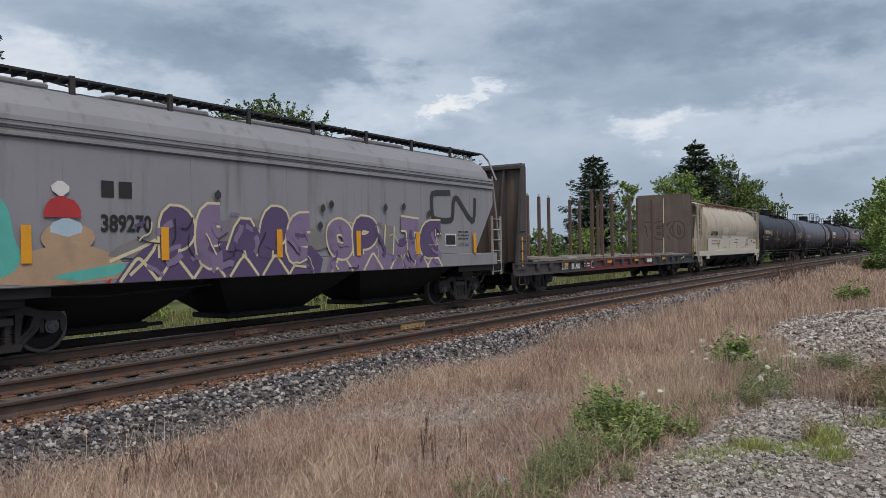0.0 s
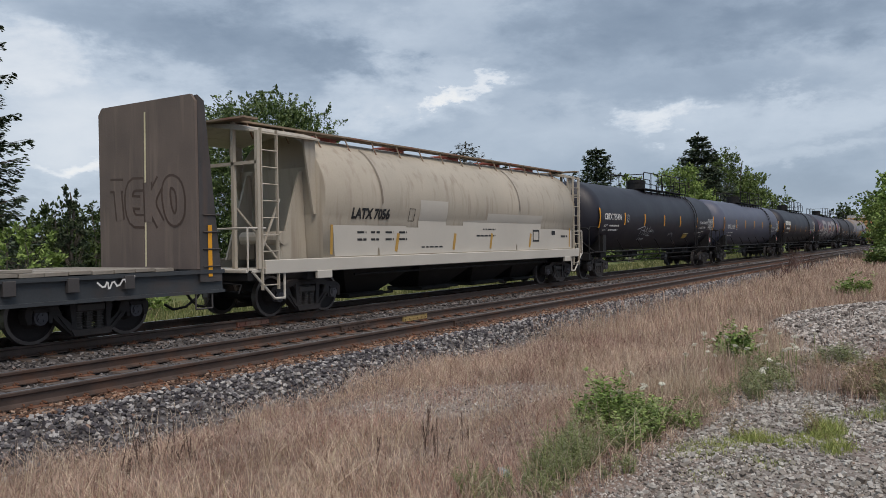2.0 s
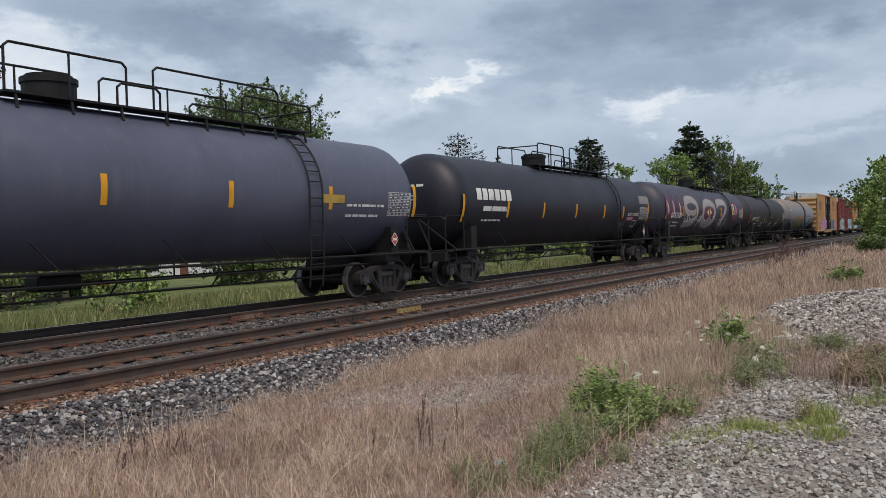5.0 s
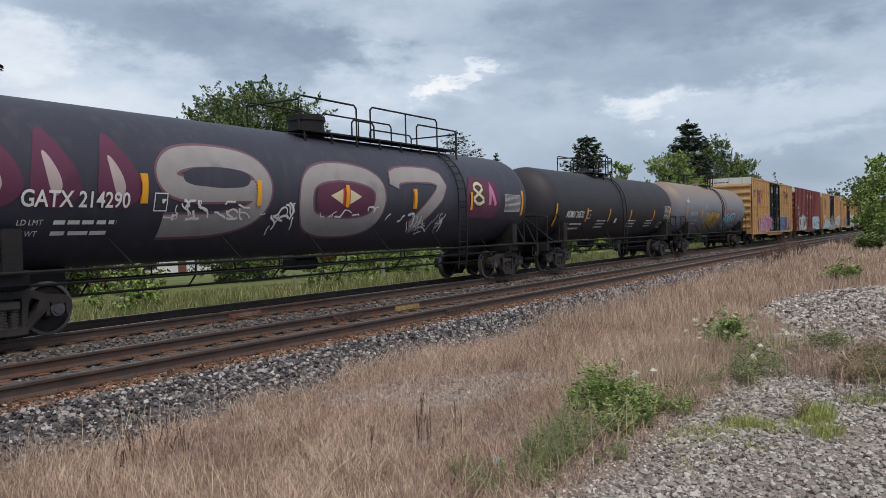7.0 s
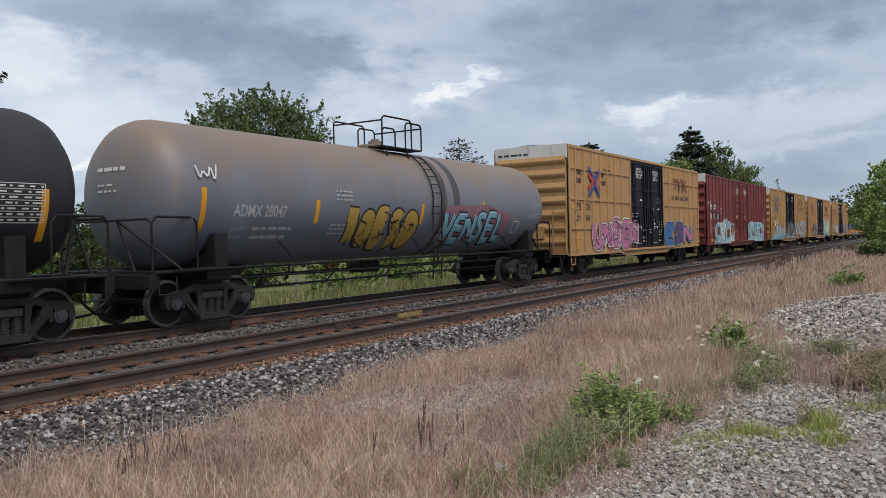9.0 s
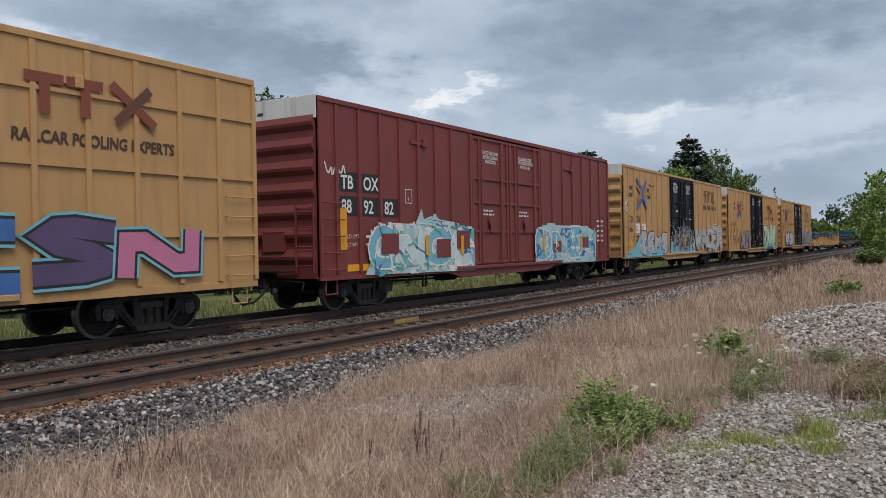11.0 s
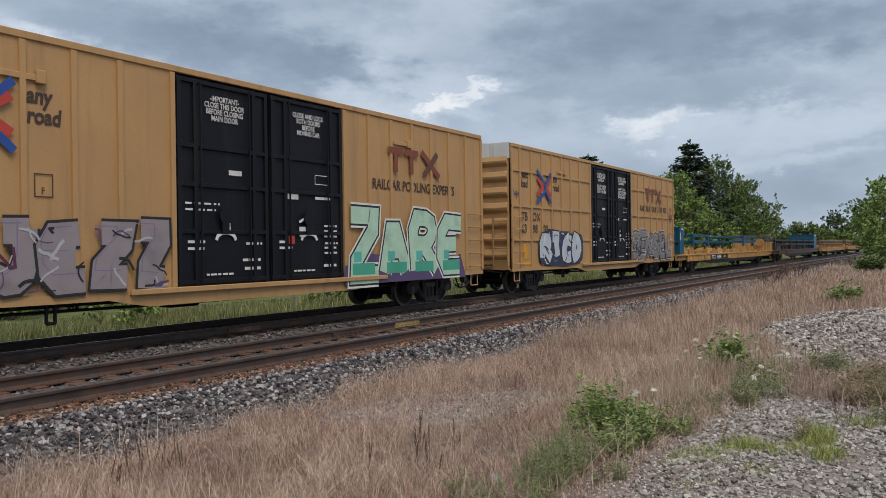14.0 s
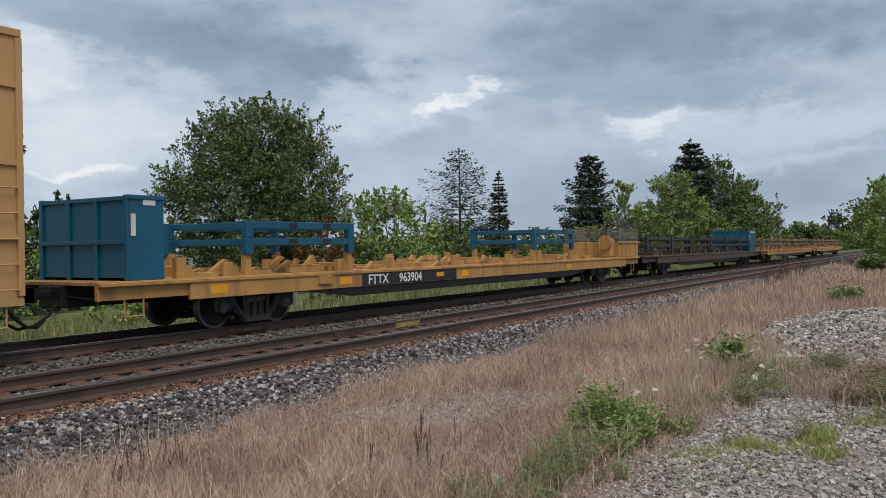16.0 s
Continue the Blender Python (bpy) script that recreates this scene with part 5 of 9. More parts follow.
    for x, s in ((a, -1), (b, 1)):
        bm = bmesh.new()
        box(bm, min(x, x - s * 0.06), max(x, x - s * 0.06), -h + 0.06, h - 0.06, z0 - 0.05, 4.55)
        part("end_wall", bm, mat, car, "horizontally ribbed end wall")
        for z in np.arange(1.35, 4.5, 0.52):
            if s < 0 or z > 1.4:
                again(rib, car, pose(x, 0, z, 0, 0, 180 if s < 0 else 0))
        bm = bmesh.new()
        box(bm, min(x, x + s * 0.03), max(x, x + s * 0.03), -h + 0.02, h - 0.02, 4.56, zt + 0.05, 0.01)
        part("end_band", bm, M_BANDWHITE, car, "white warning band at the top of the end")
        for y in (-h - 0.01, h + 0.01):
            bm = bmesh.new()
            box(bm, min(x, x - s * 0.07), max(x, x - s * 0.07), min(y, y * 0.95), max(y, y * 0.95), z0 - 0.1, zt, 0.01)
            part("corner_post", bm, mat, car)
    bm = bmesh.new()
    section(bm, [(-h - 0.01, zt), (0, zt + 0.1), (h + 0.01, zt), (h, zt - 0.05), (-h, zt - 0.05)], a, b)
    for x in np.arange(a + 0.6, b, 1.15):
        section(bm, [(-h, zt + 0.005), (0, zt + 0.13), (h, zt + 0.005)], x, x + 0.06)
    part("roof", bm, M_ROOF, car, "ribbed galvanised roof")
    bm = bmesh.new()
    box(bm, 0.6, 20.1, -0.2, 0.2, 0.62, 0.9, 0.02)
    for x in (3.3, 17.4):
        box(bm, x - 0.3, x + 0.3, -1.4, 1.4, 0.76, 0.95, 0.02)
    for x in np.arange(5.0, 16, 1.9):
        box(bm, x - 0.06, x + 0.06, -1.45, 1.45, 0.72, 0.9)
    pipe(bm, [(4.6, -0.9, 0.62), (9, -0.9, 0.58), (16, -0.9, 0.62)], 0.03, 6)
    box(bm, 9.4, 10.3, 0.3, 0.8, 0.4, 0.75, 0.08)
    pipe(bm, [(5.6, -1.35, 0.75), (5.6, -1.35, 0.45), (5.75, -1.35, 0.45), (5.75, -1.35, 0.75)], 0.03, 6)
    part("underframe", bm, M_BLACKSTEEL, car, "black steel underframe")
    ladder(car, a + 0.12, a + 0.85, -h - 0.09, 1.05, 2.62, mat, 5, stiles=False, name="side_ladder")
    ladder(car, b - 0.85, b - 0.12, -h - 0.09, 1.05, 2.62, mat, 5, stiles=False, name="side_ladder")
    bm = bmesh.new()
    for z in (1.15, 1.6, 2.05, 2.5):
        pipe(bm, [(a, -1.45, z), (a - 0.1, -1.45, z), (a - 0.1, -0.95, z), (a, -0.95, z)], 0.014, 5)
    for y in (-1.47, -0.93):
        box(bm, a - 0.11, a - 0.08, y - 0.02, y + 0.02, 1.0, 2.6)
    part("end_ladder", bm, mat, car)
    bm = bmesh.new()
    rod(bm, (a - 0.18, 0.55, 2.05), (a - 0.24, 0.55, 2.05), 0.26, 20)
    box(bm, a - 0.3, a - 0.02, 0.35, 0.75, 1.55, 1.9, 0.03)
    rod(bm, (a - 0.2, 0.55, 2.05), (a, 0.55, 2.05), 0.05, 8)
    box(bm, a - 0.02, a - 0.12, -0.55, 0.1, 1.5, 1.95, 0.01)
    part("hand_brake", bm, mat, car, "hand brake wheel and gear box")
    bm = bmesh.new()
    box(bm, a - 0.45, a - 0.05, -0.9, 0.9, 1.0, 1.04)
    part("crossover_platform", bm, M_BLACKSTEEL, car)
    bm = bmesh.new()
    for x in (5.1, 15.4):
        box(bm, x - 0.35, x + 0.35, -h - 0.05, -h, 4.32, 4.42, 0.01)
        box(bm, x + 0.22, x + 0.38, -h - 0.09, -h, 4.28, 4.5, 0.015)
    part("top_bracket", bm, mat, car)
    for x in (1.45, 19.27):
        step(car, x, mat, -1.52, 0.8)
    coupler(car, 0.75, -1)
    coupler(car, 19.97, 1)
    put_bogie(car, 3.3)
    put_bogie(car, 17.42)
    p = Paint(end_face(a))
    p.surf = lambda u, z, o: (a - 0.03 - o, -u, z)
    p.bars(-1.4, -0.1, 4.74, 0.10, P_LOGO, 3, 0.04)
    p.done("end_lettering", car, "small dark lettering")
    register(car, c0)
    return car, flat_side(h + 0.006)


def next_load(p, faded=False, dx=0.0):
    red, blue = (P_DARKRED, P_BLUE) if faded else (P_ROAD, paint("sign_blue", (0.02, 0.07, 0.30)))
    if faded:
        red = paint("washed_out_red", (0.36, 0.16, 0.08))
    p.text("next", 1.74 + dx, 3.98, 0.36, P_BROWN, 0.85, 0.1, heavy=0.012)
    p.text("load", 1.74 + dx, 3.66, 0.36, P_BROWN, 0.85, 0.1, heavy=0.012)
    p.text("any", 4.34 + dx, 3.98, 0.36, P_BROWN, 0.85, 0.1, heavy=0.012)
    p.text("road", 4.34 + dx, 3.66, 0.36, P_BROWN, 0.85, 0.1, heavy=0.012)
    side = p.surf
    k = 1.0 if faded else 0.82
    p.surf = lambda x, z, o: (3.5 + (x - 3.5) * k + dx, -1.613 - o, 3.84 + (z - 3.85) * k - (0 if faded else 0.1))
    for s in (1, -1):
        p.stroke([(2.85, 3.85 + s * 0.36), (3.2, 3.85 + s * 0.14), (3.5, 3.85)], 0.2, red)
        p.stroke([(4.2, 3.85 + s * 0.36), (3.85, 3.85 + s * 0.14), (3.6, 3.85)], 0.2, red)
    p.stroke([(2.8, 4.55), (3.4, 4.13), (3.62, 4.0), (3.7, 3.83), (3.62, 3.68), (3.4, 3.53), (2.8, 3.13)], 0.17, blue, None, 1)
    p.stroke([(3.72, 4.02), (4.25, 4.5)], 0.17, blue)
    p.stroke([(3.72, 3.65), (4.25, 3.17)], 0.17, blue)
    p.surf = side


def slogan(p, x, z, mat_logo, words="RAILCAR POOLING EXPERTS", size=0.36):
    flat = p.surf
    p.surf = lambda u, z, o: (u, -1.613 - o, z)
    for u in (0.0, 0.72):
        p.rect(x - 1.35 + u, x - 0.68 + u, z + 0.78, z + 0.95, mat_logo)
        p.rect(x - 1.1 + u, x - 0.92 + u, z + 0.30, z + 0.78, mat_logo)
    p.stroke([(x + 0.2, z + 0.95), (x + 1.1, z + 0.30)], 0.17, mat_logo)
    p.stroke([(x + 0.3, z + 0.30), (x + 1.0, z + 0.95)], 0.17, paint("weathered_brown", (0.12, 0.05, 0.03)))
    p.surf = flat
    p.text(words, x, z - 0.16, size, P_BROWN, 0.86, 0.05, True, heavy=0.008)


def door_notes(p, mat=P_WHITE, spanish=False):
    one, two = ("-IMPORTANT-", "CLOSE THIS DOOR", "BEFORE CLOSING", "MAIN DOOR"), ("CLOSE AND LOCK", "BOTH DOORS", "BEFORE", "MOVING CAR")
    if spanish:
        one = ("CLOSE THIS DOOR", "BEFORE CLOSING", "MAIN DOOR", "", "CIERRE ESTA PUERTA", "ANTES DE CERRAR", "LA PUERTA PRINCIPAL")
        two = ("CLOSE AND LOCK", "BOTH DOORS BEFORE", "MOVING CAR", "", "CIERRE Y PONGA", "EL SEGURO EN AMBAS", "PUERTAS ANTES DE", "MOVER EL CARRO")
    size = 0.138 if spanish else 0.148
    for x, lines in ((9.27, one), (11.75, two)):
        for i, w in enumerate(lines):
            if w:
                p.text(w, x, 4.55 - i * size * 0.87, size, mat, 0.82, 0, True, 0.01, 0.003)
    for x in (9.25, 11.72):
        p.stroke([(x - 0.26, 1.82), (x - 0.2, 1.93), (x, 1.97), (x + 0.2, 1.93), (x + 0.26, 1.82)], 0.07, mat, 0.022, 1)
        p.bars(x - 0.95, x - 0.5, 1.75, 0.07, mat, 24)
        p.bars(x - 0.95, x - 0.55, 1.62, 0.07, mat, 25)
        p.bars(x + 0.55, x + 1.0, 1.72, 0.06, mat, 26)
        p.bars(x + 0.5, x + 0.95, 1.2, 0.08, mat, 27)
        p.bars(x - 0.5, x + 0.2, 1.12, 0.05, mat, 28)
    p.rect(11.0, 11.38, 2.72, 2.84, mat, 0.016)
    p.bars(11.95, 12.55, 2.74, 0.08, mat, 15)
    for i, z in enumerate((2.12, 2.0, 1.88, 1.62, 1.5)):
        p.bars(12.25, 12.7, z, 0.06, mat, 16 + i)
    p.rect(11.05, 11.25, 1.74, 1.92, P_ROAD, 0.016)
    p.rect(11.4, 11.62, 1.9, 2.12, mat, 0.016)
    p.stroke([(11.4, 2.22), (11.6, 2.32), (11.8, 2.2)], 0.06, mat, 0.016)
    p.rect(9.35, 9.7, 3.12, 3.22, mat)
    p.frame_rect(11.95, 12.4, 3.1, 3.3, 0.015, mat)
    for x in (9.3, 11.75):
        p.rect(x - 0.08, x + 0.08, 2.02, 2.16, mat)
    p.bars(8.25, 9.1, 2.5, 0.05, mat, 5)
    p.bars(8.25, 9.0, 2.38, 0.05, mat, 6)
    p.bars(9.7, 10.2, 1.38, 0.07, mat, 7)


def plate_f(p, x=4.05, z=2.62, mat=None):
    p.frame_rect(x, x + 0.3, z, z + 0.36, 0.02, mat or P_BROWN)
    p.text("F", x + 0.1, z + 0.04, 0.16, mat or P_BROWN)


def data_lines(p, mat=P_BROWN, seed=0):
    p.text("LD LMT", 2.0, 1.78, 0.14, mat)
    p.bars(2.75, 3.6, 1.78, 0.09, mat, seed)
    p.text("LT WT", 2.0, 1.58, 0.14, mat)
    p.bars(2.75, 3.5, 1.58, 0.09, mat, seed + 1)


C0 = [184.92 + 20.716 * i for i in range(5)]
YB = (1.95, 4.25, 7.0, 13.4, 16.2)

car, side = boxcar(C0[0], M_BOXYELLOW, M_DOORBLACK, "yellow high-cube boxcar with black doors and pink graffiti", ribs=(1.85, 3.0, 4.2))
p = Paint(side)
next_load(p)
slogan(p, 16.1, 3.5, P_DARKRED, size=0.28)
for w, x, z in (("TB", 1.74, 2.58), ("OX", 2.6, 2.58), ("64", 1.74, 2.15), ("364", 2.56, 2.15)):
    p.text(w, x, z, 0.40, P_BROWN, 0.95, 0.06, heavy=0.006)
p.rect(1.7, 2.0, 1.15, 1.7, P_YELLOW)
door_notes(p)
p.done("lettering", car, "dark lettering and a crossed road emblem")
p = Paint(flat_side(1.613))
p.n = 40
p.graffiti("UNSEN", 3.3, 8.9, 0.98, 2.25, [P_PINK], P_MAROON, P_WHITE, 0.34, 3, (P_LILAC,))
p.busy(3.4, 8.8, 0.8, 2.2, [P_WHITE, P_PINK, P_LILAC, P_BLACK], 60, 54, 0.04, 0.5)
p.graffiti("ESN", 13.1, 18.2, 0.98, 2.15, [P_BLUE, P_PURPLE, P_PINK], P_BLACK, P_CYAN, 0.34, 4)
p.done("graffiti", car, "pink and blue block graffiti along the sill")

car, side = boxcar(C0[1], M_BOXRED, M_BOXRED, "oxide-red high-cube boxcar with pale blue graffiti")
p = Paint(side)
for w, x, z in (("TB", 1.80, 2.98), ("OX", 2.67, 2.98), ("88", 1.80, 2.4), ("92", 2.67, 2.4), ("82", 3.54, 2.4)):
    p.rect(x - 0.1, x + 0.62, z - 0.06, z + 0.40, P_BLACK)
    p.text(w, x, z, 0.46, P_WHITE, 0.88, heavy=0.008)
plate_f(p, 4.5, 2.72, P_WHITE)
for x, lines in ((9.27, ("CLOSE THIS DOOR", "BEFORE CLOSING", "MAIN DOOR")), (11.75, ("CLOSE AND LOCK", "BOTH DOORS BEFORE", "MOVING CAR"))):
    for i, w in enumerate(lines):
        p.text(w, x, 4.4 - i * 0.135, 0.148, P_WHITE, 0.82, 0, True, 0.01, 0.003)
    p.bars(x - 0.5, x + 0.1, 2.6, 0.07, P_WHITE, 31)
    p.bars(x - 0.5, x + 0.2, 2.48, 0.07, P_WHITE, 32)
for x in (9.3, 11.75):
    p.rect(x - 0.1, x + 0.1, 1.98, 2.2, P_WHITE)
p.rect(1.75, 2.0, 1.5, 2.5, P_YELLOW)
p.rect(2.0, 2.9, 0.98, 1.15, P_YELLOW)
for i in range(5):
    p.bars(18.4, 19.1, 1.6 + 0.2 * i, 0.1, P_WHITE, 30 + i)
data_lines(p, P_WHITE, 8)
scrawl(p, 1.25, 3.2, 0.7, 0.45, P_WHITE, 0.04, 3, 7)
p.done("lettering", car, "white numerals on black patches")
p = Paint(flat_side(1.613))
p.n = 30
p.fill([(2.6, 0.85), (8.1, 0.80), (8.05, 1.85), (7.7, 1.8), (7.6, 2.1), (7.0, 2.05), (6.9, 2.3), (6.2, 2.2), (5.9, 2.45), (5.3, 2.3), (5.2, 2.6), (4.9, 2.2), (4.0, 2.15), (3.8, 1.9), (3.0, 1.7), (2.9, 1.2)], paint("pale_blue_spray", (0.36, 0.52, 0.56)))
p.busy(2.9, 8.0, 0.9, 2.1, [P_WHITE, P_CYAN, P_TEAL, paint("ice_spray", (0.50, 0.62, 0.64))], 70, 51, 0.12, 0.7)
p.graffiti("CNOC", 2.8, 8.0, 0.95, 2.1, [P_CYAN, PAINTS["ice_spray"]], P_WHITE, None, 0.26, 8, (P_TEAL,))
p.busy(2.9, 8.0, 0.9, 2.2, [P_WHITE, P_BLUE, P_TEAL, PAINTS["ice_spray"]], 60, 52, 0.05, 0.5)
for x, z in ((3.7, 1.5), (6.3, 1.35), (7.4, 1.6)):
    p.rect(x - 0.4, x + 0.35, z - 0.12, z + 0.4, M_BOXRED)
p.fill([(12.3, 0.85), (18.0, 0.80), (18.1, 2.0), (17.0, 2.25), (15.0, 2.2), (13.5, 2.3), (12.4, 2.1)], PAINTS["pale_blue_spray"])
p.graffiti("DNEH", 12.4, 18.0, 0.95, 2.15, [P_CYAN], P_WHITE, None, 0.32, 9, (P_BLUE,))
for x, z in ((14.2, 1.35), (16.9, 1.5)):
    p.rect(x - 0.4, x + 0.35, z - 0.12, z + 0.3, M_BOXRED)
p.busy(12.4, 17.9, 0.9, 2.1, [P_WHITE, P_BLUE, P_CYAN, PAINTS["ice_spray"]], 70, 53, 0.06, 0.5)
for x in (5.3, 7.2, 12.9, 16.4):
    p.rect(x, x + 0.16, 1.3, 1.85, P_YELLOW)
p.done("graffiti", car, "pale blue and teal graffiti with red cut-outs")

car, side = boxcar(C0[2], M_BOXYELLOW, M_DOORBLACK, "yellow high-cube boxcar with black doors and silver graffiti")
p = Paint(side)
next_load(p, True)
slogan(p, 16.6, 3.6, P_DARKRED, "Railcar Pooling Experts", 0.42)
p.text("TB", 1.72, 2.46, 0.45, P_BROWN, 1.0, 0.06)
p.text("OX", 2.58, 2.46, 0.5, P_BROWN, 1.0, 0.1)
p.text("66", 1.72, 2.0, 0.5, P_BROWN, 1.0, 0.1)
for w, x in (("12", 2.62), ("55", 3.49)):
    p.rect(x - 0.06, x + 0.62, 1.98, 2.42, P_WHITE)
    p.text(w, x + 0.04, 2.06, 0.38, P_BLACK, 0.9)
plate_f(p, 4.05)
data_lines(p, P_BROWN, 3)
for x in (1.8, 4.15):
    p.rect(x, x + 0.28, 1.1, 1.72, P_YELLOW)
door_notes(p)
scrawl(p, 1.12, 3.15, 0.55, 0.45, P_WHITE, 0.05, 5, 6)
scrawl(p, 1.2, 2.8, 0.45, 0.5, P_WHITE, 0.04, 6, 6)
p.done("lettering", car, "dark lettering, white number patches and a faded emblem")
p = Paint(flat_side(1.613))
p.n = 40
p.fill([(1.1, 0.85), (7.6, 0.85), (7.4, 1.7), (5, 1.5), (3.2, 1.9), (2.4, 1.35), (1.1, 1.0)], P_CYAN)
p.graffiti("ZEHS", 3.15, 7.6, 0.95, 2.06, [P_SILVER], P_BLACK, None, 0.42, 11, (), None, 2)
p.fill([(8.05, 0.9), (12.95, 0.9), (12.8, 1.5), (11.8, 1.3), (10.4, 1.45), (9.3, 1.3), (8.2, 1.6)], P_CYAN)
p.busy(8.3, 12.8, 0.95, 2.3, [P_CYAN, P_SILVER, P_BLACK, P_WHITE], 50, 55, 0.05, 0.5)
p.fill(rounded([(9.6, 1.05), (11.6, 1.05), (11.75, 1.6), (11.5, 2.1), (10.9, 2.25), (10.6, 2.85), (10.3, 2.25), (9.7, 2.1), (9.45, 1.6), (9.6, 1.05)], 2)[:-1], paint("smoke_spray", (0.095, 0.095, 0.105)))
p.fill(rounded([(8.9, 1.3), (9.35, 1.3), (9.4, 2.0), (8.9, 2.1), (8.7, 1.7), (8.9, 1.3)], 2)[:-1], PAINTS["smoke_spray"])
p.fill(rounded([(11.9, 1.4), (12.3, 1.4), (12.45, 1.9), (12.1, 2.15), (11.8, 1.8), (11.9, 1.4)], 2)[:-1], PAINTS["smoke_spray"])
p.busy(9.5, 11.7, 1.05, 2.4, [P_SILVER, P_BLACK, P_CHALK, P_BLACK], 80, 92, 0.05, 0.5)
p.busy(8.7, 12.5, 1.2, 2.1, [P_SILVER, P_CHALK, P_BLACK], 60, 93, 0.045, 0.4)
p.rect(10.7, 10.85, 1.3, 1.85, P_YELLOW)
p.graffiti("WACER", 13.0, 19.4, 0.98, 2.4, [P_SILVER], P_BLACK, P_WHITE, 0.30, 13)
p.busy(2.9, 7.5, 0.8, 2.1, [P_BLACK, P_WHITE], 24, 56, 0.03, 0.4)
p.busy(13.2, 19.2, 0.8, 2.4, [P_BLACK, P_WHITE, P_GREY], 26, 57, 0.03, 0.4)
p.done("graffiti", car, "silver block graffiti with black outlines over blue")

car, side = boxcar(C0[3], M_BOXYELLOW, M_DOORBLACK, "yellow high-cube boxcar with mint green graffiti")
p = Paint(side)
next_load(p, False, 0.84)
slogan(p, 16.1, 3.3, P_DARKRED)
for w, x, z in (("TB", 1.74, 2.5), ("OX", 2.6, 2.5), ("66", 1.74, 2.06), ("78", 2.6, 2.06), ("92", 3.46, 2.06)):
    p.text(w, x, z, 0.42, P_BROWN, 1, 0.06, heavy=0.006)
plate_f(p, 5.3, 2.5)
data_lines(p, P_BROWN, 13)
door_notes(p)
p.rect(17.9, 18.6, 1.0, 1.15, P_YELLOW)
p.done("lettering", car, "dark lettering and a crossed road emblem")
p = Paint(flat_side(1.613))
p.n = 40
p.graffiti("JEZZ", 4.5, 7.95, 0.95, 2.15, [paint("mauve_grey_spray", (0.27, 0.235, 0.25))], P_BLACK, None, 0.40, 21, (), P_LILAC, 1)
p.busy(4.5, 7.8, 1.0, 2.0, [P_BLACK, P_PURPLE, P_SILVER], 26, 59, 0.035, 0.4)
scrawl(p, 2.6, 1.2, 2.4, 0.7, P_MAROON, 0.05, 22, 10)
p.fill([(12.9, 0.75), (18.6, 0.75), (18.3, 1.4), (16.0, 1.2), (14, 1.5), (12.9, 1.2)], P_PURPLE)
p.graffiti("ZARE", 13.0, 18.5, 0.80, 2.6, [P_MINT], P_BLACK, P_WHITE, 0.42, 23, (), None, 1)
for x0, x1 in ((13.1, 14.2), (14.5, 15.6), (15.8, 16.9), (17.2, 18.3)):
    p.stroke([(x0 + 0.1, 1.12), (x1 - 0.1, 1.12)], 0.28, P_GREEN)
    p.stroke([(x0 + 0.15, 1.42), (x0 + 0.45, 1.42)], 0.25, P_TEAL)
p.done("graffiti", car, "mint and green block letters with black shadow")

car, side = boxcar(C0[4], M_BOXYELLOW, M_DOORBLACK, "yellow high-cube boxcar with white and grey graffiti", ribs=(1.85, 3.0, 4.2))
p = Paint(side)
next_load(p)
slogan(p, 16.4, 3.42, P_DARKRED, size=0.38)
for w, x, z in (("TB", 1.74, 2.52), ("OX", 2.6, 2.52), ("63", 1.74, 2.1), ("98", 2.6, 2.1), ("00", 3.46, 2.1)):
    p.text(w, x, z, 0.42, P_BROWN, 1, 0.06, heavy=0.006)
plate_f(p, 4.1, 2.55)
door_notes(p, P_WHITE, True)
p.rect(1.85, 2.15, 1.2, 1.7, P_YELLOW)
p.rect(1.85, 2.5, 1.0, 1.1, P_YELLOW)
scrawl(p, 1.15, 3.2, 0.6, 0.4, P_PURPLE, 0.04, 25, 6)
p.done("lettering", car, "dark lettering and a crossed road emblem")
p = Paint(flat_side(1.613))
p.n = 40
p.fill(rounded([(2.95, 0.9), (6.9, 0.85), (7.1, 1.5), (7.0, 2.15), (6.1, 2.1), (5.3, 2.2), (4.6, 2.15), (3.9, 2.3), (3.3, 2.05), (3.2, 1.5), (2.95, 0.9)], 2)[:-1], paint("dark_blue_spray", (0.03, 0.04, 0.07)))
p.graffiti("RTCD", 3.15, 6.95, 0.98, 2.15, [paint("pale_blue_grey_spray", (0.50, 0.55, 0.61))], P_BLACK, None, 0.42, 26, (), None, 1)
p.busy(3.3, 6.8, 1.0, 2.1, [PAINTS["pale_blue_grey_spray"], P_WHITE, P_BLUE, P_BLACK], 30, 60, 0.035, 0.4)
p.graffiti("SENSEL", 12.9, 19.2, 0.98, 2.3, [P_GREY], P_BLACK, P_SILVER, 0.32, 27, (), P_SILVER)
p.busy(13.0, 19.1, 0.95, 2.2, [P_BLACK, P_SILVER, P_BLACK], 46, 58, 0.04, 0.5)
scrawl(p, 18.75, 2.6, 0.5, 0.8, P_BROWN, 0.03, 28, 14)
scrawl(p, 18.8, 3.2, 0.35, 0.5, P_BROWN, 0.03, 29, 10)
p.done("graffiti", car, "pale and grey block graffiti with dark outlines")
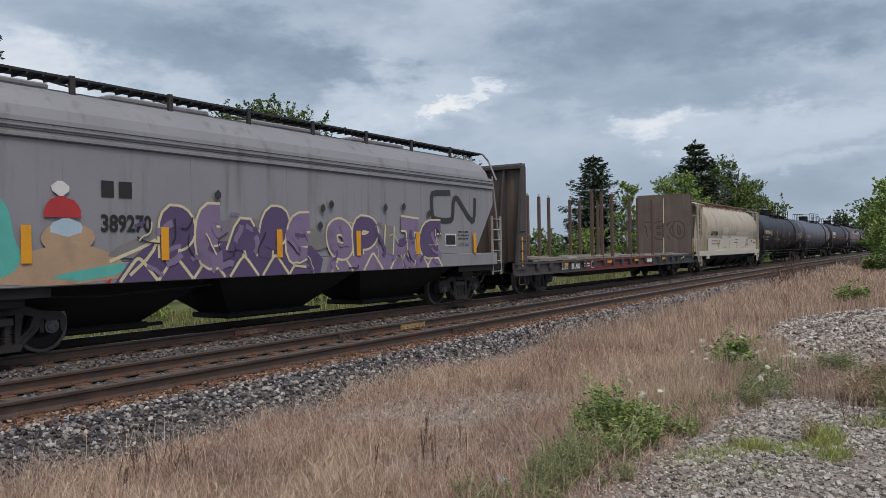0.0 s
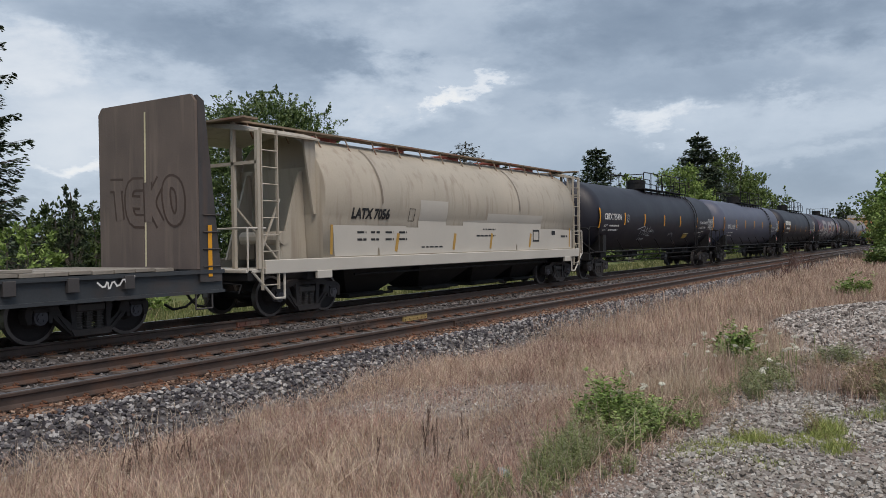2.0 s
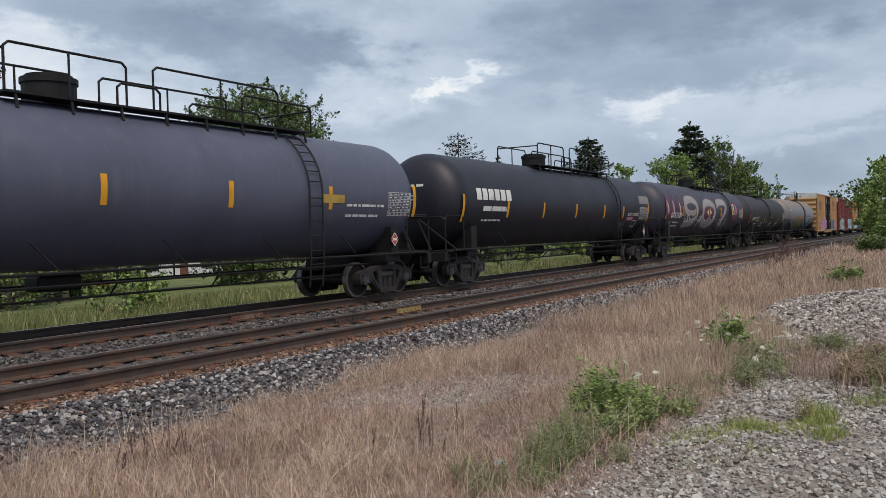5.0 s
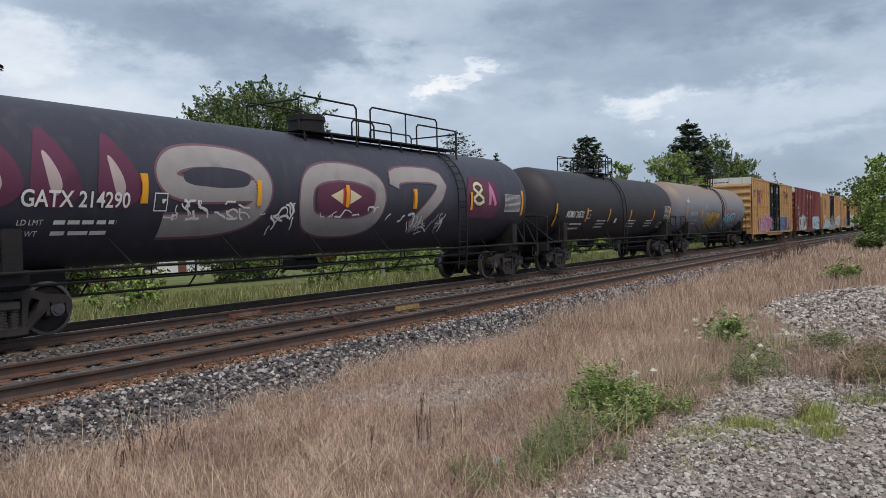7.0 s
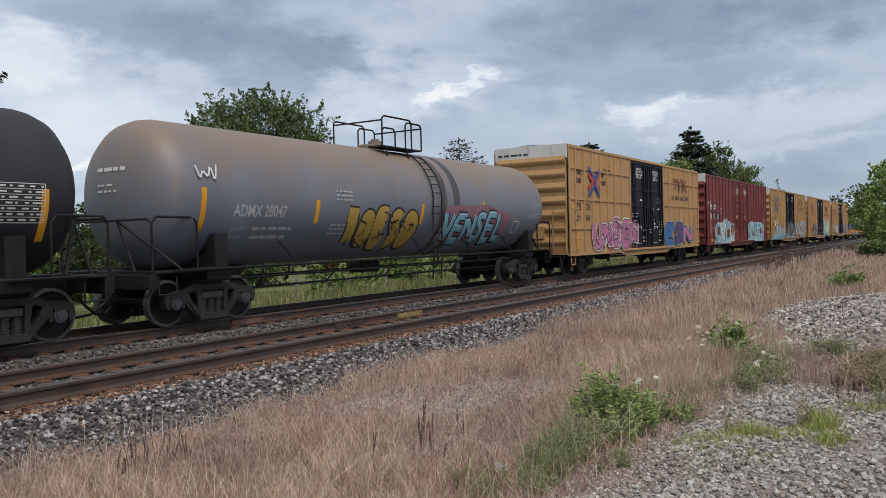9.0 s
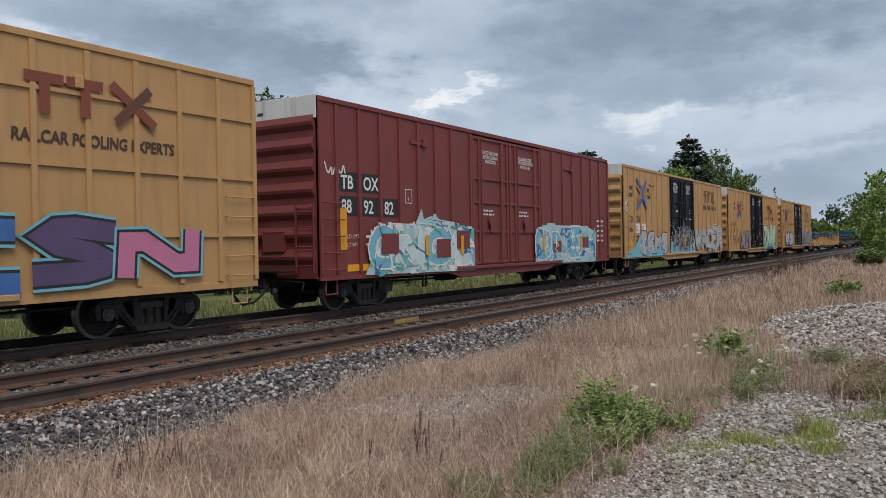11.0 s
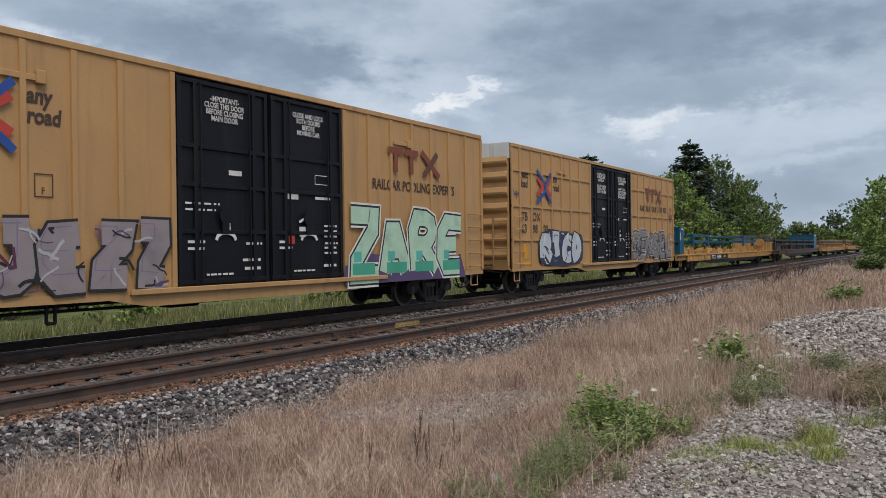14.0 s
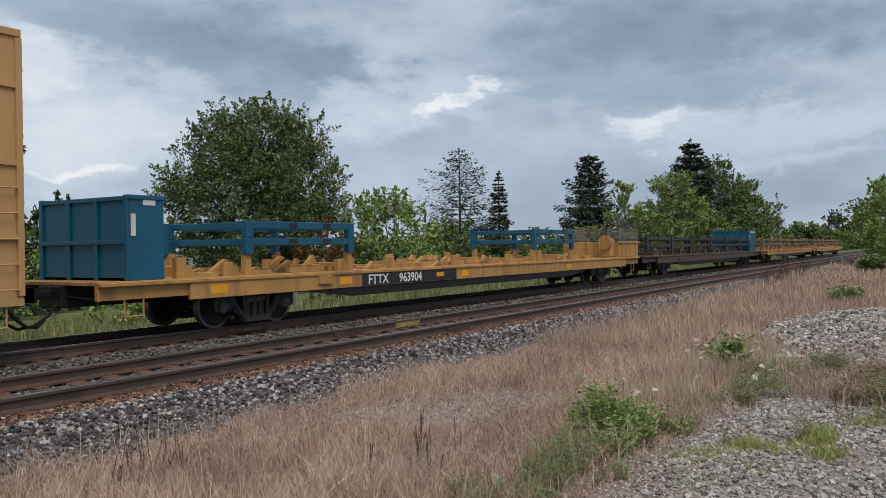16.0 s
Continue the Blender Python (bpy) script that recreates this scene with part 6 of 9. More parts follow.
# ---- grey covered hopper ----
M_HOPGREY = material("grey_hopper_paint", (0.25, 0.25, 0.275), 0.55, 0, 0.1, 0.8, 35, 0.06, (0.13, 0.12, 0.115), 0.2, 1.0)
M_CREAMPAINT = material("cream_hopper_paint", (0.43, 0.385, 0.315), 0.58, 0, 0.14, 0.7, 35, 0.06, (0.24, 0.19, 0.145), 0.3, 1.0)
M_WHITEPATCH = material("white_patch_paint", (0.52, 0.49, 0.435), 0.55, 0, 0.08, 1, 35, 0.05)
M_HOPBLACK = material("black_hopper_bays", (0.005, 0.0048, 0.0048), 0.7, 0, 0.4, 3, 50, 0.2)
M_FLATDARK = material("weathered_dark_flatcar_paint", (0.06, 0.055, 0.055), 0.65, 0, 0.3, 1.5, 40, 0.15, (0.11, 0.07, 0.05), 0.35, 1.0)
M_FLATRED = material("faded_red_flatcar_paint", (0.14, 0.035, 0.035), 0.65, 0, 0.3, 1.5, 40, 0.15, (0.07, 0.05, 0.045), 0.35)
M_FLATGREEN = material("dark_green_flatcar_paint", (0.042, 0.048, 0.055), 0.65, 0, 0.3, 1.5, 40, 0.15, (0.07, 0.05, 0.04), 0.35)
M_PLYWOOD = material("weathered_brown_plywood", (0.135, 0.105, 0.09), 0.8, 0, 0.25, 1.2, 40, 0.2, (0.22, 0.17, 0.14), 0.3, 1.0)
M_DECKWOOD = material("grey_deck_timber", (0.26, 0.235, 0.20), 0.9, 0, 0.25, 5, 60, 0.4, (0.14, 0.11, 0.09), 0.3)
M_STAKE = material("rusty_brown_stake", (0.105, 0.066, 0.056), 0.7, 0.1, 0.25, 3, 50, 0.2, (0.17, 0.08, 0.05), 0.3)
M_FLATYELLOW = material("flatcar_yellow_paint", (0.42, 0.23, 0.068), 0.6, 0, 0.2, 1.2, 40, 0.1, (0.19, 0.09, 0.04), 0.5, 1.0)
M_TEALBLUE = material("blue_container_paint", (0.004, 0.088, 0.16), 0.45, 0, 0.2, 1.0, 40, 0.06, (0.005, 0.052, 0.095), 0.3, 1.0)
M_DARKRACK = material("dark_rack_steel", (0.03, 0.032, 0.034), 0.6, 0.1, 0.3, 3, 40, 0.1, (0.10, 0.06, 0.04), 0.3)
M_WHITEPANEL = material("dirty_white_panel", (0.42, 0.40, 0.36), 0.6, 0, 0.15, 2, 40, 0.1, (0.22, 0.17, 0.12), 0.35, 1.0)


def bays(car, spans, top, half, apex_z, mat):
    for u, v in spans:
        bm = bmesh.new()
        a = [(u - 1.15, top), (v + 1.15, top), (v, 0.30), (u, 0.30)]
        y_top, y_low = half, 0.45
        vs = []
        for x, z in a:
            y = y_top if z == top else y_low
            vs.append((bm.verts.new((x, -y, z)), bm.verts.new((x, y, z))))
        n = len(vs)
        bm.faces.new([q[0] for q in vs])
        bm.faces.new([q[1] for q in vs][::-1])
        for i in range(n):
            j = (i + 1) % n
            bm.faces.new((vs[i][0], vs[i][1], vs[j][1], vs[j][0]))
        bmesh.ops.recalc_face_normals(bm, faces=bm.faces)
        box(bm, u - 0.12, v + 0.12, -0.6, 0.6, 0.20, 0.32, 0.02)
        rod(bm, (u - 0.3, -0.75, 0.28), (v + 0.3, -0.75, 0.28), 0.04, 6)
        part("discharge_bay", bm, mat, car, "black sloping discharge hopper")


def grey_hopper(c0):
    car = thing("covered_hopper", "grey covered hopper car with purple graffiti and black bays", "hopper car", "freight train")
    a, b = 2.5, 19.13
    for s in (-1, 1):
        bm = bmesh.new()
        prism(bm, [(a + 1.15, 1.5), (b - 1.15, 1.5), (b, 3.0), (b, 3.46), (a, 3.46), (a, 3.0)], s * 1.50, s * 1.56)
        part("side_sheet", bm, M_HOPGREY, car)
        for x in np.arange(a + 2.2, b - 1, 2.6):
            bm = bmesh.new()
            box(bm, x - 0.012, x + 0.012, min(s * 1.55, s * 1.566), max(s * 1.55, s * 1.566), 1.5, 3.44)
            part("seam_strip", bm, M_HOPGREY, car)
        bm = bmesh.new()
        box(bm, a - 0.2, b + 0.2, min(s * 1.42, s * 1.585), max(s * 1.42, s * 1.585), 1.12, 1.49, 0.015)
        part("side_sill", bm, M_HOPGREY, car)
        bm = bmesh.new()
        section(bm, [(s * 1.50, 3.46), (s * 1.60, 3.48), (s * 1.60, 3.53), (s * 1.565, 3.55), (s * 1.565, 3.62), (s * 1.595, 3.64), (s * 1.595, 3.69), (s * 1.56, 3.71), (s * 1.55, 3.8), (s * 1.45, 3.8)], a, b)
        part("top_chord", bm, M_HOPGREY, car, "ribbed grey top chord")
    bm = bmesh.new()
    arc = [(1.55, 3.8), (1.48, 3.98), (1.30, 4.20), (1.0, 4.38), (0.6, 4.50), (0.0, 4.55)]
    ring = arc + [(-y, z) for y, z in arc[::-1][1:]]
    section(bm, ring + [(-1.4, 3.75), (1.4, 3.75)], a + 0.25, b - 0.25)
    roof = part("roof", bm, M_HOPGREY, car, "curved grey roof sheet")
    bm = bmesh.new()
    for s, x, e in ((1, a, a + 1.6), (-1, b, b - 1.6)):
        vs = [bm.verts.new(q) for q in ((x, -1.5, 3.8), (x, 1.5, 3.8), (x, 1.5, 3.0), (e + s * 0.9, 1.3, 1.2), (e + s * 0.9, -1.3, 1.2), (x, -1.5, 3.0))]
        bm.faces.new((vs[0], vs[1], vs[2], vs[5]))
        bm.faces.new((vs[5], vs[2], vs[3], vs[4]))
        ws = [bm.verts.new(q) for q in ((x, -1.5, 3.8), (x, 1.5, 3.8), (x + s * 0.25, 1.0, 4.38), (x + s * 0.25, -1.0, 4.38))]
        bm.faces.new(ws)
    bmesh.ops.solidify(bm, geom=bm.faces[:], thickness=0.02)
    part("end_slope_sheet", bm, M_HOPGREY, car)
    for s in (-1, 1):
        bm = bmesh.new()
        box(bm, a - 0.4, b + 0.4, min(s * 0.55, s * 1.0), max(s * 0.55, s * 1.0), 4.64, 4.68)
        for x in np.arange(a - 0.3, b + 0.4, 0.28):
            box(bm, x, x + 0.03, min(s * 0.55, s * 1.0), max(s * 0.55, s * 1.0), 4.60, 4.645)
        for x in np.arange(a + 0.7, b, 2.05):
            box(bm, x - 0.05, x + 0.05, min(s * 0.97, s * 1.02), max(s * 0.97, s * 1.02), 4.26, 4.70)
            rod(bm, (x, s * 1.0, 4.5), (x - 0.55, s * 0.7, 4.64), 0.02, 5)
        part("roof_walk", bm, M_DARKRACK if s < 0 else M_ROOF, car, "steel grating roof walkway")
    for x in np.arange(a + 1.5, b - 1, 3.6):
        bm = bmesh.new()
        box(bm, x - 1.2, x + 1.2, -0.4, 0.4, 4.53, 4.64, 0.03)
        part("roof_hatch", bm, M_HOPGREY, car)
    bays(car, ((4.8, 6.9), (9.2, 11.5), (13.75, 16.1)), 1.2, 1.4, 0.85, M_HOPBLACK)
    bm = bmesh.new()
    box(bm, 1.3, 20.3, -0.25, 0.25, 0.74, 1.08, 0.02)
    for x in (1.75, 19.85):
        box(bm, x - 0.09, x + 0.09, -1.5, 1.5, 0.85, 1.15, 0.01)
    for x in (3.83, 17.8):
        box(bm, x - 0.3, x + 0.3, -1.4, 1.4, 0.8, 1.13, 0.02)
    for s in (-1, 1):
        box(bm, 1.75, 4.5, min(s * 1.4, s * 1.5), max(s * 1.4, s * 1.5), 0.95, 1.15)
        box(bm, 17.1, 19.85, min(s * 1.4, s * 1.5), max(s * 1.4, s * 1.5), 0.95, 1.15)
    pipe(bm, [(4.5, -1.2, 0.95), (5.5, -1.25, 0.9), (8.0, -1.25, 1.0)], 0.03, 6)
    part("underframe", bm, M_BLACKSTEEL, car, "black underframe")
    ladder(car, 19.2, 19.75, -1.5, 0.9, 2.55, M_WHITEPANEL, 6)
    ladder(car, 1.85, 2.4, -1.5, 0.9, 2.55, M_WHITEPANEL, 6)
    bm = bmesh.new()
    for y in (-1.45, 1.45):
        rod(bm, (19.85, y, 1.1), (19.3, y, 3.9), 0.035, 6)
        pipe(bm, [(19.5, y * 0.7, 4.66), (19.75, y * 0.75, 4.45), (19.6, y, 3.8)], 0.03, 6)
    part("end_brace", bm, M_HOPGREY, car)
    coupler(car, 1.55, -1)
    coupler(car, 20.05, 1)
    put_bogie(car, 3.83)
    put_bogie(car, 17.8)
    side = flat_side(1.57)
    p = Paint(side)
    p.rect(5.38, 5.62, 2.60, 2.88, P_BLACK)
    p.rect(5.72, 5.98, 2.60, 2.88, P_BLACK)
    p.text("389270", 5.35, 2.02, 0.40, P_BLACK, 0.86, heavy=0.012)
    p.stroke([(16.6, 3.24), (15.68, 3.2), (15.6, 3.05), (15.62, 2.55), (15.75, 2.45), (16.55, 2.42), (16.72, 2.55), (16.75, 3.05), (16.95, 3.12), (17.1, 3.0), (17.75, 2.45), (17.95, 2.5), (18.0, 3.15)], 0.16, P_LOGO, None, 1)
    # dark lines painted along the chord's rib gaps to deepen their shade
    for z in (3.47, 3.585, 3.705):
        p.stroke([(2.5, z), (19.13, z)], 0.022, P_LOGO, 0.034)
    p.frame_rect(16.3, 16.85, 1.72, 2.05, 0.03, P_WHITE)
    p.rect(16.34, 16.81, 1.76, 2.01, P_BLACK)
    p.text("CU FT 5250", 17.0, 1.72, 0.12, P_LOGO)
    for j in range(3):
        p.bars(17.0, 17.6, 1.9 + 0.1 * j, 0.05, P_LOGO, j)
    p.done("lettering", car, "dark grey lettering and emblem, with painted shade lines in the chord gaps")
    p = Paint(flat_side(1.587))
    def blob(outline, mat):
        p.fill(rounded(outline + outline[:1], 2)[:-1], mat)

    # plain patches of colour
    blob([(3.2, 1.14), (5.9, 1.14), (5.8, 1.5), (5.3, 1.75), (4.7, 1.85), (4.2, 1.7), (3.7, 1.6), (3.2, 1.5)], P_SKIN)
    blob([(3.45, 1.25), (3.5, 2.3), (3.65, 2.55), (3.8, 2.3), (3.85, 1.9), (4.0, 1.6), (3.8, 1.3)], P_TEAL)
    blob([(4.2, 1.85), (4.5, 2.2), (5.0, 2.15), (5.3, 1.95), (5.1, 1.7), (4.6, 1.6)], P_SKIN)
    blob([(4.4, 1.95), (4.5, 2.22), (4.95, 2.22), (5.05, 2.0), (4.8, 1.9)], paint("pale_blue_wash", (0.4, 0.52, 0.62)))
    blob([(4.3, 2.2), (4.4, 2.5), (4.65, 2.62), (4.95, 2.48), (5.02, 2.2), (4.65, 2.28)], P_RED)
    blob([(4.5, 2.58), (4.45, 2.82), (4.8, 2.82), (4.78, 2.58)], P_WHITE)
    blob([(4.4, 1.3), (4.9, 1.35), (5.3, 1.42), (5.85, 1.5), (5.8, 1.3), (5.2, 1.18), (4.5, 1.2)], P_TEAL)
    blob([(5.2, 1.13), (5.25, 1.2), (5.7, 1.22), (5.7, 1.13)], P_RED)
    # dark ground, lower purple sweep with pale flashes, then the letters
    blob([(5.2, 1.55), (6.4, 2.05), (8.5, 2.35), (10.6, 2.2), (11.2, 1.9), (11.2, 1.6), (6.2, 1.5)], P_GREY)
    p.fill([(5.6, 1.135), (10.9, 1.135), (11.0, 1.45), (10.6, 1.75), (6.8, 1.9), (6.3, 1.8), (5.9, 1.5)], P_PURPLE)
    p.fill([(11.1, 1.135), (15.9, 1.135), (16.1, 1.5), (15.6, 1.8), (11.4, 1.75), (11.2, 1.4)], P_LILAC)
    for x in (5.7, 6.5, 7.3, 8.2, 9.1, 9.9, 11.3, 12.5, 13.6, 14.6, 15.3):
        p.stroke([(x, 1.14), (x + 0.3, 1.5), (x + 0.38, 1.55), (x + 0.46, 1.5), (x + 0.78, 1.14)], 0.06, P_CREAM, None, 1)
    p.stroke([(5.5, 1.5), (6.2, 1.75), (6.5, 1.9), (6.35, 1.6), (5.9, 1.25)], 0.06, P_CREAM, None, 1)
    p.graffiti("PEAPE", 6.6, 10.7, 1.35, 2.52, [P_PURPLE, P_LILAC, P_PURPLE], P_CREAM, None, 0.40, 31, (), None, 2)
    p.graffiti("OPITE", 11.2, 16.0, 1.35, 2.42, [P_LILAC, P_PURPLE, P_GREY], P_CREAM, None, 0.34, 32, (), None, 2)
    p.busy(6.0, 10.8, 1.2, 2.4, [P_LILAC, P_PURPLE, P_LILAC], 30, 61, 0.09, 0.4)
    p.busy(11.3, 15.9, 1.2, 2.3, [P_LILAC, P_PURPLE, P_LILAC], 26, 62, 0.08, 0.4)
    p.busy(6.0, 16.0, 1.2, 2.3, [P_CREAM, P_BLACK], 22, 63, 0.025, 0.5)
    for x in (3.95, 6.55, 9.5, 12.2, 14.75, 17.8):
        p.rect(x, x + 0.17, 1.5, 2.1, P_YELLOW)
    for x, z in ((7.9, 2.75), (11.0, 2.6), (11.3, 2.7), (13.4, 2.7), (14.2, 2.75), (10.9, 2.2), (15.4, 2.6)):
        p.fill([(x + 0.09 * math.cos(q), z + 0.11 * math.sin(q)) for q in np.linspace(0, 5.9, 14)], P_LOGO)
    p.done("graffiti", car, "purple and lilac graffiti with cream outlines")
    register(car, c0)


grey_hopper(3.45)

# ---- bulkhead flat car with stakes ----


def bulkhead_flat(c0):
    car = thing("bulkhead_flat_car", "dark red bulkhead flat car with rusty stakes", "flat car", "freight train")
    length = 22.1
    for s in (-1, 1):
        bm = bmesh.new()
        for u, v, k in ((0.25, 1.6, 1), (1.6, 6.2, 1), (6.2, 15.0, 0), (15.0, length, 2)):
            box(bm, u, v, min(s * 1.38, s * 1.46), max(s * 1.38, s * 1.46), 0.70, 1.13, 0, k)
            box(bm, u, v, min(s * 1.46, s * 1.53), max(s * 1.46, s * 1.53), 1.06, 1.13, 0, k)
            box(bm, u, v, min(s * 1.46, s * 1.53), max(s * 1.46, s * 1.53), 0.68, 0.74, 0, k)
        part("side_sill", bm, [M_FLATRED, M_FLATDARK, M_FLATGREEN], car, "side sill in faded red, black and grey")
    bm = bmesh.new()
    box(bm, -0.1, 0.1, -0.05, 0.05, 0.86, 1.1, 0.01)
    pocket = part("stake_pocket", bm, M_FLATDARK, car)
    pocket.matrix_basis = pose(1.9, -1.51, 0)
    for i in range(36):
        if i:
            again(pocket, car, pose(1.9 + 1.06 * (i // 2), (-1.51, 1.51)[i % 2], 0))
    bm = bmesh.new()
    box(bm, 0, 0.4, -1.5, 1.5, 1.135, 1.20, 0.006)
    board = part("deck_board", bm, M_DECKWOOD, car, "grey weathered timber deck board")
    board.matrix_basis = pose(1.6, 0, 0)
    for i in range(1, 46):
        again(board, car, pose(1.6 + 0.42 * i, 0, 0.006 * ((i * 7) % 3)))
    for s in (-1, 1):
        for x in (3.0, 7.4, 12.0, 16.6):
            bm = bmesh.new()
            box(bm, x - 1.6, x + 1.6, min(s * 1.32, s * 1.5), max(s * 1.32, s * 1.5), 1.21, 1.27, 0.01)
            part("deck_runner", bm, M_DECKWOOD, car)
    bm = bmesh.new()
    box(bm, -0.06, 0.06, -0.06, 0.06, 0.9, 3.86, 0.012)
    pipe(bm, [(-0.05, 0, 3.86), (-0.04, 0, 3.94), (0.04, 0, 3.94), (0.05, 0, 3.86)], 0.012, 5)
    stake = part("stake", bm, M_STAKE, car)
    stake.matrix_basis = pose(7.16, -1.44, 0)
    for x in (8.23, 9.4, 11.65, 12.77, 14.87):
        again(stake, car, pose(x, -1.44, 0))
    for x in (7.15, 8.26, 9.26, 11.61, 12.78, 15.14):
        again(stake, car, pose(x, 1.44, 0))
    # bulkheads
    for inner, outer, s in ((1.12, 0.35, -1), (21.45, 22.05, 1)):
        x = inner
        bm = bmesh.new()
        outline = [(-1.5, 1.15), (1.5, 1.15), (1.5, 4.38), (1.38, 4.52), (-1.38, 4.52), (-1.5, 4.38)]
        section(bm, outline, min(x, x + s * 0.06), max(x, x + s * 0.06))
        part("bulkhead_panel", bm, M_PLYWOOD, car, "brown weathered bulkhead panel")
        bm = bmesh.new()
        for y in (-1.46, 1.46):
            prism(bm, [(x + s * 0.06, 0.9), (outer, 0.9), (x + s * 0.22, 4.4), (x + s * 0.06, 4.5)], y - 0.05, y + 0.05)
        for y in (-0.75, 0.0, 0.75):
            prism(bm, [(x + s * 0.06, 1.1), (outer, 1.1), (x + s * 0.18, 4.4), (x + s * 0.06, 4.45)], y - 0.04, y + 0.04)
        box(bm, min(x + s * 0.07, x + s * 0.26), max(x + s * 0.07, x + s * 0.26), -1.4, 1.4, 4.32, 4.44, 0.01)
        part("bulkhead_brace", bm, M_FLATDARK, car, "dark steel bulkhead frame")
        ladder(car, x + s * 0.15, x + s * 0.55, -1.53, 1.2, 2.2, M_FLATDARK, 4, stiles=False)
    p = Paint(lambda u, z, o: (21.45 - o, -u, z))
    p.stroke([(-0.02, 1.2), (0.0, 2.6), (0.02, 4.3)], 0.05, P_CREAM)
    p.graffiti("TEKO", -1.15, 1.15, 2.0, 3.0, [M_PLYWOOD], P_BROWN, None, 0.2, 41, soft_edge=2)
    p.done("graffiti", car, "faint dark outline graffiti and a white drip line")
    p = Paint(flat_side(1.55))
    p.text("ZEKX", 3.85, 0.80, 0.24, P_WHITE, 0.9)
    p.text("864406", 4.75, 0.80, 0.30, P_WHITE, 0.9, heavy=0.006)
    for x in (3.9, 8.5, 11.9, 16.0):
        p.rect(x, x + 0.55, 0.95, 1.04, P_YELLOW)
    p.bars(6.0, 6.6, 0.95, 0.05, P_WHITE, 2)
    p.bars(6.0, 6.6, 0.85, 0.05, P_WHITE, 3)
    p.frame_rect(6.75, 7.0, 0.8, 1.05, 0.02, P_WHITE)
    p.bars(13.6, 14.4, 0.85, 0.2, P_WHITE, 4)
    for x in (9.2, 12.9):
        p.fill([(x + 0.06 * math.cos(q), 0.98 + 0.06 * math.sin(q)) for q in np.linspace(0, 6.0, 9)], P_WHITE)
    scrawl(p, 19.3, 0.8, 0.7, 0.3, P_WHITE, 0.03, 7, 8)
    p.done("lettering", car, "white lettering and yellow reflectors")
    p = Paint(flat_side(1.52))
    for x in (0.72, 21.75):
        p.rect(x - 0.05, x + 0.05, 1.0, 2.0, P_YELLOW)
    p.done("reflective_strips", car, "yellow reflective strips")
    bm = bmesh.new()
    prism(bm, [(0.3, 0.72), (length - 0.3, 0.72), (length - 0.3, 1.1), (0.3, 1.1)], -0.4, 0.4)
    prism(bm, [(5.5, 0.72), (7.0, 0.42), (15.0, 0.42), (16.5, 0.72)], -0.5, 0.5)
    for x in (2.8, 19.45):
        box(bm, x - 0.3, x + 0.3, -1.38, 1.38, 0.74, 1.1, 0.02)
    part("underframe", bm, M_BLACKSTEEL, car, "black fish-belly centre sill")
    for x in (0.7, 21.6):
        step(car, x, M_FLATDARK, -1.5, 0.72)
    coupler(car, 0.35, -1)
    coupler(car, 21.95, 1)
    put_bogie(car, 2.8)
    put_bogie(car, 19.45)
    register(car, c0)


bulkhead_flat(23.95)

# ---- cream hopper with a round body ----


